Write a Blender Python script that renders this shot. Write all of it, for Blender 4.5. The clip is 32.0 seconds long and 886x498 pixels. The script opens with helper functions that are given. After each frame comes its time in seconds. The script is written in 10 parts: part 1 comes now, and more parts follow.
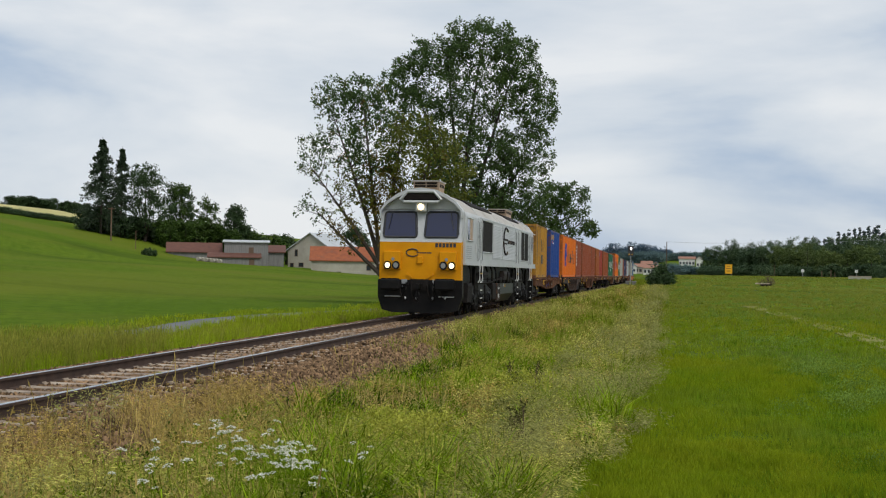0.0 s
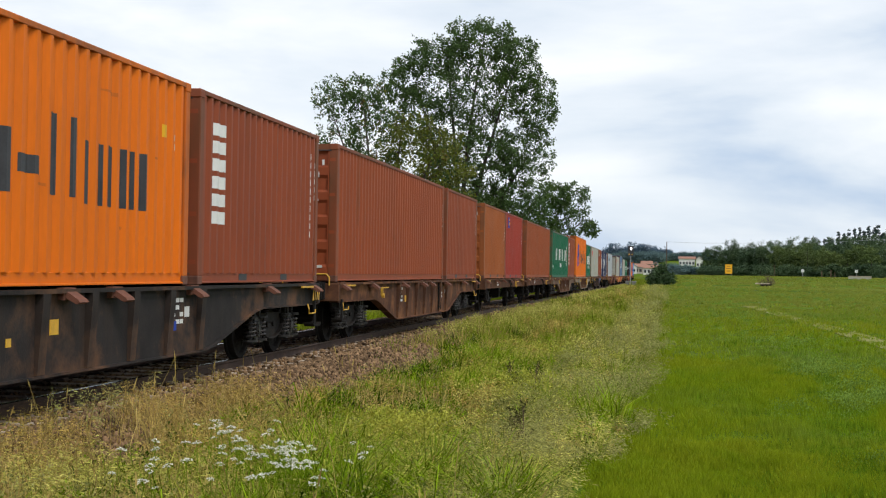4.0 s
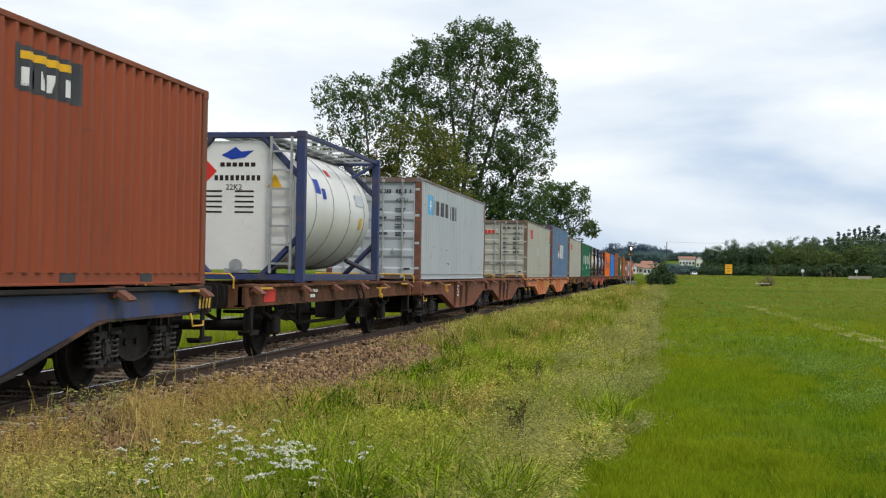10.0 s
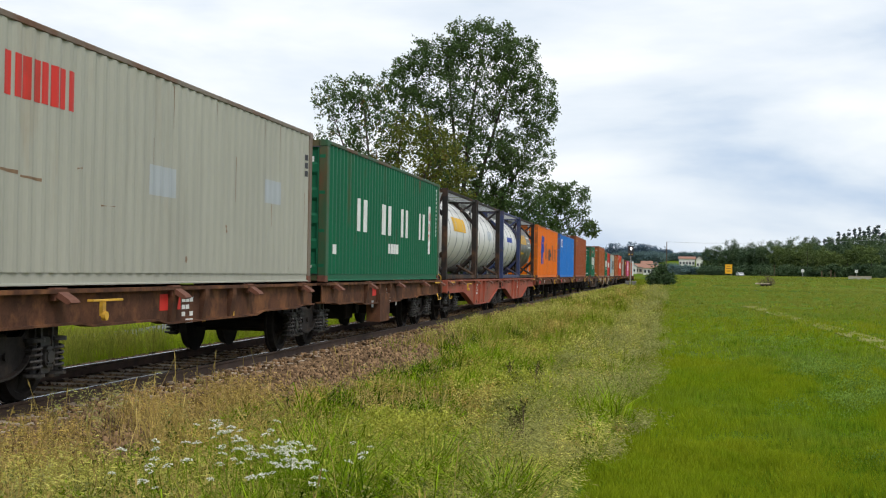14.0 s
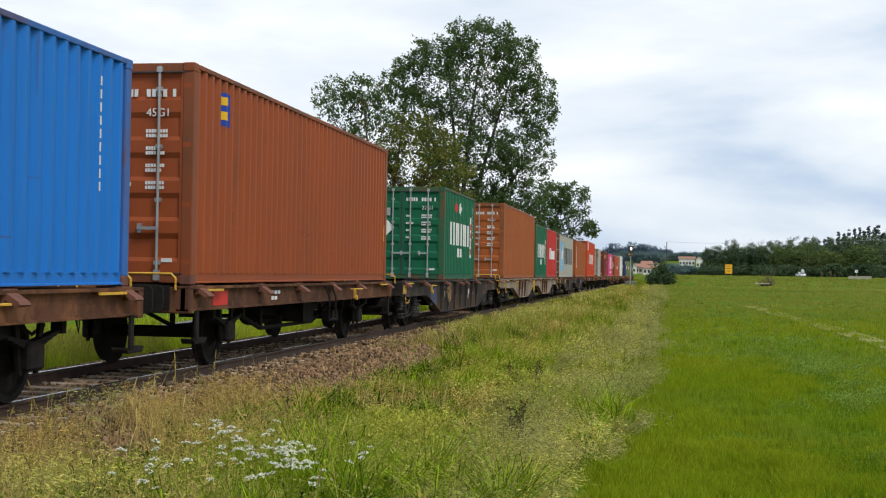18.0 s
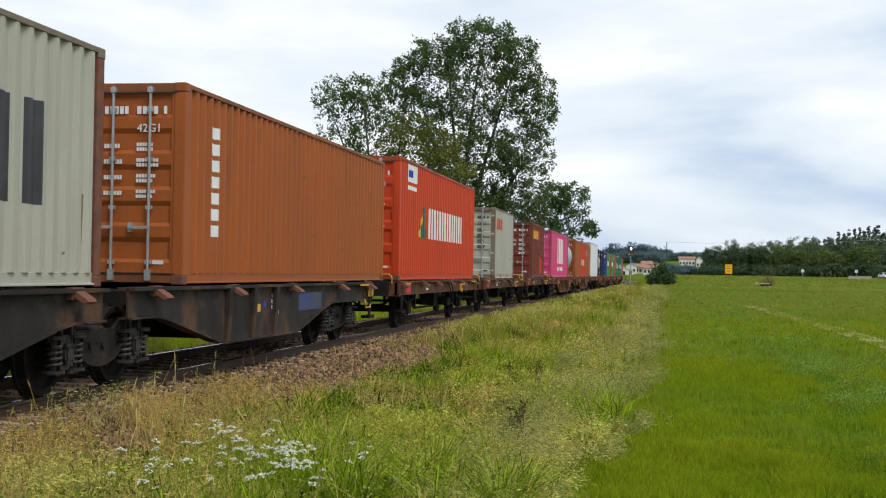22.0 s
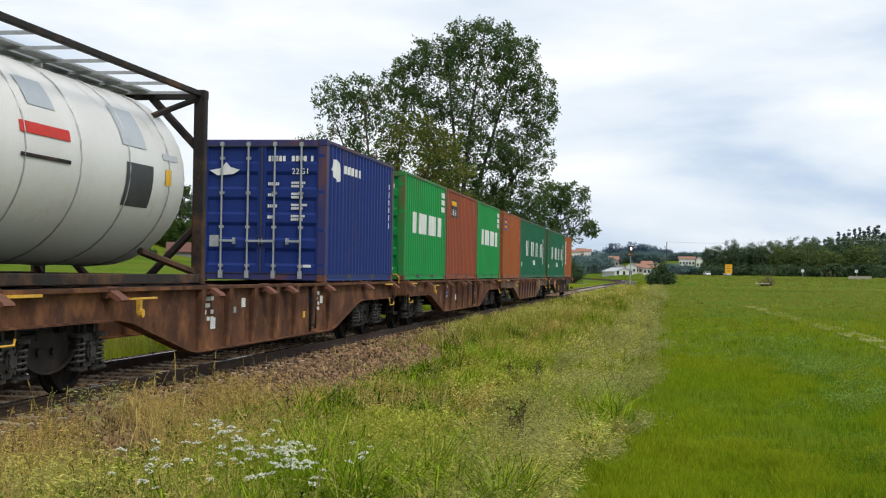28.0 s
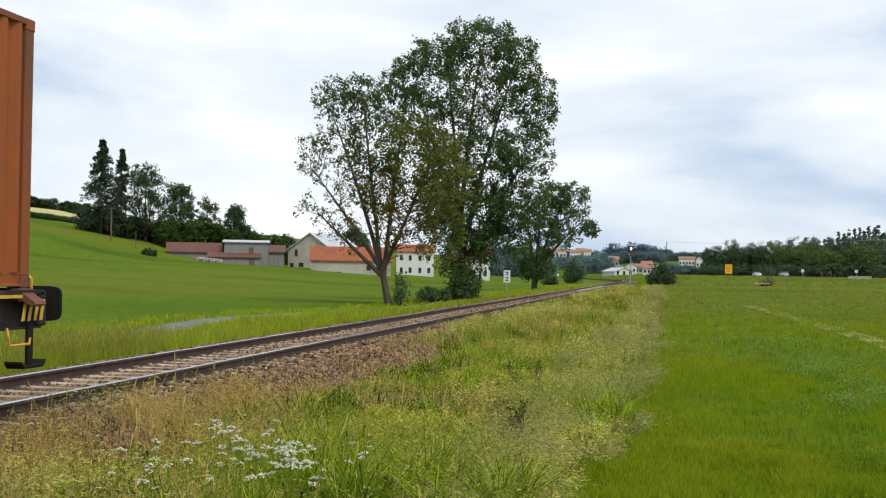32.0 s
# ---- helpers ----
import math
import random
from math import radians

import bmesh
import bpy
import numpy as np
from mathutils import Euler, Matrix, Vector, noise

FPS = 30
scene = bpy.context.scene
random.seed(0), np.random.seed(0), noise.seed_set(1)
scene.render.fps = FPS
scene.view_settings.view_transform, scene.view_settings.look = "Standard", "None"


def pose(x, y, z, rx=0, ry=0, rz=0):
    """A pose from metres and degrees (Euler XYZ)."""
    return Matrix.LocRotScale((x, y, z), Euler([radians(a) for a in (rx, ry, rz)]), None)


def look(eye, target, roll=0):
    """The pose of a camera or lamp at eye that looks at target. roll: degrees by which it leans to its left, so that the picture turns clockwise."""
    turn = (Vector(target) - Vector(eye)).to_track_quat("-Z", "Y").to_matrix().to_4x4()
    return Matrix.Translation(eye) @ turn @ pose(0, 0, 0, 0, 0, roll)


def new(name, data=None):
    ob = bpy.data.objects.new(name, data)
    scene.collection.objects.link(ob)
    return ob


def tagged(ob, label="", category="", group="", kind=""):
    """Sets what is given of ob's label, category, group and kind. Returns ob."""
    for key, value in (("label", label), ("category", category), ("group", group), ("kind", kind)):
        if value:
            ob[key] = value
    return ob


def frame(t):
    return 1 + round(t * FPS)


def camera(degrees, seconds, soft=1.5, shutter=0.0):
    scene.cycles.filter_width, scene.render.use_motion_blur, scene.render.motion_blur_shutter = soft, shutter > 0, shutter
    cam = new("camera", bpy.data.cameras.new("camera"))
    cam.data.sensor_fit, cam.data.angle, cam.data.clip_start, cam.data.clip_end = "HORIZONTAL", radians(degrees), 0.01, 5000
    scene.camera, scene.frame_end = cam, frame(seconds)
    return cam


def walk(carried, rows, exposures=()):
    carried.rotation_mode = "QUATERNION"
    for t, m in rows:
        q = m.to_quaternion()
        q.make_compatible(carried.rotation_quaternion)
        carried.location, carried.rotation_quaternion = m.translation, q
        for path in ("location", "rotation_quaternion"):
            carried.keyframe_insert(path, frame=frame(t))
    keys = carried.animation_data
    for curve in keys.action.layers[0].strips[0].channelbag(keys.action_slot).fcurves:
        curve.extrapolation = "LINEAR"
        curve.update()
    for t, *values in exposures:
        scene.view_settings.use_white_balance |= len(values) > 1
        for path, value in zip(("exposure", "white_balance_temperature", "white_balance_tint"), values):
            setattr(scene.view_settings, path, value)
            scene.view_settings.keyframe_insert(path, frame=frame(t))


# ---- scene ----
# ---------------------------------------------------------------- camera
D = 7.2535          # track centre line, metres to the side of the camera
EYE = 1.39          # camera above the rail tops (z = 0)
SPEED = 19.05       # train, metres a second
cam = camera(37.186, 32.0, soft=1.15)
YAW, PITCH, ROLL = radians(9.498), radians(0.987), 0.91
AIM = Vector((-math.sin(YAW) * math.cos(PITCH), math.cos(YAW) * math.cos(PITCH), math.sin(PITCH)))
EYE_AT = Vector((0, 0, EYE))
walk(cam, [(0.0, look(EYE_AT, EYE_AT + AIM * 10, ROLL)), (32.0, look(EYE_AT, EYE_AT + AIM * 10, ROLL))],
     [(0.0, -0.30), (1.0, -0.28), (2.0, -0.15), (3.5, 0.02), (6.0, 0.06), (32.0, 0.06)])

# ---------------------------------------------------------------- light
SUN_EL, SUN_AZ = radians(50), radians(135)
world = bpy.data.worlds.new("overcast_sky")
scene.world = world
world.use_nodes = True
wt = world.node_tree
wt.nodes.clear()


def wnode(kind, **kw):
    n = wt.nodes.new(kind)
    for k, v in kw.items():
        n.inputs[k].default_value = v
    return n


w_out, w_bg = wnode("ShaderNodeOutputWorld"), wnode("ShaderNodeBackground")
w_sky = wnode("ShaderNodeTexSky")
w_sky.sky_type, w_sky.sun_disc = "NISHITA", False
w_sky.sun_elevation, w_sky.sun_rotation = SUN_EL, SUN_AZ
w_geo = wnode("ShaderNodeTexCoord")
w_map = wnode("ShaderNodeMapping")
w_map.inputs["Scale"].default_value = (2.0, 2.0, 6.5)
w_map.inputs["Location"].default_value = (3.1, 0.4, 0.2)
w_noise = wnode("ShaderNodeTexNoise", Scale=1.35, Detail=6.0, Roughness=0.50, Distortion=0.25)
w_ramp = wnode("ShaderNodeValToRGB")
w_ramp.color_ramp.elements[0].position, w_ramp.color_ramp.elements[0].color = 0.36, (0.46, 0.60, 0.81, 1)
w_ramp.color_ramp.elements[1].position, w_ramp.color_ramp.elements[1].color = 0.60, (1.04, 1.07, 1.10, 1)
w_mid = w_ramp.color_ramp.elements.new(0.47)
w_mid.color = (0.79, 0.87, 0.965, 1)
w_mul = wt.nodes.new("ShaderNodeMix")
w_mul.data_type, w_mul.blend_type = "RGBA", "MIX"
w_mul.inputs["Factor"].default_value = 0.93
w_gain = wt.nodes.new("ShaderNodeMix")
w_gain.data_type, w_gain.blend_type = "RGBA", "MULTIPLY"
w_gain.inputs["Factor"].default_value = 1.0
w_gain.inputs[7].default_value = (8.5, 8.5, 8.5, 1)
wt.links.new(w_geo.outputs["Generated"], w_map.inputs["Vector"])
wt.links.new(w_map.outputs["Vector"], w_noise.inputs["Vector"])
wt.links.new(w_noise.outputs["Fac"], w_ramp.inputs["Fac"])
wt.links.new(w_ramp.outputs["Color"], w_gain.inputs[6])
wt.links.new(w_sky.outputs["Color"], w_mul.inputs[6])
wt.links.new(w_gain.outputs[2], w_mul.inputs[7])
wt.links.new(w_mul.outputs[2], w_bg.inputs["Color"])
w_bg.inputs["Strength"].default_value = 0.115
wt.links.new(w_bg.outputs["Background"], w_out.inputs["Surface"])

sun = new("sun", bpy.data.lights.new("sun", "SUN"))
sun.data.energy, sun.data.angle, sun.data.color = 2.0, radians(20), (1.0, 0.96, 0.9)
sun.matrix_world = look((0, 0, 50), (Vector((0, 0, 50)) - Vector((math.sin(SUN_AZ) * math.cos(SUN_EL), math.cos(SUN_AZ) * math.cos(SUN_EL), math.sin(SUN_EL)))))


# ---------------------------------------------------------------- materials
def grain(name, a, b=None, rough=0.75, metal=0.0, scale=6.0, fine=60.0, bump=0.15, dirt=None, dirt_at=(0.52, 0.72), stretch=(1, 1, 1), island=0.0, obvar=0.0, spec=0.5, trans=0.0, streak=None):
    """Two colours mixed by noise at two scales, optional dirt patches, bump, variation by object or island."""
    m = bpy.data.materials.new(name)
    m.use_nodes = True
    nt = m.node_tree
    n, l = nt.nodes, nt.links
    p = n["Principled BSDF"]
    p.inputs["Roughness"].default_value, p.inputs["Metallic"].default_value = rough, metal
    p.inputs["Specular IOR Level"].default_value = spec
    b = b or tuple(c * 0.75 for c in a)
    co, mp = n.new("ShaderNodeTexCoord"), n.new("ShaderNodeMapping")
    mp.inputs["Scale"].default_value = stretch
    l.new(co.outputs["Object"], mp.inputs["Vector"])
    n1, n2 = n.new("ShaderNodeTexNoise"), n.new("ShaderNodeTexNoise")
    n1.inputs["Scale"].default_value, n1.inputs["Detail"].default_value = scale, 5
    n2.inputs["Scale"].default_value, n2.inputs["Detail"].default_value = fine, 3
    l.new(mp.outputs["Vector"], n1.inputs["Vector"])
    l.new(mp.outputs["Vector"], n2.inputs["Vector"])
    add = n.new("ShaderNodeMath")
    add.operation = "MULTIPLY_ADD"
    add.inputs[1].default_value = 0.45
    l.new(n2.outputs["Fac"], add.inputs[0])
    l.new(n1.outputs["Fac"], add.inputs[2])
    rg = n.new("ShaderNodeMapRange")
    rg.inputs["From Min"].default_value, rg.inputs["From Max"].default_value = 0.5, 0.95
    l.new(add.outputs[0], rg.inputs["Value"])
    mx = n.new("ShaderNodeMix")
    mx.data_type = "RGBA"
    mx.inputs[6].default_value, mx.inputs[7].default_value = (*a, 1), (*b, 1)
    l.new(rg.outputs["Result"], mx.inputs["Factor"])
    colour = mx.outputs[2]
    if dirt:
        n3 = n.new("ShaderNodeTexNoise")
        n3.inputs["Scale"].default_value, n3.inputs["Detail"].default_value, n3.inputs["Roughness"].default_value = scale * 0.6, 8, 0.65
        l.new(mp.outputs["Vector"], n3.inputs["Vector"])
        r3 = n.new("ShaderNodeMapRange")
        r3.inputs["From Min"].default_value, r3.inputs["From Max"].default_value = dirt_at
        l.new(n3.outputs["Fac"], r3.inputs["Value"])
        m3 = n.new("ShaderNodeMix")
        m3.data_type = "RGBA"
        m3.inputs[7].default_value = (*dirt, 1)
        l.new(r3.outputs["Result"], m3.inputs["Factor"])
        l.new(colour, m3.inputs[6])
        colour = m3.outputs[2]
    if streak:
        ms, n4, r4, m4 = n.new("ShaderNodeMapping"), n.new("ShaderNodeTexNoise"), n.new("ShaderNodeMapRange"), n.new("ShaderNodeMix")
        ms.inputs["Scale"].default_value = (1.0, 5.5, 0.35)
        n4.inputs["Scale"].default_value, n4.inputs["Detail"].default_value, n4.inputs["Roughness"].default_value = 1.0, 6, 0.6
        r4.inputs["From Min"].default_value, r4.inputs["From Max"].default_value, r4.inputs["To Max"].default_value = 0.50, 0.78, 0.55
        m4.data_type = "RGBA"
        m4.inputs[7].default_value = (*streak, 1)
        l.new(co.outputs["Object"], ms.inputs["Vector"])
        l.new(ms.outputs["Vector"], n4.inputs["Vector"])
        l.new(n4.outputs["Fac"], r4.inputs["Value"])
        l.new(r4.outputs["Result"], m4.inputs["Factor"])
        l.new(colour, m4.inputs[6])
        colour = m4.outputs[2]
    for amount, node, sock in ((island, "ShaderNodeNewGeometry", "Random Per Island"), (obvar, "ShaderNodeObjectInfo", "Random")):
        if amount:
            g, hs, mr = n.new(node), n.new("ShaderNodeHueSaturation"), n.new("ShaderNodeMapRange")
            mr.inputs["To Min"].default_value, mr.inputs["To Max"].default_value = 1 - amount, 1 + amount
            l.new(g.outputs[sock], mr.inputs["Value"])
            l.new(mr.outputs["Result"], hs.inputs["Value"])
            l.new(colour, hs.inputs["Color"])
            colour = hs.outputs["Color"]
    l.new(colour, p.inputs["Base Color"])
    if bump:
        bp = n.new("ShaderNodeBump")
        bp.inputs["Strength"].default_value, bp.inputs["Distance"].default_value = bump, 0.02
        l.new(add.outputs[0], bp.inputs["Height"])
        l.new(bp.outputs["Normal"], p.inputs["Normal"])
    if trans:
        tr, mxs = n.new("ShaderNodeBsdfTranslucent"), n.new("ShaderNodeMixShader")
        mxs.inputs["Fac"].default_value = trans
        l.new(colour, tr.inputs["Color"])
        l.new(p.outputs["BSDF"], mxs.inputs[1])
        l.new(tr.outputs["BSDF"], mxs.inputs[2])
        l.new(mxs.outputs["Shader"], n["Material Output"].inputs["Surface"])
    return m


def paint(name, c, rough=0.6, rust=(0.10, 0.045, 0.02), rust_at=(0.60, 0.80), fade=0.85):
    """Weathered sheet-steel paint: faded patches, streaks that run down, rust spots."""
    return grain(name, c, tuple(min(1, x * fade + 0.005) for x in c), rough, 0.0, 1.1, 22.0, 0.05, rust, rust_at, (1, 1, 0.35), spec=0.22, streak=tuple(x * 0.62 + 0.006 for x in c))


def glow(name, c, strength):
    m = bpy.data.materials.new(name)
    m.use_nodes = True
    p = m.node_tree.nodes["Principled BSDF"]
    p.inputs["Base Color"].default_value = (*c, 1)
    p.inputs["Emission Color"].default_value, p.inputs["Emission Strength"].default_value = (*c, 1), strength
    return m


def glassy(name, c, rough=0.06):
    m = bpy.data.materials.new(name)
    m.use_nodes = True
    p = m.node_tree.nodes["Principled BSDF"]
    p.inputs["Base Color"].default_value = (*c, 1)
    p.inputs["Roughness"].default_value, p.inputs["IOR"].default_value = rough, 1.5
    p.inputs["Coat Weight"].default_value = 0.35
    return m


M_STEEL_DARK = grain("sooty_steel", (0.010, 0.009, 0.009), (0.022, 0.019, 0.017), 0.8, 0.0, 5, 50, 0.3, (0.045, 0.033, 0.025), (0.56, 0.82), spec=0.1)
M_BOGIE = grain("dusty_bogie_steel", (0.028, 0.023, 0.021), (0.013, 0.011, 0.010), 0.7, 0.0, 6, 50, 0.3, (0.060, 0.042, 0.031), (0.54, 0.78), spec=0.14)
M_SPRING = grain("oily_spring_steel", (0.034, 0.031, 0.029), (0.016, 0.014, 0.013), 0.5, 0.0, 8, 60, 0.2, (0.10, 0.075, 0.058), (0.5, 0.74), spec=0.3)
M_RUST = grain("rusty_frame_steel", (0.125, 0.056, 0.032), (0.060, 0.030, 0.020), 0.85, 0, 3, 45, 0.25, (0.26, 0.115, 0.050), (0.47, 0.70), spec=0.1, streak=(0.05, 0.028, 0.02))
M_FRAME_DARK = grain("dark_frame_paint", (0.034, 0.029, 0.027), (0.016, 0.014, 0.014), 0.7, 0.0, 2.2, 45, 0.25, (0.15, 0.075, 0.040), (0.50, 0.74), spec=0.14, streak=(0.055, 0.035, 0.025))
M_FRAME_ORANGE = grain("peach_frame_paint", (0.58, 0.20, 0.065), (0.42, 0.14, 0.05), 0.65, 0, 2.5, 40, 0.15, (0.16, 0.09, 0.06), (0.57, 0.8))
M_FRAME_BEIGE = grain("pale_frame_paint", (0.33, 0.275, 0.195), (0.20, 0.15, 0.10), 0.75, 0, 1.8, 40, 0.2, (0.10, 0.055, 0.033), (0.46, 0.68), streak=(0.13, 0.085, 0.055))
M_FRAME_MUD = grain("dusty_brown_frame_paint", (0.20, 0.145, 0.095), (0.105, 0.062, 0.040), 0.8, 0, 1.6, 40, 0.2, (0.11, 0.042, 0.022), (0.45, 0.66), spec=0.2, streak=(0.09, 0.05, 0.03))
M_END_BLUE = grain("dull_blue_frame_paint", (0.022, 0.050, 0.170), (0.020, 0.036, 0.105), 0.65, 0, 2.0, 40, 0.15, (0.08, 0.055, 0.045), (0.52, 0.76), streak=(0.02, 0.025, 0.05))
M_FRAME_BLUE = grain("blue_frame_paint", (0.02, 0.035, 0.12), (0.02, 0.03, 0.08), 0.65, 0, 2.5, 40, 0.15, (0.09, 0.06, 0.05), (0.5, 0.72))
M_FRAME_RED = grain("rust_red_frame_paint", (0.215, 0.078, 0.042), (0.115, 0.044, 0.027), 0.75, 0, 2.5, 40, 0.2, (0.26, 0.10, 0.05), (0.52, 0.76), spec=0.2)
M_FRAME_SIGNAL = grain("faded_red_frame_paint", (0.36, 0.085, 0.05), (0.26, 0.07, 0.045), 0.7, 0, 2.0, 40, 0.2, (0.16, 0.08, 0.05), (0.5, 0.74), spec=0.2)
M_TAN = grain("rusty_bracket", (0.185, 0.070, 0.040), (0.095, 0.038, 0.024), 0.8, 0.1, 8, 60, 0.2)
M_YELLOW = grain("yellow_handle_paint", (0.75, 0.42, 0.03), (0.5, 0.28, 0.03), 0.6, 0, 8, 60, 0.1)
M_WHEELRIM = grain("faded_handwheel_paint", (0.34, 0.22, 0.09), (0.20, 0.12, 0.06), 0.75, 0, 8, 60, 0.1)
M_GALV = grain("galvanised_steel", (0.42, 0.43, 0.43), (0.30, 0.31, 0.31), 0.5, 0.55, 10, 80, 0.08)
M_WHITE = grain("white_lettering", (0.72, 0.72, 0.70), (0.6, 0.6, 0.58), 0.6, 0, 3, 40, 0.02)
M_BLACK = grain("black_lettering", (0.02, 0.02, 0.024), (0.04, 0.04, 0.045), 0.6, 0, 3, 40, 0.02)
M_RAIL = grain("rail_side_rust", (0.034, 0.019, 0.013), (0.075, 0.042, 0.027), 0.9, 0.0, 6, 60, 0.2)
M_RAILTOP = grain("rail_running_surface", (0.55, 0.56, 0.58), (0.42, 0.43, 0.45), 0.22, 0.95, 6, 60, 0.02)
M_SLEEPER = grain("concrete_sleeper", (0.54, 0.46, 0.37), (0.36, 0.28, 0.21), 0.9, 0, 3, 40, 0.3, (0.13, 0.075, 0.045), (0.50, 0.74), obvar=0.2, spec=0.12)
M_STONE = grain("ballast_stone", (0.285, 0.180, 0.098), (0.088, 0.055, 0.033), 0.9, 0, 4, 60, 0.3, island=0.75, spec=0.08)
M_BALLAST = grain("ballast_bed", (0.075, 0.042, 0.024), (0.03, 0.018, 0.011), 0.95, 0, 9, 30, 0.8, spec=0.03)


# ---------------------------------------------------------------- kit
def bm_box(bm, x0, x1, y0, y1, z0, z1, bevel=0.0):
    g = bmesh.ops.create_cube(bm, size=1.0, matrix=Matrix.Translation(((x0 + x1) / 2, (y0 + y1) / 2, (z0 + z1) / 2)) @ Matrix.Diagonal((x1 - x0, y1 - y0, z1 - z0, 1)))
    if bevel:
        edges = list({e for v in g["verts"] for e in v.link_edges})
        bmesh.ops.bevel(bm, geom=edges, offset=bevel, segments=1, affect="EDGES")


def bm_cyl(bm, a, b, r, n=12, r2=None):
    a, b = Vector(a), Vector(b)
    m = Matrix.Translation((a + b) / 2) @ (b - a).to_track_quat("Z", "Y").to_matrix().to_4x4()
    bmesh.ops.create_cone(bm, cap_ends=True, segments=n, radius1=r, radius2=r if r2 is None else r2, depth=(b - a).length, matrix=m)


def bm_prism(bm, pts, axis, a, b):
    """Extrude a closed outline along an axis from a to b. Outline pairs are the two other axes in order."""
    def at(p, c):
        return {"x": (c, p[0], p[1]), "y": (p[0], c, p[1]), "z": (p[0], p[1], c)}[axis]
    v0, v1 = [bm.verts.new(at(p, a)) for p in pts], [bm.verts.new(at(p, b)) for p in pts]
    n = len(pts)
    for i in range(n):
        bm.faces.new((v0[i], v0[(i + 1) % n], v1[(i + 1) % n], v1[i]))
    bm.faces.new(v0[::-1])
    bm.faces.new(v1)


def bm_tube(bm, pts, r, n=6, closed=False):
    """A round bar along a polyline."""
    rings, pts = [], [Vector(p) for p in pts]
    k = len(pts)
    for i, p in enumerate(pts):
        d = (pts[(i + 1) % k] - pts[i - 1]) if closed else (pts[min(i + 1, k - 1)] - pts[max(i - 1, 0)])
        q = d.to_track_quat("Z", "Y")
        rings.append([bm.verts.new(p + q @ Vector((r * math.cos(2 * math.pi * j / n), r * math.sin(2 * math.pi * j / n), 0))) for j in range(n)])
    for i in range(k if closed else k - 1):
        u, w = rings[i], rings[(i + 1) % k]
        for j in range(n):
            bm.faces.new((u[j], u[(j + 1) % n], w[(j + 1) % n], w[j]))
    if not closed:
        bm.faces.new(rings[0][::-1]), bm.faces.new(rings[-1])


def mesh_of(name, bm, mat, smooth=False):
    bmesh.ops.recalc_face_normals(bm, faces=bm.faces)
    me = bpy.data.meshes.new(name)
    bm.to_mesh(me)
    bm.free()
    for m in (mat if isinstance(mat, (list, tuple)) else [mat]):
        me.materials.append(m)
    if smooth:
        for p in me.polygons:
            p.use_smooth = True
    return me


def part(name, bm, mat, parent, label="", at=None, smooth=False):
    """A bmesh (or a mesh that is shared) as one mesh object under a thing or part."""
    ob = new(name, bm if isinstance(bm, bpy.types.Mesh) else mesh_of(name, bm, mat, smooth))
    ob.parent = parent
    if at is not None:
        ob.matrix_basis = at
    return tagged(ob, label) if label else ob


def box(name, lims, mat, parent, label="", bevel=0.0, at=None):
    bm = bmesh.new()
    bm_box(bm, *lims, bevel)
    return part(name, bm, mat, parent, label, at)


def rod(name, a, b, r, mat, parent, label="", n=10):
    bm = bmesh.new()
    bm_cyl(bm, a, b, r, n)
    return part(name, bm, mat, parent, label)


def mesh_arrays(name, verts, faces, mat):
    """A mesh from numpy arrays: verts (n,3), faces (m,3) or (m,4)."""
    me = bpy.data.meshes.new(name)
    n, m, k = len(verts), len(faces), faces.shape[1]
    me.vertices.add(n)
    me.vertices.foreach_set("co", np.asarray(verts, np.float32).ravel())
    me.loops.add(m * k)
    me.loops.foreach_set("vertex_index", np.asarray(faces, np.int32).ravel())
    me.polygons.add(m)
    me.polygons.foreach_set("loop_start", np.arange(m, dtype=np.int32) * k)
    me.update(calc_edges=True)
    me.materials.append(mat)
    return me


_shared = {}


def once(key, make):
    """Builds a mesh the first time, then hands out the same one."""
    if key not in _shared:
        _shared[key] = make()
    return _shared[key]


# the line of the track: straight, then a slight bend away behind the signal
BEND, RADIUS, TURN = 268.0, 680.0, radians(11.0)


def on_track(s, z=0.0, lean=0.0):
    if s <= BEND:
        return pose(-D, s, z)
    a = min((s - BEND) / RADIUS, TURN)
    x, y = -D - RADIUS * (1 - math.cos(a)), BEND + RADIUS * math.sin(a)
    rest = max(0.0, s - BEND - RADIUS * TURN)
    return pose(x - math.sin(a) * rest, y + math.cos(a) * rest, z, 0, 0, math.degrees(a))


MOVING = []          # (thing, place along the train)


# ---------------------------------------------------------------- ground and line
def soft(v, k):
    return k * np.log1p(np.exp(np.clip(v / k, -30, 30)))


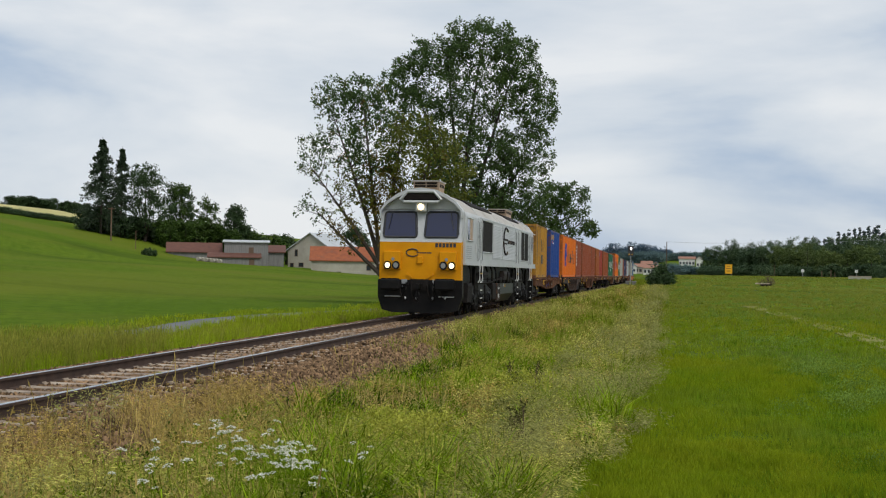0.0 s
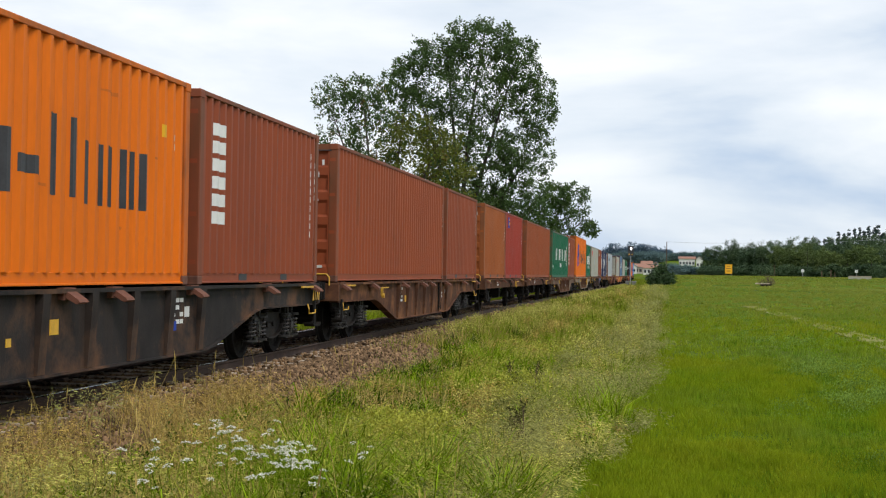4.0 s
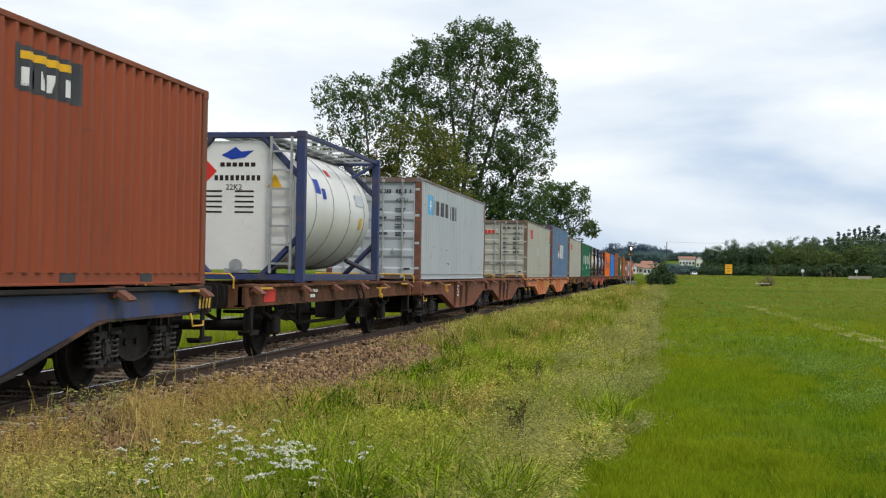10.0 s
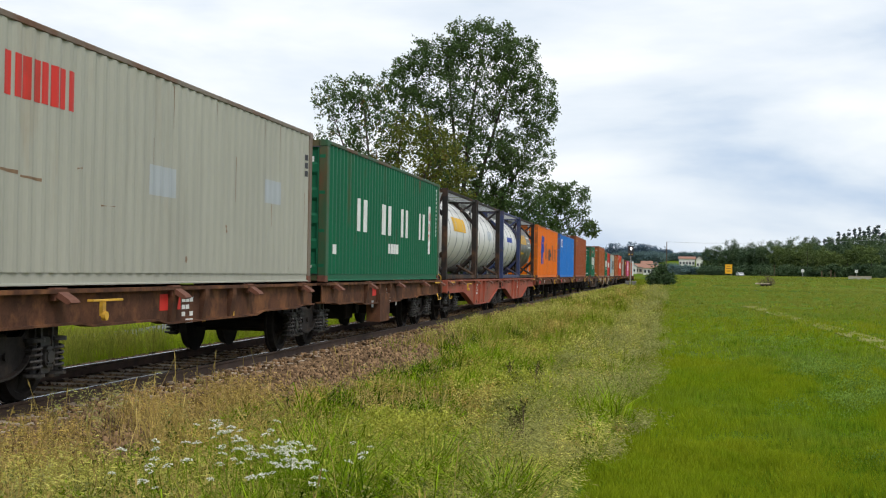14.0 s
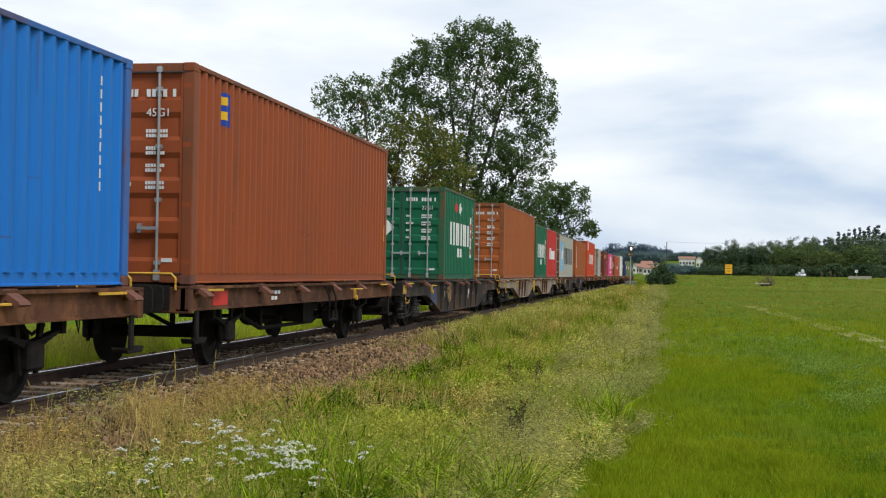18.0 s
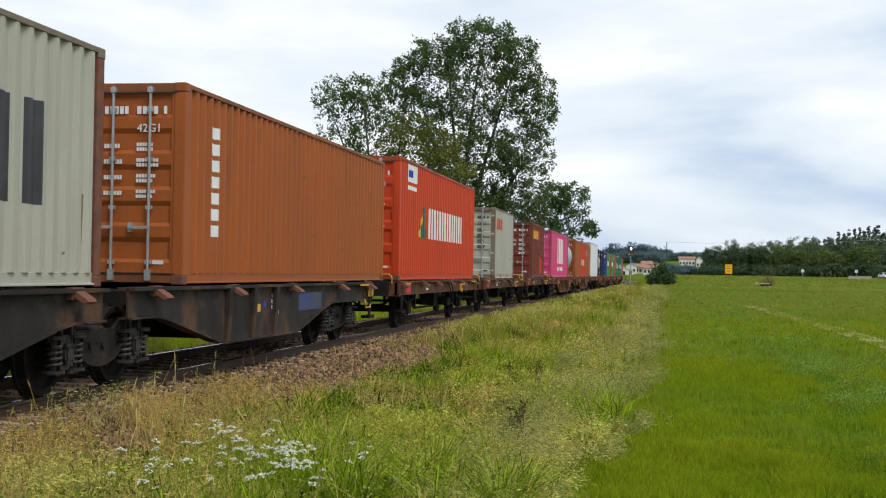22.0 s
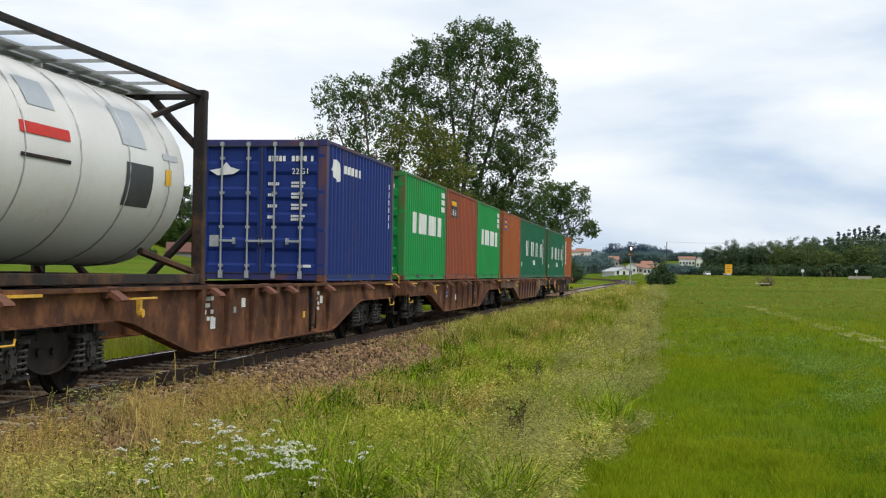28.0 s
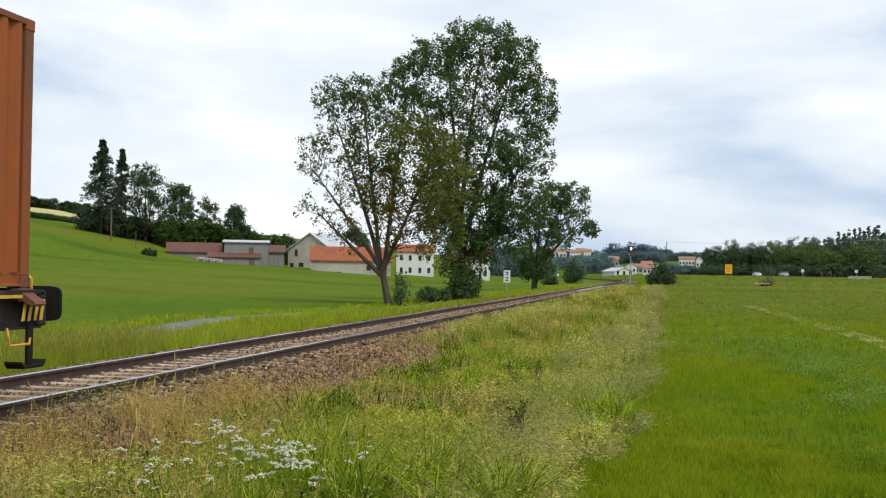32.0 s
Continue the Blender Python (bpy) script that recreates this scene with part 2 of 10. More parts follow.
def ground_z(x, y):
    """Height of the land: a low formation for the line, a slope up to the hill beyond it, flat meadow on the other side."""
    x, y = np.asarray(x, float), np.asarray(y, float)
    bent = np.clip(y - BEND, 0, None)
    line = -D - np.where(bent < 130, bent ** 2 / (2 * RADIUS), 12.43 + (bent - 130) * 0.1945)
    left = -D - 3.0 - np.clip(y - 200, 0, None) * 0.038 - x
    steps, heights = [0, 23, 46, 56, 65, 74, 97, 160, 230, 600], [0.0, 0.22, 1.5, 2.2, 2.6, 3.1, 7.7, 18.2, 20.0, 23.0]
    hill = sum(np.interp(left + q, steps, heights) for q in (-6, -3, 0, 3, 6)) / 5
    base = -0.55 - 0.10 * np.exp(-((x - line - 8) / 3.0) ** 2)
    bank = 0.22 * np.exp(-((x - line) / 3.6) ** 4)
    far = np.clip((y - 110) / 230, 0, 1)
    right = 1.9 * far * far * (3 - 2 * far) * np.clip((x - line - 3) / 8, 0, 1)
    und = 0.08 * np.sin(x * 0.11 + 1.3) * np.cos(y * 0.07) * np.clip(np.abs(x - line) / 15 - 0.4, 0, 1)
    rise = 8.5 * np.exp(-((y - 720) / 90) ** 2) * np.clip((x + 100) / 30, 0, 1)
    return base + bank + hill + right + und + rise


def gz(x, y):
    return float(ground_z(x, y))


def meadow_material():
    m = bpy.data.materials.new("meadow_ground")
    m.use_nodes = True
    n, l = m.node_tree.nodes, m.node_tree.links
    p = n["Principled BSDF"]
    p.inputs["Roughness"].default_value, p.inputs["Specular IOR Level"].default_value = 1.0, 0.03
    co = n.new("ShaderNodeTexCoord")

    def noise_at(scale, detail, stretch=(1, 1, 1)):
        mp, t = n.new("ShaderNodeMapping"), n.new("ShaderNodeTexNoise")
        mp.inputs["Scale"].default_value = stretch
        t.inputs["Scale"].default_value, t.inputs["Detail"].default_value = scale, detail
        l.new(co.outputs["Object"], mp.inputs["Vector"])
        l.new(mp.outputs["Vector"], t.inputs["Vector"])
        return t.outputs["Fac"]

    def mix(fac, a, b, lo=0.0, hi=1.0):
        r, x = n.new("ShaderNodeMapRange"), n.new("ShaderNodeMix")
        r.inputs["From Min"].default_value, r.inputs["From Max"].default_value = lo, hi
        x.data_type = "RGBA"
        l.new(fac, r.inputs["Value"])
        l.new(r.outputs["Result"], x.inputs["Factor"])
        for s, v in ((6, a), (7, b)):
            if isinstance(v, tuple):
                x.inputs[s].default_value = (*v, 1)
            else:
                l.new(v, x.inputs[s])
        return x.outputs[2]
    grass = mix(noise_at(0.05, 4, (1, 0.5, 1)), (0.088, 0.150, 0.008), (0.132, 0.184, 0.013), 0.35, 0.65)
    grass = mix(noise_at(0.6, 5), grass, (0.060, 0.116, 0.006), 0.5, 0.75)
    grass = mix(noise_at(2.2, 5, (1, 0.6, 1)), grass, (0.058, 0.108, 0.006), 0.48, 0.70)
    grass = mix(noise_at(7.0, 4), grass, (0.045, 0.078, 0.006), 0.5, 0.8)
    grass = mix(noise_at(0.02, 3, (1, 0.25, 1)), grass, (0.15, 0.165, 0.018), 0.58, 0.74)
    grass = mix(noise_at(0.035, 5, (0.35, 1.2, 1)), grass, (0.118, 0.142, 0.016), 0.50, 0.66)
    grass = mix(noise_at(0.06, 4, (0.30, 0.8, 1)), grass, (0.052, 0.088, 0.008), 0.54, 0.72)
    l.new(grass, p.inputs["Base Color"])
    bp = n.new("ShaderNodeBump")
    bp.inputs["Strength"].default_value, bp.inputs["Distance"].default_value = 0.7, 0.08
    l.new(noise_at(12.0, 6), bp.inputs["Height"])
    l.new(bp.outputs["Normal"], p.inputs["Normal"])
    return m


M_MEADOW = meadow_material()


def build_ground():
    xs = np.unique(np.concatenate([np.linspace(-1600, -260, 24), np.linspace(-260, -60, 60), np.linspace(-60, 30, 130), np.linspace(30, 160, 40), np.linspace(160, 1500, 24)]))
    ys = np.unique(np.concatenate([np.linspace(-300, -10, 12), np.linspace(-10, 60, 90), np.linspace(60, 420, 110), np.linspace(420, 1000, 40), np.linspace(1000, 4000, 20)]))
    gx, gy = np.meshgrid(xs, ys)
    v = np.stack([gx.ravel(), gy.ravel(), ground_z(gx, gy).ravel()], 1)
    nx, ny = len(xs), len(ys)
    i = (np.arange(ny - 1)[:, None] * nx + np.arange(nx - 1)[None]).ravel()
    f = np.stack([i, i + 1, i + 1 + nx, i + nx], 1)
    me = mesh_arrays("ground", v, f, M_MEADOW)
    for p in me.polygons:
        p.use_smooth = True
    return tagged(new("ground", me), "green summer meadow rolling up to a hill", "ground", kind="structure")


build_ground()

# the line: ballast bed, sleepers, rails
track = tagged(new("railway_track"), "single railway track on brown stone ballast with concrete sleepers", "railway track", kind="structure")


def along(s, off, z):
    m = on_track(s)
    return m @ Vector((off, 0, z))


def sweep(name, sect, mat, s0=-30.0, s1=700.0, parent=None):
    """A cross-section carried along the line."""
    ss = [s0, 0, 40, 80, 120, 160, BEND] + [BEND + i * RADIUS * TURN / 8 for i in range(1, 9)] + [440, 500, s1]
    vs, fs, k = [], [], len(sect)
    for s in ss:
        vs += [along(s, x, z) for x, z in sect]
    for i in range(len(ss) - 1):
        for j in range(k):
            a, b = i * k + j, i * k + (j + 1) % k
            fs.append((a, b, b + k, a + k))
    fs += [tuple(range(k)), tuple(range((len(ss) - 1) * k, len(ss) * k))[::-1]]
    me = bpy.data.meshes.new(name)
    me.from_pydata([tuple(v) for v in vs], [], fs)
    me.materials.append(mat)
    return part(name, me, None, parent)


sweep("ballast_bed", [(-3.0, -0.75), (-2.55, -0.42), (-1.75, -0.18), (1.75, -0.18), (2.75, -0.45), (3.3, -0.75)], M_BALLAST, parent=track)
for sx in (-0.75, 0.75):
    r = sweep("rail", [(sx + x, z) for x, z in ((-0.036, -0.005), (0.036, -0.005), (0.036, -0.035), (0.01, -0.05), (0.01, -0.135), (0.07, -0.152), (0.07, -0.165), (-0.07, -0.165), (-0.07, -0.152), (-0.01, -0.135), (-0.01, -0.05), (-0.036, -0.035))], M_RAIL, parent=track)
    sweep("running_surface", [(sx + x, z) for x, z in ((-0.033, -0.006), (-0.024, 0.0), (0.024, 0.0), (0.033, -0.006))], M_RAILTOP, parent=r)


def me_sleeper():
    bm = bmesh.new()
    bm_prism(bm, [(-0.14, -0.30), (-0.10, -0.145), (0.10, -0.145), (0.14, -0.30)], "x", -1.30, 1.30)
    for sx in (-0.75, 0.75):
        bm_box(bm, sx - 0.17, sx + 0.17, -0.07, 0.07, -0.145, -0.135)
    return mesh_of("sleeper", bm, M_SLEEPER)


def me_clip():
    bm = bmesh.new()
    for sx in (-0.75, 0.75):
        for q in (-0.11, 0.11):
            bm_tube(bm, [(sx + q * 1.5, -0.06, -0.15), (sx + q, -0.06, -0.125), (sx + q * 0.6, 0, -0.14), (sx + q, 0.06, -0.125), (sx + q * 1.5, 0.06, -0.15)], 0.012, 4)
    return mesh_of("rail_clip", bm, M_RAIL)


rs = random.Random(4)
for i in range(290):
    s = 3.0 + i * 0.6
    o = part("sleeper", once("sleeper", me_sleeper), None, track, at=on_track(s) @ pose(rs.uniform(-0.02, 0.02), 0, 0, 0, 0, rs.uniform(-0.6, 0.6)))
    if i < 70:
        part("rail_clip", once("clip", me_clip), None, o)


def build_stones():
    """Loose ballast: many small faceted stones lying on the bed."""
    rng = np.random.default_rng(7)
    base = np.array([(1, 0, 0), (-1, 0, 0), (0, 1, 0), (0, -1, 0), (0, 0, 1), (0, 0, -1)], float)
    tri = np.array([(0, 2, 4), (2, 1, 4), (1, 3, 4), (3, 0, 4), (2, 0, 5), (1, 2, 5), (3, 1, 5), (0, 3, 5)])
    vs, fs, count = [], [], 0
    for y0, y1, n, size in ((6, 22, 34000, 0.036), (22, 50, 36000, 0.044), (50, 120, 26000, 0.065)):
        y = rng.uniform(y0, y1, n)
        x = rng.uniform(-2.4, 3.1, n)
        top = np.interp(x, [-3.0, -2.55, -1.75, 1.75, 2.75, 3.3], [-0.75, -0.42, -0.18, -0.18, -0.45, -0.75])
        keep = ~((np.abs(x) < 1.3) & (((y - 3.0 + 0.3) % 0.6 > 0.16) & ((y - 3.0 + 0.3) % 0.6 < 0.44)))
        over = (x > 0.86) & (rng.random(len(x)) < np.clip((x - 0.86) * 1.7, 0, 0.75))
        top = np.where(over & ~keep, -0.14, top)
        keep |= over
        keep &= ~(np.abs(np.abs(x) - 0.75) < 0.09)
        x, y, top = x[keep], y[keep], top[keep]
        n = len(x)
        r = size * rng.uniform(0.6, 1.4, (n, 1, 1)) * rng.uniform(0.6, 1.2, (n, 6, 1))
        a = rng.uniform(0, 2 * np.pi, n)
        b = rng.uniform(-0.8, 0.8, n)
        c, s, cb, sb = np.cos(a), np.sin(a), np.cos(b), np.sin(b)
        rot = np.stack([np.stack([c, -s * cb, s * sb], 1), np.stack([s, c * cb, -c * sb], 1), np.stack([0 * c, sb, cb], 1)], 1)
        p = np.einsum("nij,nkj->nki", rot, base[None] * r) + np.stack([x - D, y, top + size * 0.25], 1)[:, None]
        vs.append(p.reshape(-1, 3))
        fs.append((tri[None] + 6 * np.arange(n)[:, None, None]).reshape(-1, 3) + count)
        count += 6 * n
    ob = part("ballast_stones", mesh_arrays("ballast_stones", np.concatenate(vs), np.concatenate(fs), M_STONE), None, track)
    tagged(ob, kind="stuff")


build_stones()


# ---------------------------------------------------------------- containers
L20, L40, STD, HIGH = 6.058, 12.192, 2.591, 2.896
PITCH_C = 0.2785


def recess(y, length):
    """How deep the pressed side lies behind its outer face at y from the container's end."""
    q = (y - 0.17) % PITCH_C
    if y < 0.17 or y > length - 0.17:
        return 0.0
    k = ((0.07, 0.0), (0.139, 1.0), (0.209, 1.0), (PITCH_C, 0.0))
    last = (0.0, 0.0)
    for a, d in k:
        if q <= a:
            return 0.048 * (last[1] + (d - last[1]) * (q - last[0]) / (a - last[0])) if a > 0.07 else 0.0
        last = (a, d)
    return 0.0


def breaks(length):
    out, y = [0.17], 0.17
    while y < length - 0.17:
        out += [y + 0.07, y + 0.139, y + 0.209, y + PITCH_C]
        y += PITCH_C
    return [b for b in out if b <= length - 0.17] + [length - 0.17]


def me_side(length, height, smooth_side=False, press=1.0):
    bm = bmesh.new()
    if smooth_side:
        pts = [(1.185, -length / 2 + 0.15), (1.215, -length / 2 + 0.15), (1.215, length / 2 - 0.15), (1.185, length / 2 - 0.15)]
    else:
        ys = breaks(length)
        pts = [(1.211 - press * recess(y, length), y - length / 2) for y in ys] + [(1.15, length / 2 - 0.17), (1.15, -length / 2 + 0.17)]
    bm_prism(bm, pts, "z", 0.15, height - 0.06)
    return mesh_of("side_panel", bm, M_WHITE)


def me_roof(length, height):
    bm = bmesh.new()
    pts, y = [], -length / 2 + 0.2
    while y < length / 2 - 0.2:
        pts += [(y, height - 0.03), (y + 0.1, height - 0.03), (y + 0.12, height - 0.012), (y + 0.2, height - 0.012)]
        y += 0.22
    pts += [(length / 2 - 0.1, height - 0.03), (length / 2 - 0.1, height - 0.08), (-length / 2 + 0.1, height - 0.08), (-length / 2 + 0.1, height - 0.03)]
    bm_prism(bm, pts, "x", -1.17, 1.17)
    return mesh_of("roof", bm, M_WHITE)


def me_endwall(length, height):
    bm = bmesh.new()
    pts, x = [], -1.09
    while x < 1.05:
        pts += [(x, length / 2 - 0.03), (x + 0.1, length / 2 - 0.03), (x + 0.13, length / 2 - 0.07), (x + 0.22, length / 2 - 0.07)]
        x += 0.25
    pts += [(1.1, length / 2 - 0.03), (1.1, length / 2 - 0.1), (-1.1, length / 2 - 0.1)]
    bm_prism(bm, pts, "z", 0.15, height - 0.1)
    return mesh_of("front_wall", bm, M_WHITE)


def me_door(height):
    """One door leaf, hinged at x = 0, 1.13 wide, pressed in wide horizontal bands."""
    bm = bmesh.new()
    z0, z1 = 0.14, height - 0.12
    pts, n = [], 5
    step = (z1 - z0) / n
    for i in range(n):
        z = z0 + i * step
        pts += [(0.0, z), (0.0, z + step * 0.30), (0.032, z + step * 0.40), (0.032, z + step * 0.86), (0.0, z + step)]
    pts += [(0.07, z1), (0.07, z0)]
    bm_prism(bm, pts, "x", 0.10, 1.05)
    for a, b in ((0.01, 0.10), (1.05, 1.125)):
        bm_box(bm, a, b, -0.004, 0.07, z0, z1)
    for z in (0.3, height * 0.36, height * 0.63, height - 0.3):
        bm_box(bm, -0.05, 0.06, -0.02, 0.02, z - 0.03, z + 0.03)
    return mesh_of("door", bm, M_WHITE)


def me_lockrod(height):
    bm = bmesh.new()
    bm_cyl(bm, (0, -0.045, 0.06), (0, -0.045, height - 0.05), 0.019, 8)
    for z in (0.09, height - 0.09):
        bm_box(bm, -0.035, 0.035, -0.07, 0.0, z - 0.04, z + 0.10 if z < 1 else z + 0.03)
    for z in (0.28, height * 0.38, height * 0.62, height - 0.35):
        bm_box(bm, -0.04, 0.04, -0.055, 0.0, z - 0.025, z + 0.025)
    bm_box(bm, -0.02, 0.27, -0.075, -0.05, 0.71, 0.75)
    bm_box(bm, 0.22, 0.27, -0.06, 0.0, 0.67, 0.79)
    return mesh_of("lock_rod", bm, M_GALV)


def recolour(ob, mat):
    ob.material_slots[0].link = "OBJECT"
    ob.material_slots[0].material = mat
    return ob


def clip_poly(poly, lo, hi):
    for side, lim in ((1, lo), (-1, hi)):
        out = []
        for i, p in enumerate(poly):
            q = poly[i - 1]
            pin, qin = side * (p[0] - lim) >= 0, side * (q[0] - lim) >= 0
            if pin != qin:
                f = (lim - q[0]) / (p[0] - q[0])
                out.append((lim, q[1] + f * (p[1] - q[1])))
            if pin:
                out.append(p)
        poly = out
        if len(poly) < 3:
            return []
    return poly


class Box:
    """A container under construction; marks lie on the pressed side that faces the line's field."""

    def __init__(self, u, length, height, mat, label, smooth_side=False, hinge=None, category="container", press=1.0):
        self.l, self.h, self.flat, self.paint, self.press = length, height, smooth_side, mat, press
        ob = self.ob = tagged(new("shipping_container"), label, category, "containers on the train")
        k = (length, height)
        steel = mat
        worn = WORN.get(mat.name, mat)
        hinge = hinge or worn
        for turn in (0, 180):
            o = part("side_panel", once(("side", k, smooth_side, press), lambda: me_side(length, height, smooth_side, press)), None, ob, at=pose(0, 0, 0, 0, 0, turn))
            recolour(o, steel)
        recolour(part("roof", once(("roof", k), lambda: me_roof(length, height)), None, ob), steel)
        recolour(part("front_wall", once(("end", k), lambda: me_endwall(length, height)), None, ob), steel)
        door_me, rod_me = once(("door", height), lambda: me_door(height)), once(("rod", height), lambda: me_lockrod(height))
        self.doors = []
        for sx in (-1, 1):
            d = part("door", door_me, None, ob, at=Matrix.Translation((sx * 1.13, -length / 2 + 0.03, 0)) @ Matrix.Diagonal((-sx, 1, 1, 1)))
            recolour(d, steel)
            for x in (0.38, 0.88):
                part("lock_rod", rod_me, None, d, at=Matrix.Translation((x, 0, 0)))
            self.doors.append(d)

        def post():
            bm = bmesh.new()
            bm_box(bm, 1.06, 1.2165, -length / 2 + 0.012, -length / 2 + 0.17, 0.11, height - 0.11, 0.012)
            return mesh_of("corner_post", bm, M_WHITE)

        def casting():
            bm = bmesh.new()
            bm_box(bm, 1.06, 1.219, -length / 2, -length / 2 + 0.178, 0, 0.118, 0.01)
            return mesh_of("corner_casting", bm, M_WHITE)

        def rails(top):
            bm = bmesh.new()
            if top:
                bm_box(bm, 1.15, 1.2185, -length / 2 + 0.17, length / 2 - 0.17, height - 0.07, height - 0.004, 0.008)
            else:
                bm_prism(bm, [(1.13, 0.02), (1.216, 0.02), (1.216, 0.036), (1.186, 0.046), (1.186, 0.150), (1.13, 0.166)], "y", -length / 2 + 0.17, length / 2 - 0.17)
            return mesh_of("rail", bm, M_WHITE)

        def endrail(z0, z1):
            bm = bmesh.new()
            bm_box(bm, -1.07, 1.07, -length / 2 + 0.02, -length / 2 + 0.12, z0, z1, 0.006)
            return mesh_of("sill", bm, M_WHITE)
        pm, cm = once(("post", k), post), once(("cast", k), casting)
        for sx in (1, -1):
            for sy in (1, -1):
                fl = Matrix.Diagonal((sx, sy, 1, 1))
                recolour(part("corner_post", pm, None, ob, at=fl), hinge or steel)
                recolour(part("corner_casting", cm, None, ob, at=fl), M_TAN)
                recolour(part("corner_casting", cm, None, ob, at=Matrix.Translation((0, 0, height - 0.118)) @ fl), worn)
            recolour(part("top_rail", once(("rt", k), lambda: rails(True)), None, ob, at=Matrix.Diagonal((sx, 1, 1, 1))), worn)
            recolour(part("bottom_rail", once(("rb", k), lambda: rails(False)), None, ob, at=Matrix.Diagonal((sx, 1, 1, 1))), steel)
        for sy in (1, -1):
            recolour(part("door_sill" if sy > 0 else "end_sill", once(("sl", k), lambda: endrail(0.02, 0.14)), None, ob, at=Matrix.Diagonal((1, sy, 1, 1))), worn)
            recolour(part("door_header" if sy > 0 else "end_header", once(("hd", k), lambda: endrail(height - 0.12, height - 0.006)), None, ob, at=Matrix.Diagonal((1, sy, 1, 1))), worn)
        if length < 7:
            for y in (-1.05, 1.05):
                box("fork_pocket", (1.15, 1.1895, y - 0.18, y + 0.18, 0.048, 0.145), M_BLACK, ob)
        bm = bmesh.new()
        for lims in ((-0.014, 0.014, 0.14, height - 0.12), (-1.10, 1.10, height - 0.132, height - 0.115), (-1.10, 1.10, 0.138, 0.150)):
            bm_box(bm, lims[0], lims[1], -length / 2 + 0.004, -length / 2 + 0.03, lims[2], lims[3])
        part("door_gasket", bm, M_BLACK, ob)
        box("floor", (-1.14, 1.14, -length / 2 + 0.12, length / 2 - 0.12, 0.10, 0.149), M_STEEL_DARK, ob)
        MOVING.append((ob, u + length / 2, 1.168))

    def mark(self, polys, mat, name="marking", label="", lift=0.003, whole=False):
        """Flat painted shapes in metres (along from the door end, height), laid over the pressings."""
        if len(polys) > 1 and not whole:
            return [self.mark([q], mat, name, label, lift) for q in polys]
        vs, fs = [], []
        ys = [0.0] + breaks(self.l) + [self.l]
        for poly in polys:
            lo, hi = min(p[0] for p in poly), max(p[0] for p in poly)
            cuts = [lo] + [b for b in ys if lo < b < hi] + [hi] if not self.flat else [lo, hi]
            for a, b in zip(cuts[:-1], cuts[1:]):
                piece = clip_poly(poly, a, b)
                if len(piece) < 3:
                    continue
                base = len(vs)
                for y, z in piece:
                    d = 0.0 if self.flat else self.press * recess(min(max(y, a + 1e-5), b - 1e-5), self.l)
                    vs.append(((1.215 if self.flat else 1.211) - d + lift, y - self.l / 2, z))
                fs.append(list(range(base, len(vs))))
        me = bpy.data.meshes.new(name)
        me.from_pydata(vs, [], fs)
        bm = bmesh.new()
        bm.from_mesh(me)
        bmesh.ops.remove_doubles(bm, verts=bm.verts, dist=0.0008)
        bm.to_mesh(me)
        bm.free()
        me.materials.append(mat)
        return part(name, me, None, self.ob, label)

    def rect(self, a0, a1, b0, b1):
        """A rectangle by fractions of length and height."""
        return [(a0 * self.l, b0 * self.h), (a1 * self.l, b0 * self.h), (a1 * self.l, b1 * self.h), (a0 * self.l, b1 * self.h)]

    def strokes(self, a0, a1, b0, b1, n, mat, fill=0.8, weight=0.36, name="lettering_bar"):
        """A row of paired upright bars in place of big lettering."""
        w, out = (a1 - a0) / n, []
        for i in range(n):
            x, ww = a0 + i * w, w * fill
            out += [self.rect(x, x + ww * weight, b0, b1), self.rect(x + ww * (1 - weight), x + ww, b0, b1)]
        return self.mark(out, mat, name)

    def column(self, a, b0, b1, n, w, mat, name="marking_column"):
        """Small bars one above another."""
        h = (b1 - b0) / n
        return tagged(self.mark([self.rect(a, a + w, b0 + i * h, b0 + (i + 0.7) * h) for i in range(n)], mat, name, whole=True), kind="stuff")

    def door_bars(self, mat, code="22G1", left=True):
        """Rows of data on the right door leaf, with the size code spelled out."""
        bm = bmesh.new()
        y = -self.l / 2 + 0.022
        rnd = random.Random(int(self.l * 10) + len(MOVING))
        for x0, x1, z in ((0.12, 0.46, 0.86), (0.56, 0.86, 0.86), (0.92, 0.98, 0.86)):
            n = max(1, round((x1 - x0) / 0.075))
            w = (x1 - x0) / n
            for i in range(n):
                bm_box(bm, x0 + i * w, x0 + (i + 0.72) * w, y - 0.004, y, z * self.h - 0.04, z * self.h + 0.06)
        for row in range(4):
            z = (0.675 - 0.078 * row) * self.h
            for i in range(rnd.randint(3, 7)):
                bm_box(bm, 0.12 + i * 0.036, 0.148 + i * 0.036, y - 0.004, y, z, z + 0.055)
            for k in range(2):
                for i in range(rnd.randint(6, 8)):
                    if i != 4:
                        bm_box(bm, 0.56 + i * 0.038, 0.590 + i * 0.038, y - 0.004, y, z - 0.036 + 0.062 * k, z + 0.008 + 0.062 * k)
        bm_box(bm, 0.80, 0.95, y - 0.004, y, 0.10 * self.h, 0.10 * self.h + 0.05)
        tagged(part("data_block", bm, mat, self.ob), kind="stuff")
        writing(code, 0.15, mat, self.ob, pose(0.56, y - 0.004, 0.775 * self.h - 0.05, 90, 0, 0))
        if left:
            box("plate", (-0.98, -0.80, y - 0.006, y, 0.24 * self.h, 0.32 * self.h), M_GALV, self.ob)
        self.weather(rnd)

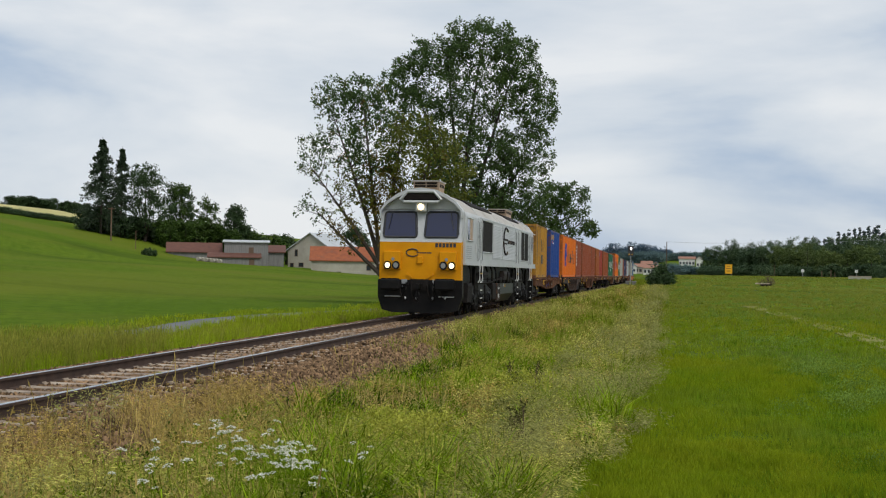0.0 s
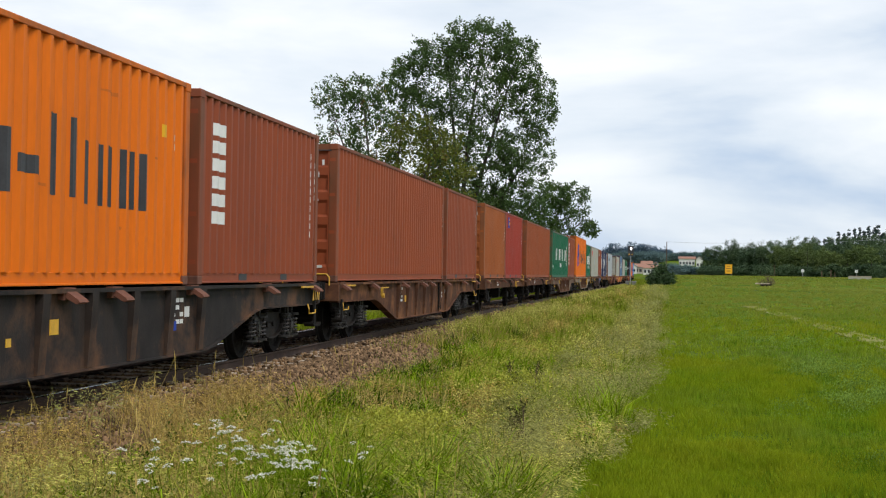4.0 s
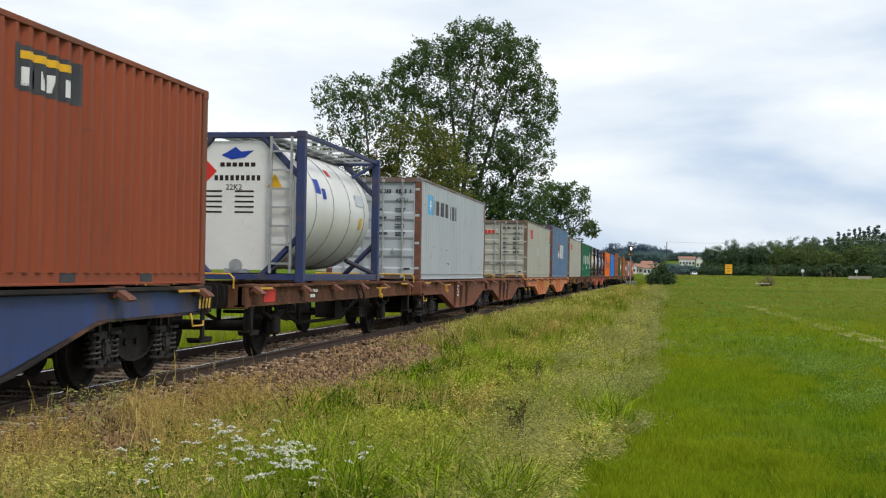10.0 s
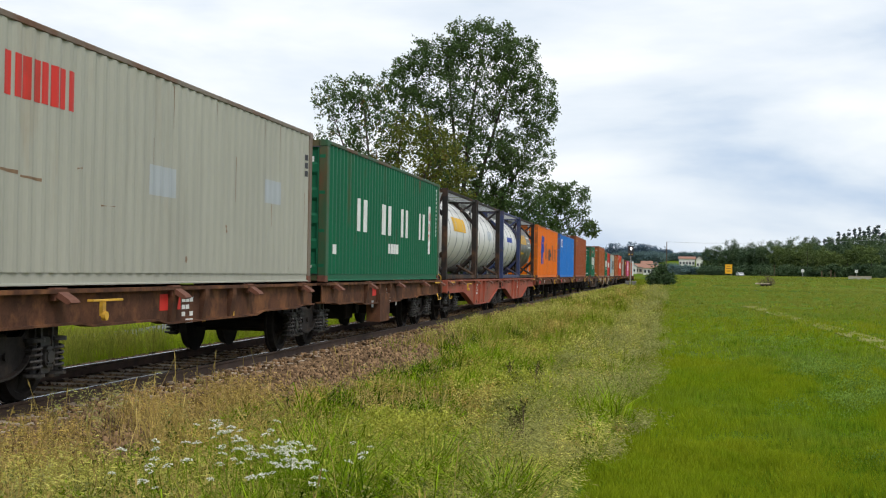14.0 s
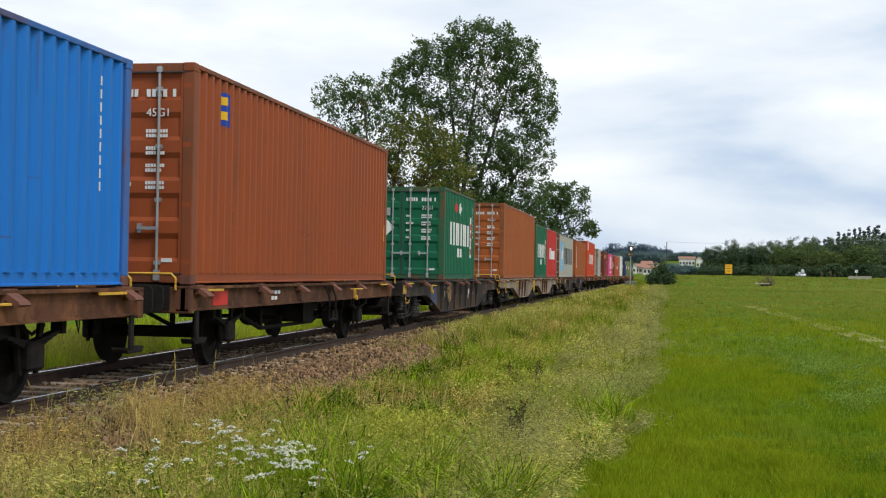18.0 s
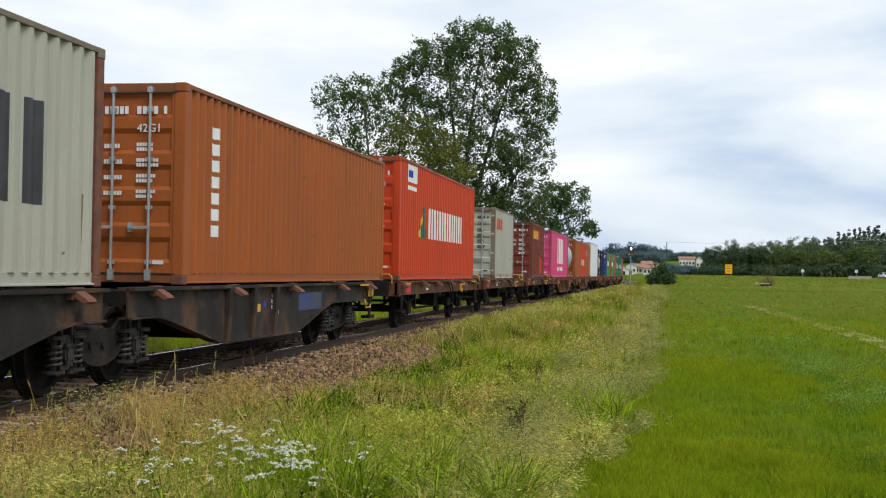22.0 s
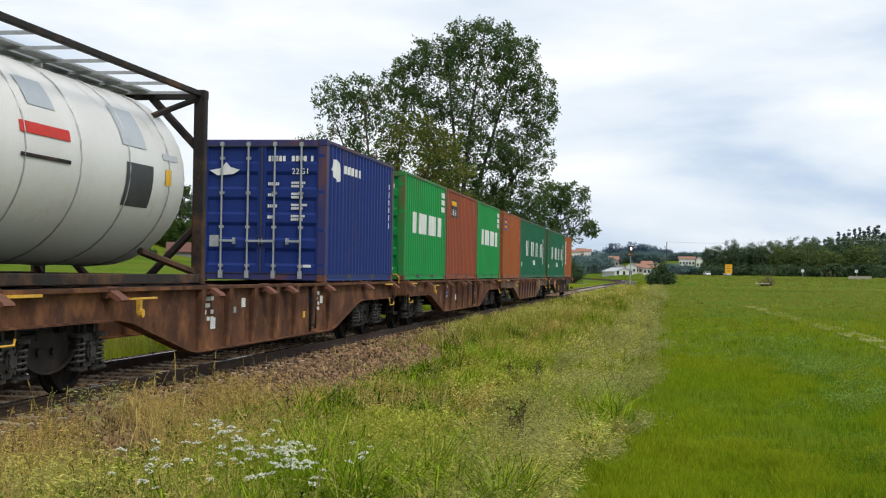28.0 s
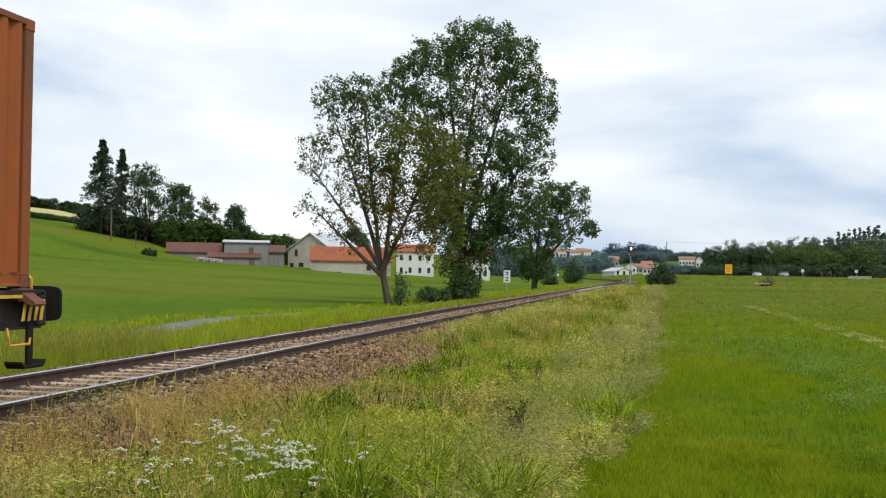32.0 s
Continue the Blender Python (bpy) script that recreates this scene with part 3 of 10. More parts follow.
    def weather(self, rnd):
        """Rust runs, scrapes and chipped spots on the side that faces the road."""
        pale = any(k in self.paint.name for k in ("cream", "palegrey", "white"))
        out = []
        for i in range(int(self.l * (1.6 if pale else 1.3))):
            a, w, kind = rnd.uniform(0.25, self.l - 0.3), rnd.uniform(0.008, 0.022), rnd.random()
            if kind < 0.45:
                top, run = rnd.choice((self.h - 0.1, rnd.uniform(0.5, 2.0))), rnd.uniform(0.15, 0.8)
                out.append([(a - w, top), (a - w * 0.3, max(0.2, top - run)), (a + w * 0.3, max(0.2, top - run)), (a + w, top)])
            elif kind < 0.75:
                z, r = rnd.uniform(0.22, 0.9), rnd.uniform(0.015, 0.045)
                out.append([(a + r * rnd.uniform(0.6, 1.3) * math.cos(q), z + r * rnd.uniform(0.6, 1.6) * math.sin(q)) for q in (0, 0.9, 1.9, 2.8, 3.9, 5.0)])
            else:
                z, k = rnd.uniform(0.3, 2.2), rnd.uniform(0.1, 0.45)
                out.append([(a, z), (a + k, z + rnd.uniform(-0.05, 0.05)), (a + k, z + 0.012), (a, z + 0.02)])
        tagged(self.mark(out, M_RUNS if pale else WORN.get(self.paint.name, M_RUNS), "rust_wear", lift=0.002, whole=True), kind="stuff")

    def diamond(self, x, z, r, mat):
        bm = bmesh.new()
        y = -self.l / 2 + 0.022
        bm_prism(bm, [(x - r, z), (x, z - r), (x + r, z), (x, z + r)], "y", y - 0.006, y)
        part("hazard_placard", bm, mat, self.ob)


def writing(text, size, mat, parent, at):
    """Built-in lettering as a thin mesh under a thing."""
    cu = bpy.data.curves.new("lettering", "FONT")
    cu.body, cu.size, cu.extrude, cu.resolution_u = text, size, 0.002, 2
    tmp = bpy.data.objects.new("lettering", cu)
    scene.collection.objects.link(tmp)
    me = bpy.data.meshes.new_from_object(tmp.evaluated_get(bpy.context.evaluated_depsgraph_get()))
    bpy.data.objects.remove(tmp)
    me.materials.clear()
    me.materials.append(mat)
    return part("lettering", me, None, parent, at=at)


PAINTS = (
    ("ochre", (0.46, 0.225, 0.02), dict(rust=(0.16, 0.09, 0.035), rust_at=(0.52, 0.74))),
    ("seablue", (0.008, 0.052, 0.25), {}),
    ("orange", (0.74, 0.160, 0.002), dict(rust_at=(0.66, 0.85))),
    ("oxide", (0.275, 0.062, 0.024), dict(fade=0.8)),
    ("brick", (0.29, 0.064, 0.021), dict(fade=0.82)),
    ("rustbrown", (0.335, 0.088, 0.018), dict(fade=0.82)),
    ("clay", (0.295, 0.066, 0.017), dict(fade=0.82)),
    ("maroon", (0.160, 0.030, 0.018), dict(fade=0.8)),
    ("crimson", (0.33, 0.038, 0.021), dict(fade=0.82)),
    ("red", (0.5, 0.026, 0.022), dict(fade=0.85)),
    ("hotred", (0.5, 0.048, 0.009), dict(fade=0.88)),
    ("green", (0.004, 0.112, 0.050), dict(fade=0.85)),
    ("leaf", (0.006, 0.25, 0.05), dict(fade=0.88)),
    ("cream", (0.385, 0.378, 0.315), dict(fade=0.88, rust=(0.30, 0.22, 0.14), rust_at=(0.60, 0.85))),
    ("palegrey", (0.40, 0.43, 0.45), dict(fade=0.9, rust=(0.25, 0.18, 0.12), rust_at=(0.66, 0.9))),
    ("steelblue", (0.1, 0.17, 0.27), dict(fade=0.88)),
    ("azure", (0.01, 0.165, 0.55), dict(fade=0.88)),
    ("navy", (0.007, 0.026, 0.155), dict(fade=0.85)),
    ("pink", (0.60, 0.060, 0.180), dict(fade=0.9, rust_at=(0.72, 0.9))),
    ("white", (0.70, 0.72, 0.74), dict(fade=0.93, rust=(0.5, 0.47, 0.42), rust_at=(0.62, 0.9))))
C = {k: paint(k + "_container_paint", c, **kw) for k, c, kw in PAINTS}
BASE = {k: c for k, c, _ in PAINTS}
M_RUNS = grain("thin_rust_runs", (0.24, 0.15, 0.085), (0.15, 0.085, 0.045), 0.85, 0, 5, 40, 0.1)
WORN = {m.name: paint("worn_" + m.name, tuple(x * (0.30 if m.name[:5] in ("cream", "paleg") else 0.72) + y * (0.70 if m.name[:5] in ("cream", "paleg") else 0.28) for x, y in zip(k, (0.10, 0.055, 0.03))), rust=(0.13, 0.055, 0.026), rust_at=(0.50, 0.66)) for m, k in ((C[n], BASE[n]) for n in C)}
M_LOGO_BLUE = paint("deep_blue_logo", (0.012, 0.05, 0.36))
M_LOGO_YELLOW = paint("yellow_logo", (0.75, 0.42, 0.02))
M_LOGO_RED = paint("red_logo", (0.62, 0.035, 0.025))
M_LOGO_SKY = paint("sky_blue_logo", (0.12, 0.42, 0.72))
M_LOGO_GREEN = paint("dark_green_logo", (0.01, 0.12, 0.08))
M_SOOT = paint("soot_smudge", (0.11, 0.085, 0.05))


def star(b, ca, cb, r, n=7):
    pts = []
    for i in range(2 * n):
        q = r if i % 2 == 0 else r * 0.42
        pts.append((ca * b.l + q * math.sin(math.pi * i / n), cb * b.h + q * math.cos(math.pi * i / n)))
    c = (ca * b.l, cb * b.h)
    return [[c, pts[i], pts[(i + 1) % (2 * n)]] for i in range(2 * n)]


def oval(b, ca, cb, ra, rb, n=18):
    return [(ca * b.l + ra * math.cos(2 * math.pi * i / n), cb * b.h + rb * math.sin(2 * math.pi * i / n)) for i in range(n)]


def orange_box(u, height=STD):
    b = Box(u, L40, height, C["orange"], "orange corrugated steel container with blue emblem and dark lettering bars")
    b.mark([[(x * L40, z * height) for x, z in q] for q in (
        [(0.148, 0.50), (0.185, 0.82), (0.235, 0.82), (0.198, 0.53), (0.230, 0.26), (0.172, 0.27)],
        [(0.245, 0.82), (0.302, 0.80), (0.268, 0.62), (0.300, 0.61), (0.300, 0.50), (0.252, 0.50), (0.275, 0.26), (0.215, 0.40), (0.215, 0.64)])], M_LOGO_BLUE, "emblem")
    b.strokes(0.37, 0.415, 0.37, 0.685, 1, M_BLACK, 1.0, 0.3)
    b.strokes(0.425, 0.62, 0.35, 0.585, 4, M_BLACK, 0.88, 0.36)
    b.mark([b.rect(0.628, 0.668, 0.43, 0.50)], M_BLACK, "lettering_bar")
    b.strokes(0.68, 0.735, 0.36, 0.68, 1, M_BLACK, 1.0, 0.28)
    b.strokes(0.745, 0.89, 0.34, 0.60, 3, M_BLACK, 0.88, 0.36)
    b.mark([b.rect(0.925, 0.94, 0.70, 0.76)], M_LOGO_YELLOW, "warning_label")
    b.column(0.955, 0.65, 0.74, 2, 0.008, M_WHITE)
    b.door_bars(M_BLACK, "42G1")
    return b


def green_box(u, length=L40, code="42G1"):
    b = Box(u, length, STD, C["green"], "dark green corrugated container with white lettering bars and striped panel")
    if length > 7:
        for a0, a1 in ((0.21, 0.285), (0.40, 0.475), (0.58, 0.645), (0.765, 0.825)):
            b.strokes(a0, a1, 0.39, 0.645, 1, M_WHITE, 1.0, 0.36)
        b.mark([b.rect(0.862, 0.897, 0.26, 0.74)], M_WHITE, "white_panel")
        b.column(0.868, 0.28, 0.70, 4, 0.022, M_LOGO_RED, "red_stripe_panel")
        b.strokes(0.46, 0.56, 0.235, 0.32, 4, M_WHITE, 0.9, 0.45)
        b.column(0.965, 0.45, 0.95, 12, 0.006, M_WHITE)
        b.mark([b.rect(0.045, 0.07, 0.20, 0.27)], M_WHITE)
    else:
        b.strokes(0.20, 0.80, 0.39, 0.645, 4, M_WHITE, 0.86, 0.38)
        b.mark([b.rect(0.815, 0.895, 0.26, 0.75)], M_WHITE, "white_panel")
        b.column(0.83, 0.30, 0.70, 4, 0.05, M_LOGO_RED, "red_stripe_panel")
        b.strokes(0.40, 0.575, 0.255, 0.355, 5, M_WHITE, 0.9, 0.45)
        b.column(0.93, 0.5, 0.9, 8, 0.012, M_WHITE)
    b.door_bars(M_WHITE, code)
    return b


def plain(u, length, height, key, label, code, far=True, near=False, n=10, mat=None):
    b = Box(u, length, height, C[key], label)
    k = L20 / length
    if far:
        b.column(1 - 0.075 * k, 0.30, 0.88, n, 0.014 * k, mat or M_WHITE)
        b.column(1 - 0.045 * k, 0.55, 0.82, 5, 0.012 * k, mat or M_WHITE)
    if near:
        b.column(0.10 * k, 0.32, 0.88, 6, 0.075 * k, mat or M_WHITE)
    b.door_bars(mat or M_WHITE, code)
    return b


def cream_box(u, length=L40, code="42G1"):
    b = Box(u, length, STD, C["cream"], "grey-white corrugated container with red lettering bars, rust-streaked", press=0.35)
    k = L20 / length
    b.strokes(*((0.22 * k, 0.47 * k) if length > 7 else (0.10, 0.36)), 0.70, 0.86, 4, M_LOGO_RED, 0.94, 0.42)
    b.mark([b.rect(0.40, 0.47, 0.42, 0.56), b.rect(0.78, 0.85, 0.48, 0.62)] if length > 7 else [b.rect(0.62, 0.66, 0.80, 0.86)], C["palegrey"], "repair_patch")
    b.column(0.965, 0.70, 0.86, 3, 0.012, M_BLACK)
    for i in range(4):
        box("lettering_bar", (-0.92 + i * 0.17, -0.79 + i * 0.17, -length / 2 + 0.016, -length / 2 + 0.024, 0.77 * STD, 0.83 * STD), M_LOGO_RED, b.ob)
    b.door_bars(M_BLACK, code)
    return b


# ---------------------------------------------------------------- tank containers
M_TANK = {k: grain(k, a, bb, 0.38, 0.0, 1.4, 25, 0.03, d, at) for k, a, bb, d, at in (
    ("white_tank_cladding", (0.70, 0.69, 0.66), (0.62, 0.60, 0.57), (0.36, 0.31, 0.26), (0.6, 0.85)),
    ("steel_tank_cladding", (0.42, 0.46, 0.49), (0.35, 0.38, 0.41), (0.22, 0.20, 0.18), (0.58, 0.85)),
    ("black_tank_cladding", (0.03, 0.03, 0.033), (0.05, 0.047, 0.045), (0.13, 0.10, 0.08), (0.6, 0.85)))}


def tank(u, clad, frame_mat, label, colour_bars=None, shield=False):
    ob = tagged(new("tank_container"), label, "tank container", "containers on the train")
    h, l = STD, L20
    bm = bmesh.new()
    rings, n, r, zc = [], 32, 1.13, 1.36
    for y, q in ((-2.86, 0.02), (-2.85, 0.45), (-2.78, 0.78), (-2.66, 0.95), (-2.5, 1.02), (-2.35, 1.05), (2.35, 1.05), (2.5, 1.02), (2.66, 0.95), (2.78, 0.78), (2.85, 0.45), (2.86, 0.02)):
        rings.append([bm.verts.new((q * r / 1.05 * math.cos(2 * math.pi * i / n), y, zc + q * r / 1.05 * math.sin(2 * math.pi * i / n))) for i in range(n)])
    for a, b in zip(rings[:-1], rings[1:]):
        for i in range(n):
            bm.faces.new((a[i], a[(i + 1) % n], b[(i + 1) % n], b[i]))
    bm.faces.new(rings[0][::-1]), bm.faces.new(rings[-1])
    part("tank", bm, M_TANK[clad], ob, smooth=True)
    for y in (-1.9, -0.65, 0.65, 1.9):
        bm = bmesh.new()
        bm_tube(bm, [((r + 0.004) * math.cos(2 * math.pi * i / 40), y, zc + (r + 0.004) * math.sin(2 * math.pi * i / 40)) for i in range(40)], 0.012, 4, True)
        part("band", bm, M_GALV, ob)
    for sy in (-1, 1):
        y = sy * (l / 2 - 0.08)
        for sx in (-1, 1):
            box("corner_post", (sx * 1.14 - 0.075, sx * 1.14 + 0.075, y - 0.075, y + 0.075, 0.1, h - 0.1), frame_mat, ob, bevel=0.012)
            for z in (0.0, h - 0.118):
                box("corner_casting", (sx * 1.139 - 0.08, sx * 1.139 + 0.08, y - 0.08, y + 0.08, z, z + 0.118), frame_mat, ob, bevel=0.01)
            for a, b in (((sx * 1.08, y, 0.75), (sx * 0.45, y, 0.1)), ((sx * 1.08, y, h - 0.75), (sx * 0.45, y, h - 0.1))):
                rod("gusset", a, b, 0.055, frame_mat, ob, n=6)
            rod("saddle_brace", (sx * 1.12, y, 0.15), (sx * 0.75, sy * 1.9, 0.42), 0.05, frame_mat, ob, n=6)
            rod("top_brace", (sx * 1.12, y, h - 0.1), (sx * 0.8, sy * 2.1, 2.15), 0.04, frame_mat, ob, n=6)
        for z in (0.03, h - 0.12):
            box("cross_rail", (-1.07, 1.07, y - 0.05, y + 0.05, z, z + 0.1), frame_mat, ob, bevel=0.008)
    for sx in (-1, 1):
        box("bottom_rail", (sx * 1.14 - 0.05, sx * 1.14 + 0.05, -l / 2 + 0.16, l / 2 - 0.16, 0.02, 0.14), frame_mat, ob, bevel=0.008)
        box("top_rail", (sx * 1.14 - 0.035, sx * 1.14 + 0.035, -l / 2 + 0.16, l / 2 - 0.16, h - 0.09, h - 0.02), frame_mat, ob, bevel=0.006)
    for x in (-0.42, -0.14, 0.14, 0.42):
        box("walkway_plank", (x - 0.11, x + 0.11, -l / 2 + 0.1, l / 2 - 0.1, h - 0.055, h - 0.03), M_GALV, ob)
    for i in range(7):
        y = -2.6 + i * 0.87
        box("walkway_bearer", (-0.6, 1.12, y - 0.02, y + 0.02, h - 0.09, h - 0.055), M_GALV, ob)
    bm = bmesh.new()
    y = -l / 2 + 0.01
    for sx in (0.62, 0.98):
        bm_box(bm, sx - 0.02, sx + 0.02, y - 0.02, y + 0.02, 0.15, h - 0.1)
    for i in range(7):
        bm_box(bm, 0.62, 0.98, y - 0.015, y + 0.015, 0.3 + i * 0.32, 0.335 + i * 0.32)
    part("ladder", bm, M_GALV if "black" not in clad else frame_mat, ob)
    box("document_box", (-1.05, -0.82, -l / 2 - 0.005, -l / 2 + 0.13, 1.0, 1.75), M_GALV, ob, bevel=0.01)
    bm = bmesh.new()
    bm_cyl(bm, (0, -2.7, 0.28), (0, -3.0, 0.28), 0.11, 12)
    bm_box(bm, -0.2, 0.2, -2.98, -2.8, 0.15, 0.22)
    part("outlet_valve", bm, M_GALV, ob)
    bm = bmesh.new()
    bm_cyl(bm, (0, 0.1, zc + r - 0.05), (0, 0.1, zc + r + 0.1), 0.26, 16)
    part("manlid", bm, M_GALV, ob)

    def decal(y0, y1, a0, a1, mat, name):
        """A patch on the cladding between two angles above the tank's middle."""
        vs, fs, k = [], [], 6
        for i in range(k + 1):
            a = radians(a0 + (a1 - a0) * i / k)
            vs += [((r + 0.006) * math.cos(a), y0, zc + (r + 0.006) * math.sin(a)), ((r + 0.006) * math.cos(a), y1, zc + (r + 0.006) * math.sin(a))]
        for i in range(k):
            fs.append((2 * i, 2 * i + 1, 2 * i + 3, 2 * i + 2))
        me = bpy.data.meshes.new(name)
        me.from_pydata(vs, [], fs)
        me.materials.append(mat)
        part(name, me, None, ob)
    for spec in colour_bars or ():
        decal(*spec, "decal")
    if shield:
        bm = bmesh.new()
        bm_prism(bm, [(-1.02, 0.62), (-0.62, 0.2), (0.62, 0.2), (1.02, 0.62), (1.02, 1.95), (0.62, 2.42), (-0.62, 2.42), (-1.02, 1.95)], "y", -2.93, -2.875)
        part("end_shield", bm, M_TANK[clad], ob)
        y = -2.93
        bm = bmesh.new()
        bm_prism(bm, [(-0.78, 1.90), (-0.58, 1.70), (-0.38, 1.90), (-0.58, 2.10)], "y", y - 0.006, y)
        part("hazard_placard", bm, M_LOGO_RED, ob)
        bm = bmesh.new()
        bm_prism(bm, [(0.52, 1.62), (0.80, 1.62), (0.66, 1.86)], "y", y - 0.006, y)
        part("warning_label", bm, M_LOGO_YELLOW, ob)
        bm = bmesh.new()
        bm_prism(bm, [(-0.30, 2.18), (-0.12, 2.10), (0.12, 2.14), (0.28, 2.26), (0.05, 2.24), (-0.05, 2.32), (-0.18, 2.24)], "y", y - 0.006, y)
        part("emblem", bm, M_LOGO_BLUE, ob)
        bm = bmesh.new()
        for i in range(6):
            bm_box(bm, -0.32 + i * 0.11, -0.24 + i * 0.11, y - 0.005, y, 1.98, 2.05)
        for i in range(9):
            bm_box(bm, -0.42 + i * 0.095, -0.36 + i * 0.095, y - 0.005, y, 1.74, 1.83)
        for r_ in range(5):
            for k_ in (-0.62, -0.05):
                bm_box(bm, k_, k_ + 0.34, y - 0.004, y, 1.18 + r_ * 0.09, 1.21 + r_ * 0.09)
        tagged(part("data_block", bm, M_FRAME_DARK, ob), kind="stuff")
        writing("22K2", 0.14, M_FRAME_DARK, ob, pose(-0.22, y - 0.003, 1.58, 90, 0, 0))
    MOVING.append((ob, u + l / 2, 1.168))
    return ob


# ---------------------------------------------------------------- wagons
def me_wheelset(r):
    """Two wheels on an axle along x, spinning about x."""
    half = [(0.0, 0.085), (0.66, 0.085), (0.68, 0.14), (0.685, r * 0.82), (0.68, r + 0.03), (0.715, r + 0.03), (0.725, r), (0.815, r - 0.008), (0.815, r * 0.84), (0.765, r * 0.78), (0.775, r * 0.45), (0.815, 0.17), (0.88, 0.12), (0.885, 0.085), (1.0, 0.08)]
    prof = [(-x, q) for x, q in half[:0:-1]] + half
    bm, k, rings = bmesh.new(), 24, []
    for x, q in prof:
        bump = 0.02 if abs(q - r * 0.45) < 1e-6 else 0.0
        rings.append([bm.verts.new((x + (bump if x > 0 else -bump) * (j % 6 < 2), q * math.cos(2 * math.pi * j / k), q * math.sin(2 * math.pi * j / k))) for j in range(k)])
    for u, v in zip(rings[:-1], rings[1:]):
        for j in range(k):
            bm.faces.new((u[j], v[j], v[(j + 1) % k], u[(j + 1) % k]))
    bm.faces.new(rings[0]), bm.faces.new(rings[-1][::-1])
    return mesh_of("wheelset", bm, M_STEEL_DARK)


def me_bogie_frame():
    """One pressed side frame: a top beam that dips in a rounded bow between the axles, with its flanges."""
    bm = bmesh.new()
    bow = [(0.62 * math.cos(math.pi * (1 + i / 10)), 0.58 + 0.30 * math.sin(math.pi * (1 + i / 10))) for i in range(11)]
    side = [(-1.30, 0.62), (-1.30, 0.76), (-0.70, 0.80), (-0.50, 0.68), (0.50, 0.68), (0.70, 0.80), (1.30, 0.76), (1.30, 0.62)] + bow[::-1]
    bm_prism(bm, side, "x", 0.95, 0.99)
    for (y0, z0), (y1, z1) in zip(bow[:-1], bow[1:]):
        bm_prism(bm, [(y0, z0 - 0.012), (y1, z1 - 0.012), (y1, z1 + 0.012), (y0, z0 + 0.012)], "x", 0.93, 1.05)
    for y0, y1 in ((-1.30, -0.62), (0.62, 1.30)):
        bm_box(bm, 0.93, 1.05, y0, y1, 0.61, 0.635)
    bm_box(bm, 0.93, 1.05, -0.70, -0.66, 0.60, 0.80)
    bm_box(bm, 0.93, 1.05, 0.66, 0.70, 0.60, 0.80)
    for y in (-0.16, 0.16):
        bm_cyl(bm, (0.99, y, 0.50), (1.02, y, 0.50), 0.045, 10)
    bm_box(bm, 0.99, 1.03, -0.42, -0.20, 0.56, 0.62)
    return mesh_of("side_frame", bm, M_BOGIE)


def me_spring():
    """A pair of nested coils between its seat and its cap."""
    bm = bmesh.new()
    bm_tube(bm, [(0.085 * math.cos(a * 0.75), 0.085 * math.sin(a * 0.75), 0.31 + 0.0072 * a) for a in range(42)], 0.019, 6)
    bm_cyl(bm, (0, 0, 0.30), (0, 0, 0.62), 0.045, 8)
    bm_cyl(bm, (0, 0, 0.27), (0, 0, 0.30), 0.125, 12)
    bm_cyl(bm, (0, 0, 0.62), (0, 0, 0.66), 0.125, 12)
    return mesh_of("spring", bm, M_SPRING)


def me_axlebox():
    bm = bmesh.new()
    bm_prism(bm, [(-0.13, 0.34), (-0.13, 0.58), (-0.07, 0.66), (0.07, 0.66), (0.13, 0.58), (0.13, 0.34), (0.06, 0.29), (-0.06, 0.29)], "x", 0.93, 1.06)
    for q in (-0.27, 0.27):
        bm_box(bm, 0.96, 1.08, min(0, q) + (0.12 if q > 0 else 0), max(0, q) - (0.12 if q < 0 else 0), 0.245, 0.275)
    bm_cyl(bm, (1.06, 0, 0.46), (1.10, 0, 0.46), 0.115, 14)
    bm_cyl(bm, (1.10, 0, 0.46), (1.115, 0, 0.46), 0.07, 10)
    for i in range(4):
        a = math.pi * (i / 2 + 0.25)
        bm_cyl(bm, (1.09, 0.09 * math.cos(a), 0.46 + 0.09 * math.sin(a)), (1.118, 0.09 * math.cos(a), 0.46 + 0.09 * math.sin(a)), 0.016, 6)
    for q in (-0.125, 0.125):
        bm_box(bm, 1.02, 1.07, q - 0.02, q + 0.02, 0.32, 0.76)
    return mesh_of("axlebox", bm, M_SPRING)


def me_brakes():
    bm = bmesh.new()
    bm_box(bm, -1.0, 1.0, -0.22, 0.22, 0.5, 0.72, 0.03)
    for sy in (-1, 1):
        bm_box(bm, -0.9, 0.9, sy * 0.38 - 0.04, sy * 0.38 + 0.04, 0.3, 0.38)
        for sx in (-1, 1):
            bm_box(bm, sx * 0.76 - 0.05, sx * 0.76 + 0.05, sy * 0.41 - 0.05, sy * 0.41 + 0.05, 0.3, 0.62)
    return mesh_of("bolster", bm, M_BOGIE)


WHEELS = []           # (wheelset, radius, place in its bogie or wagon)


def wheelset(parent, y, r):
    w = part("wheelset", once(("wheel", r), lambda: me_wheelset(r)), None, parent, at=pose(0, y, r))
    WHEELS.append((w, r, y))


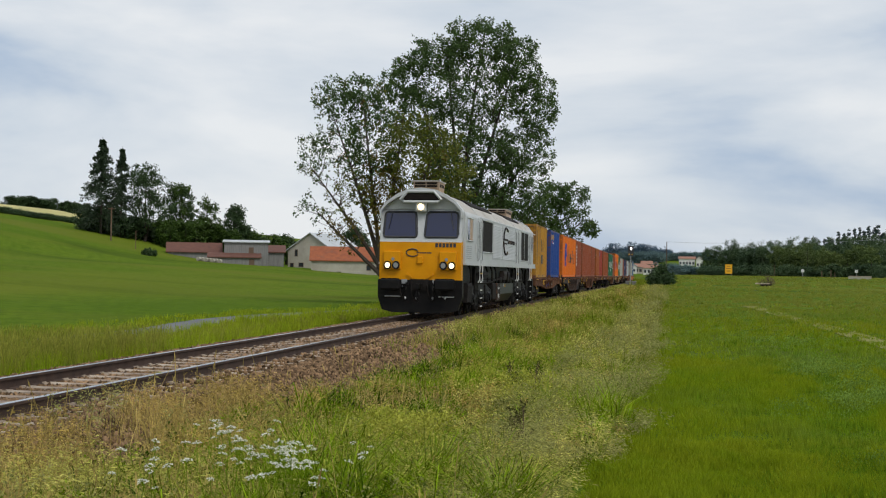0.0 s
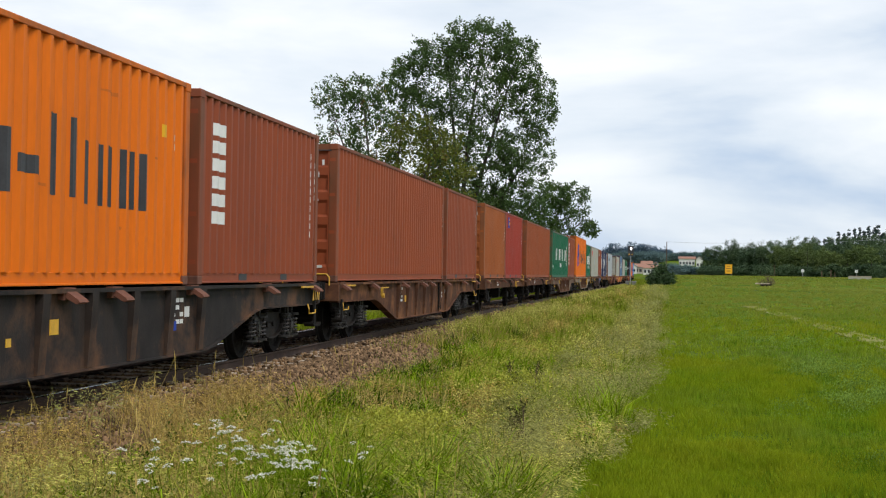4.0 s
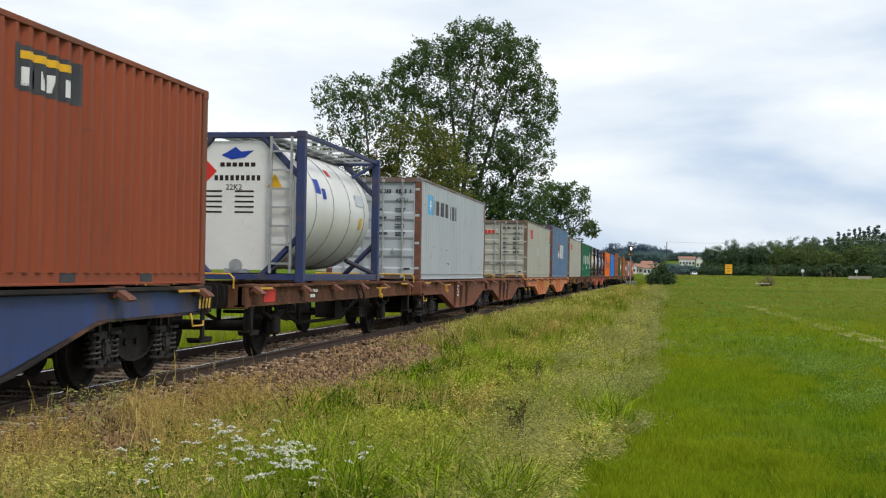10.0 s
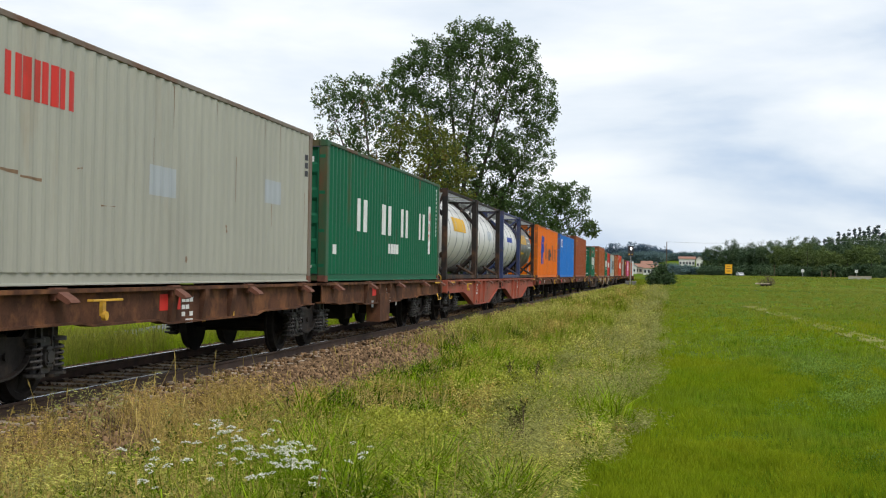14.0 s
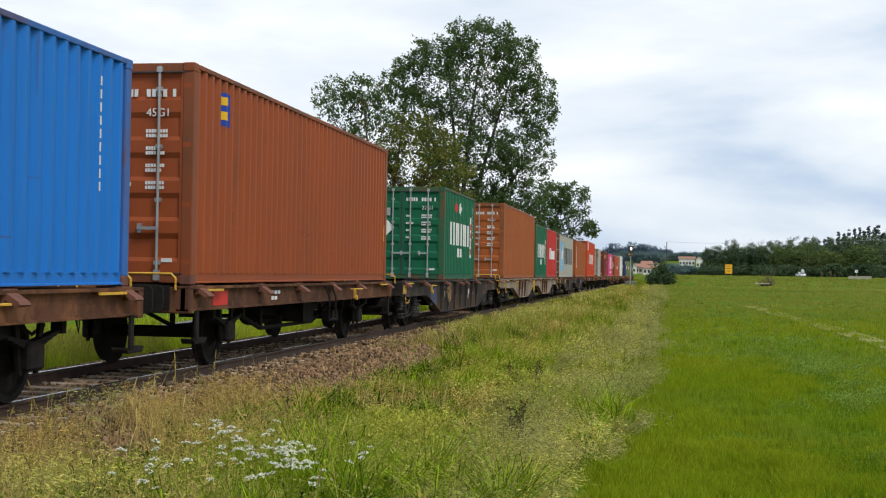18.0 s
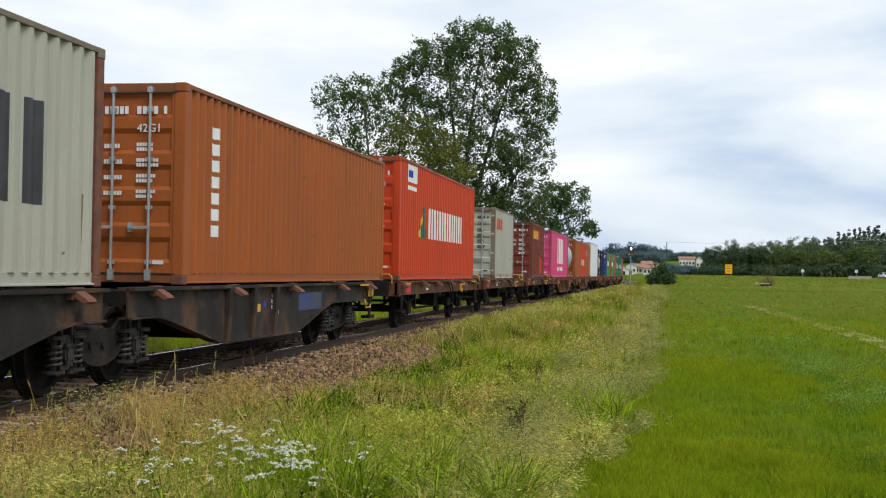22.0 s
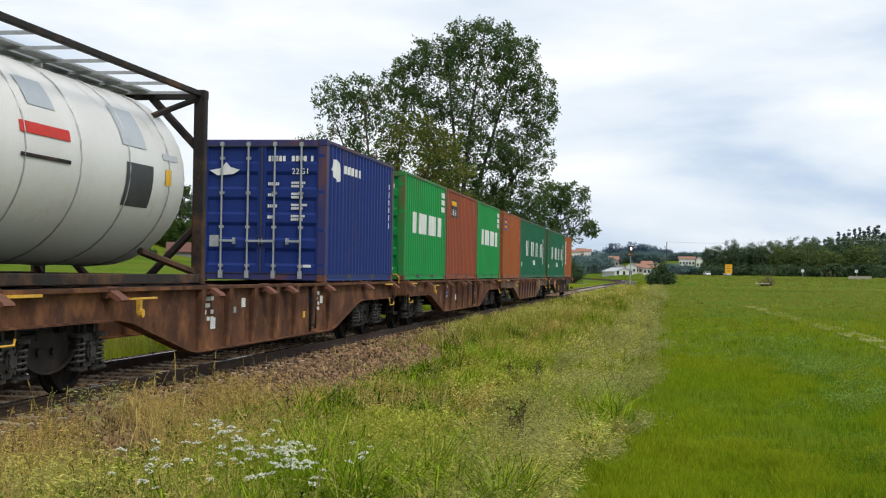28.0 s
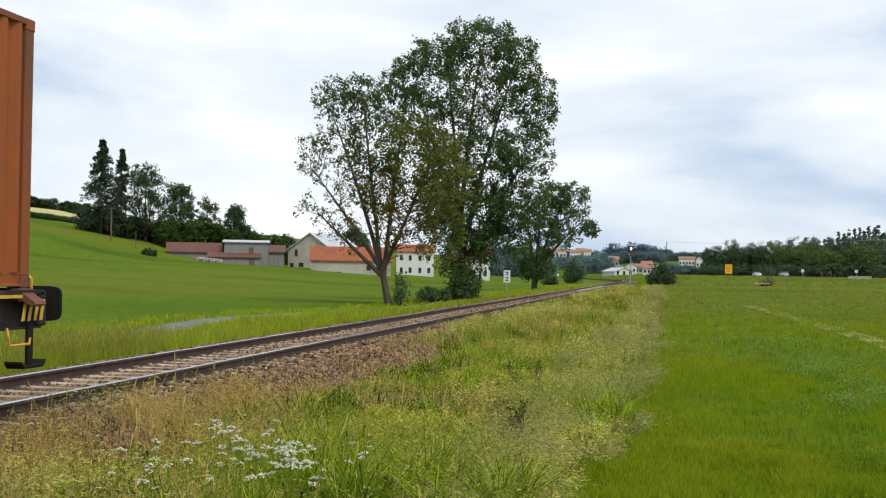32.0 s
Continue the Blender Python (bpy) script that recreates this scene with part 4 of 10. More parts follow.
def bogie(parent, y):
    b = part("bogie", once("bolster", me_brakes), None, parent, at=pose(0, y, 0))
    for sy in (-0.9, 0.9):
        wheelset(b, sy, 0.46)
        for sx in (1, -1):
            part("axlebox", once("axlebox", me_axlebox), None, b, at=Matrix.Translation((0, sy, 0)) @ Matrix.Diagonal((sx, 1, 1, 1)))
            for q in (-0.24, 0.24):
                part("spring", once("spring", me_spring), None, b, at=pose(sx * 1.03, sy + q, 0))
    for sx in (1, -1):
        part("side_frame", once("bside", me_bogie_frame), None, b, at=Matrix.Diagonal((sx, 1, 1, 1)))
    return b


def me_buffer():
    bm = bmesh.new()
    bm_cyl(bm, (0, 0, 0), (0, -0.34, 0), 0.11, 12, 0.09)
    bm_cyl(bm, (0, -0.34, 0), (0, -0.56, 0), 0.075, 12)
    head = [(0.30 * (1 if math.cos(a) > 0 else -1) * abs(math.cos(a)) ** 0.35, 0.18 * (1 if math.sin(a) > 0 else -1) * abs(math.sin(a)) ** 0.35) for a in (math.pi * (i + 0.5) / 10 for i in range(20))]
    bm_prism(bm, head, "y", -0.60, -0.56)
    bm_box(bm, -0.16, 0.16, -0.03, 0.02, -0.16, 0.16)
    return mesh_of("buffer", bm, M_STEEL_DARK)


def me_hook():
    bm = bmesh.new()
    bm_box(bm, -0.05, 0.05, -0.42, 0, -0.06, 0.06)
    bm_box(bm, -0.04, 0.04, -0.50, -0.38, -0.1, 0.1)
    bm_tube(bm, [(0, -0.40, 0), (0.03, -0.46, -0.2), (0, -0.42, -0.42), (-0.03, -0.46, -0.2)], 0.02, 5, True)
    bm_tube(bm, [(-0.35, 0, -0.1), (-0.36, -0.2, -0.3), (-0.3, -0.42, -0.42), (-0.2, -0.55, -0.3)], 0.025, 5)
    return mesh_of("coupling", bm, M_STEEL_DARK)


def me_bracket():
    """A folded container spigot on the sill."""
    bm = bmesh.new()
    bm_prism(bm, [(1.24, 1.165), (1.42, 1.05), (1.44, 1.02), (1.40, 1.0), (1.24, 1.09)], "y", -0.11, 0.11)
    bm_box(bm, 1.2, 1.28, -0.14, 0.14, 1.04, 1.166)
    return mesh_of("spigot", bm, M_TAN)


def me_handwheel():
    bm = bmesh.new()
    ring = [(0, 0.26 * math.cos(2 * math.pi * i / 20), 0.26 * math.sin(2 * math.pi * i / 20)) for i in range(20)]
    bm_tube(bm, ring, 0.017, 6, True)
    for k in range(4):
        a = math.pi * k / 4 + 0.3
        bm_cyl(bm, (0, 0.26 * math.cos(a), 0.26 * math.sin(a)), (0, -0.26 * math.cos(a), -0.26 * math.sin(a)), 0.012, 5)
    bm_cyl(bm, (-0.1, 0, 0), (0.03, 0, 0), 0.035, 8)
    return mesh_of("handwheel", bm, M_YELLOW)


def me_step():
    """A shunter's step: one hanger and a shallow tread turned up at its ends."""
    bm = bmesh.new()
    bm_box(bm, 1.27, 1.30, -0.05, 0.05, 0.44, 0.84)
    bm_prism(bm, [(-0.24, 0.46), (-0.19, 0.41), (0.19, 0.41), (0.24, 0.46), (0.24, 0.48), (0.18, 0.435), (-0.18, 0.435), (-0.24, 0.48)], "x", 1.16, 1.34)
    return mesh_of("step", bm, M_STEEL_DARK)


def me_lever():
    bm = bmesh.new()
    bm_box(bm, 1.33, 1.37, -0.04, 0.04, 0.86, 1.03)
    bm_cyl(bm, (1.35, 0, 0.86), (1.40, 0, 0.86), 0.05, 10)
    bm_tube(bm, [(1.36, -0.4, 1.03), (1.42, -0.4, 1.03), (1.42, 0.35, 1.03), (1.36, 0.35, 1.03)], 0.014, 5)
    return mesh_of("brake_lever", bm, M_YELLOW)


def me_endrail():
    """The low yellow hoop over one half of a headstock."""
    bm = bmesh.new()
    bm_tube(bm, [(0.22, -0.03, 1.10), (0.22, -0.03, 1.25), (0.28, -0.03, 1.31), (1.06, -0.03, 1.31), (1.12, -0.03, 1.25), (1.12, -0.03, 1.10)], 0.016, 6)
    return mesh_of("end_handrail", bm, M_YELLOW)


def ends(w, half, mat):
    for sy in (1, -1):
        fl = Matrix.Diagonal((1, sy, 1, 1))
        bm = bmesh.new()
        bm_box(bm, -1.3, 1.3, -half, -half + 0.14, 0.80, 1.14, 0.015)
        part("headstock", bm, mat, w, at=fl)
        for sx in (1, -1):
            part("buffer", once("buffer", me_buffer), None, w, at=fl @ Matrix.Translation((sx * 0.875, -half, 1.0)))
            part("step", once("step", me_step), None, w, at=Matrix.Diagonal((sx, sy, 1, 1)) @ Matrix.Translation((0, -half + 0.32, 0)))
        part("coupling", once("hook", me_hook), None, w, at=fl @ Matrix.Translation((0, -half, 0.97)))
        for sx in (1, -1):
            part("end_handrail", once("endrail", me_endrail), None, w, at=Matrix.Diagonal((sx, sy, 1, 1)) @ Matrix.Translation((0, -half, 0)))
        box("shunter_rail", (1.30, 1.33, sy * (half - 0.9) - 0.35, sy * (half - 0.9) + 0.35, 1.08, 1.11), M_YELLOW, w)


def me_belly(half, near, far, sag, edge=0.36):
    """One fish-belly side sill with its flanges; near and far: where each end begins and stops to deepen."""
    bm = bmesh.new()
    top = 1.14

    def end(a, b):
        k = b - a
        return [(0.0, top - edge), (a, top - edge), (a + 0.14 * k, top - edge - 0.04), (a + 0.86 * k, top - sag + 0.05), (b, top - sag)]
    low = [(-half + y, z) for y, z in end(*near)] + [(half - y, z) for y, z in end(*far)[::-1]]
    pts = low + [(half, top), (-half, top)]
    bm_prism(bm, pts, "x", 1.19, 1.215)
    for (y0, z0), (y1, z1) in zip(pts[:9], pts[1:10]):
        bm_prism(bm, [(y0, z0), (y1, z1), (y1, z1 + 0.025), (y0, z0 + 0.025)], "x", 1.10, 1.27)
    bm_box(bm, 1.08, 1.30, -half, half, top - 0.03, top + 0.012)
    return mesh_of("side_sill", bm, M_RUST)


def me_rib(z0):
    bm = bmesh.new()
    bm_prism(bm, [(1.215, 1.11), (1.30, 1.11), (1.30, 1.02), (1.25, z0 + 0.03), (1.215, z0 + 0.03)], "y", -0.08, 0.08)
    return mesh_of("stiffener", bm, M_RUST)


def me_floorframe(half):
    bm = bmesh.new()
    bm_box(bm, -0.42, 0.42, -half + 0.1, half - 0.1, 0.72, 1.10, 0.02)
    y = -half + 0.6
    while y < half - 0.3:
        bm_box(bm, -1.19, 1.19, y - 0.06, y + 0.06, 0.93, 1.10)
        y += 1.15
    return mesh_of("centre_beam", bm, M_STEEL_DARK)


def data_panel(w, y, z, mat, rows=3, wide=0.6, name="data_panel"):
    bm = bmesh.new()
    for i in range(rows):
        for k in range(3):
            if (i + k) % 4 != 3:
                bm_box(bm, 1.216, 1.220, y + k * wide / 3, y + (k + 0.82) * wide / 3, z - 0.09 * i, z - 0.09 * i + 0.055)
    tagged(part(name, bm, mat, w), kind="stuff")


def bogie_wagon(c, half, mat, label, spots, middle=(), belly=0.86, pivot=None, wheel_y=None, extras=(), rib=None):
    """c: middle of the wagon along the train. middle: further bogies and the joints between frames."""
    w = tagged(new("container_wagon"), label, "freight wagon", "wagons of the train")
    ends(w, half, mat)
    spans = [(-half + 0.05, half - 0.05)] if not middle else [(-half + 0.05, -0.35), (0.35, half - 0.05)]
    for a, b in spans:
        hh, mid = (b - a) / 2, (a + b) / 2
        outer, inner = (3.2, 5.7), (0.75, 3.3)
        near = inner if middle and a > 0 else outer
        far = inner if middle and a < 0 else outer
        key = (round(hh, 2), near, far, belly)
        for sx in (1, -1):
            s = part("side_sill", once(("belly", key), lambda: me_belly(hh, near, far, belly)), None, w, at=Matrix.Translation((0, mid, 0)) @ Matrix.Diagonal((sx, 1, 1, 1)))
            recolour(s, mat)
            k = -hh + near[1] + 0.15
            while k <= hh - far[1] - 0.1:
                recolour(part("stiffener", once(("rib", belly), lambda: me_rib(1.14 - belly)), None, s, at=Matrix.Translation((0, k, 0))), rib or mat)
                k += 1.13
        part("centre_beam", once(("cb", key), lambda: me_floorframe(hh)), None, w, at=Matrix.Translation((0, mid, 0)))
    for y in (-half + 2.0, half - 2.0, *middle):
        bogie(w, y)
    for y in spots:
        for sx in (1, -1):
            part("spigot", once("bracket", me_bracket), None, w, at=Matrix.Translation((0, y, 0)) @ Matrix.Diagonal((sx, 1, 1, 1)))
    if wheel_y is not None:
        recolour(part("handwheel", once("hwheel", me_handwheel), None, w, at=pose(1.36, wheel_y, 0.82)), M_YELLOW if mat in (M_FRAME_BEIGE, M_FRAME_ORANGE) else M_WHEELRIM)
    part("brake_lever", once("lever", me_lever), None, w, at=pose(0, -half + 3.6, 0))
    for y in ([-half + 6.1, half - 6.9] if not middle else [-half + 6.3, half - 7.0]):
        data_panel(w, y, 0.95, M_WHITE if mat is not M_FRAME_BEIGE else M_FRAME_DARK, 4, 0.42)
    bm = bmesh.new()
    for q in (-0.16, 0.16):
        bm_box(bm, 1.225, 1.26, q - 0.02, q + 0.02, 0.36, 1.08)
    for i in range(4):
        bm_box(bm, 1.225, 1.27, -0.16, 0.16, 0.42 + i * 0.18, 0.45 + i * 0.18)
    if belly > 0.6 and mat is M_RUST:
        part("ladder", bm, M_STEEL_DARK, w, at=pose(0, 2.3 if not middle else 5.9, 0))
    bm = bmesh.new()
    bm_box(bm, -0.6, 0.6, -0.35, 0.35, 0.35, 0.72, 0.03)
    part("brake_gear", bm, M_STEEL_DARK, w, at=pose(0, 1.0 if not middle else 5.0, 0))
    bm = bmesh.new()
    bm_cyl(bm, (-0.5, 1.2, 0.62), (0.5, 1.2, 0.62), 0.2, 12)
    part("air_reservoir", bm, M_STEEL_DARK, w, at=pose(0, 1.0 if not middle else 5.0, 0))
    if mat in (M_FRAME_BEIGE, M_FRAME_MUD, M_FRAME_ORANGE, M_FRAME_SIGNAL):
        bm, rnd = bmesh.new(), random.Random(int(c * 3))
        for i in range(22):
            y, deep = rnd.uniform(-half + 0.4, half - 0.4), abs(rnd.uniform(0, 1))
            low = 0.86 if half - abs(y) < 6.0 or abs(y) < 3.4 and middle else 1.14 - belly + 0.05
            z, r = rnd.uniform(low, 1.10), rnd.uniform(0.03, 0.13)
            ring = [(y + r * rnd.uniform(0.5, 1.6) * math.cos(q), min(1.10, max(low, z + r * rnd.uniform(0.4, 1.2) * math.sin(q)))) for q in (0, 0.8, 1.6, 2.4, 3.2, 4.0, 4.8, 5.6)]
            bm_prism(bm, ring, "x", 1.2150, 1.2165)
        tagged(part("rust_wear", bm, M_RUST, w), kind="stuff")
    # small plates, tie rings and hoops along the side
    rnd = random.Random(int(c * 7))
    for sgn in (-1, 1):
        y = sgn * (half - 0.55)
        bm = bmesh.new()
        bm_tube(bm, [(1.28, y - 0.20, 0.80), (1.31, y - 0.22, 0.72), (1.31, y - 0.20, 0.64), (1.31, y + 0.18, 0.64), (1.31, y + 0.20, 0.70)], 0.013, 6)
        part("grab_hoop", bm, M_YELLOW, w)
        for i in range(3):
            y2 = sgn * rnd.uniform(half - 8.5, half - 5.9)
            z2, k = rnd.uniform(0.62, 0.92), rnd.uniform(0.05, 0.10)
            box("plate", (1.2155, 1.2215, y2 - k, y2 + k, z2 - k * 0.8, z2 + k * 0.8), rnd.choice((M_WHITE, M_YELLOW, M_LOGO_BLUE, M_GALV)), w)
        y3 = sgn * (half - 0.28)
        bm = bmesh.new()
        for i in range(4):
            bm_prism(bm, [(y3 - 0.24 + i * 0.12, 0.86), (y3 - 0.18 + i * 0.12, 0.86), (y3 - 0.12 + i * 0.12, 1.06), (y3 - 0.18 + i * 0.12, 1.06)], "x", 1.302, 1.306)
        if mat in (M_FRAME_DARK, M_FRAME_BEIGE):
            part("warning_stripe_panel", bm, M_YELLOW, w)
    for name, lims, m2 in extras:
        box(name, lims, m2, w)
    MOVING.append((w, c, 0.0))
    return w


def me_flat_sill(half):
    bm = bmesh.new()
    bm_prism(bm, [(1.08, 1.152), (1.08, 1.115), (1.18, 1.115), (1.18, 0.855), (1.12, 0.855), (1.12, 0.83), (1.29, 0.83), (1.29, 0.855), (1.24, 0.855), (1.24, 1.115), (1.30, 1.115), (1.30, 1.152)], "y", -half, half)
    return mesh_of("side_sill", bm, M_RUST)


def me_leafspring():
    bm = bmesh.new()
    for i in range(5):
        k = 0.62 - 0.1 * i
        bm_prism(bm, [(-k, 0.70 - 0.03 * i), (0, 0.60 - 0.03 * i), (k, 0.70 - 0.03 * i), (k, 0.725 - 0.03 * i), (0, 0.625 - 0.03 * i), (-k, 0.725 - 0.03 * i)], "x", 0.97, 1.07)
    bm_box(bm, 0.93, 1.12, -0.17, 0.17, 0.34, 0.62, 0.03)
    bm_prism(bm, [(-0.32, 0.84), (-0.2, 0.3), (-0.15, 0.3), (-0.22, 0.84)], "x", 0.99, 1.03)
    bm_prism(bm, [(0.32, 0.84), (0.2, 0.3), (0.15, 0.3), (0.22, 0.84)], "x", 0.99, 1.03)
    for sy in (-1, 1):
        bm_box(bm, 0.95, 1.08, sy * 0.66 - 0.05, sy * 0.66 + 0.05, 0.68, 0.86)
    return mesh_of("leaf_spring", bm, M_STEEL_DARK)


def me_beam(lims):
    bm = bmesh.new()
    bm_box(bm, *lims)
    return mesh_of("beam", bm, M_STEEL_DARK)


def me_truss():
    bm = bmesh.new()
    bm_tube(bm, [(0, -3.3, 0.82), (0, -1.6, 0.42), (0, 1.6, 0.42), (0, 3.3, 0.82)], 0.035, 6)
    return mesh_of("truss_rod", bm, M_STEEL_DARK)


def me_round(a, b, r):
    bm = bmesh.new()
    bm_cyl(bm, a, b, r, 12)
    return mesh_of("cylinder", bm, M_STEEL_DARK)


def underframe(w, half):
    part("centre_beam", once(("ub", half), lambda: me_beam((-0.3, 0.3, -half + 0.1, half - 0.1, 0.8, 1.08))), None, w)
    for y in (-4.6, -3.0, -1.5, 0, 1.5, 3.0, 4.6):
        part("cross_member", once("cross", lambda: me_beam((-1.16, 1.16, -0.05, 0.05, 0.88, 1.08))), None, w, at=pose(0, y, 0))
    for x in (-0.75, 0.75):
        part("truss_rod", once("truss", me_truss), None, w, at=pose(x, 0, 0))
        for y in (-1.6, 1.6):
            part("truss_post", once("tpost", lambda: me_beam((-0.03, 0.03, -0.05, 0.05, 0.42, 0.85))), None, w, at=pose(x, y, 0))
    part("air_reservoir", once("resv", lambda: me_round((0.2, -0.5, 0.6), (0.2, 0.5, 0.6), 0.19)), None, w)
    part("brake_cylinder", once("bcyl", lambda: me_beam((0.5, 0.9, 0.5, 1.1, 0.45, 0.8))), None, w)
    part("brake_shaft", once("bshaft", lambda: me_round((-0.9, -0.9, 0.58), (0.9, -0.9, 0.58), 0.035)), None, w)
    part("valve_box", once("valve", lambda: me_beam((0.85, 1.05, 2.0, 2.5, 0.42, 0.62))), None, w)


def axle_wagon(c, label, mat=None, half=6.35, base=4.1, red=True):
    w = tagged(new("flat_wagon"), label, "freight wagon", "wagons of the train")
    mat = mat or M_RUST
    ends(w, half, mat)
    for sx in (1, -1):
        recolour(part("side_sill", once(("flat", half), lambda: me_flat_sill(half)), None, w, at=Matrix.Diagonal((sx, 1, 1, 1))), mat)
        for sy in (1, -1):
            part("leaf_spring", once("leaf", me_leafspring), None, w, at=Matrix.Translation((0, sy * base, 0)) @ Matrix.Diagonal((sx, 1, 1, 1)))
    underframe(w, half)
    for sy in (1, -1):
        wheelset(w, sy * base, 0.46)
    for y in (-5.9, -3.2, -1.1, 1.1, 3.2, 5.9):
        for sx in (1, -1):
            part("spigot", once("bracket", me_bracket), None, w, at=Matrix.Translation((0, y, 0)) @ Matrix.Diagonal((sx, 1, 1, 1)))
    bm = bmesh.new()
    bm_tube(bm, [(1.31, 0.5, 1.1), (1.38, 0.5, 0.9), (1.38, 0.5, 0.5), (1.38, 0.95, 0.5), (1.38, 0.95, 0.9), (1.31, 0.95, 1.1)], 0.02, 6)
    part("grab_loop", bm, M_STEEL_DARK, w)
    part("brake_lever", once("lever", me_lever), None, w, at=pose(0, 2.6, 0))
    if red:
        box("warning_panel", (1.2405, 1.246, -5.3, -4.7, 0.88, 1.08), M_LOGO_RED, w)
    data_panel(w, -2.6, 1.0, M_WHITE, 2, 0.5)
    for ch in w.children:
        if ch.name.startswith("data_panel"):
            ch.location.x = 0.026
    MOVING.append((w, c, 0.0))
    return w


# ---------------------------------------------------------------- locomotive
M_LOCO = grain("locomotive_grey_white", (0.52, 0.53, 0.53), (0.44, 0.45, 0.445), 0.40, 0, 1.3, 30, 0.02, (0.36, 0.34, 0.30), (0.62, 0.9), (1, 1, 0.4))
M_LOCO_ROOF = grain("locomotive_roof", (0.50, 0.48, 0.44), (0.38, 0.34, 0.29), 0.6, 0, 1.2, 25, 0.05, (0.22, 0.16, 0.11), (0.52, 0.8))
M_LOCO_YELLOW = grain("locomotive_yellow", (0.74, 0.315, 0.001), (0.62, 0.245, 0.001), 0.45, 0, 2, 30, 0.02, (0.25, 0.13, 0.02), (0.60, 0.85), spec=0.2)
M_GRILLE = grain("dark_grille", (0.008, 0.006, 0.005), (0.016, 0.012, 0.010), 0.75, 0.0, 8, 70, 0.2, spec=0.15)
# The blue in the cab glass's base colour stands in for reflected sky.
M_GLASS = glassy("cab_glass", (0.006, 0.012, 0.055), 0.08)
M_LAMP = glow("lit_headlamp", (1.0, 0.80, 0.45), 2.6)
M_LENS = glassy("lamp_lens", (0.25, 0.25, 0.24))
M_PLOUGH = grain("black_plough_paint", (0.005, 0.005, 0.006), (0.012, 0.011, 0.010), 0.55, 0.0, 4, 50, 0.2, (0.035, 0.027, 0.022), (0.60, 0.85), spec=0.14)
M_TANKGREEN = grain("fuel_tank_paint", (0.014, 0.018, 0.013), (0.024, 0.027, 0.02), 0.5, 0.0, 2, 30, 0.05, (0.07, 0.06, 0.045), (0.55, 0.8), spec=0.25)
M_TAN_UNIT = grain("weathered_roof_unit", (0.46, 0.33, 0.23), (0.36, 0.24, 0.16), 0.7, 0, 4, 40, 0.1)


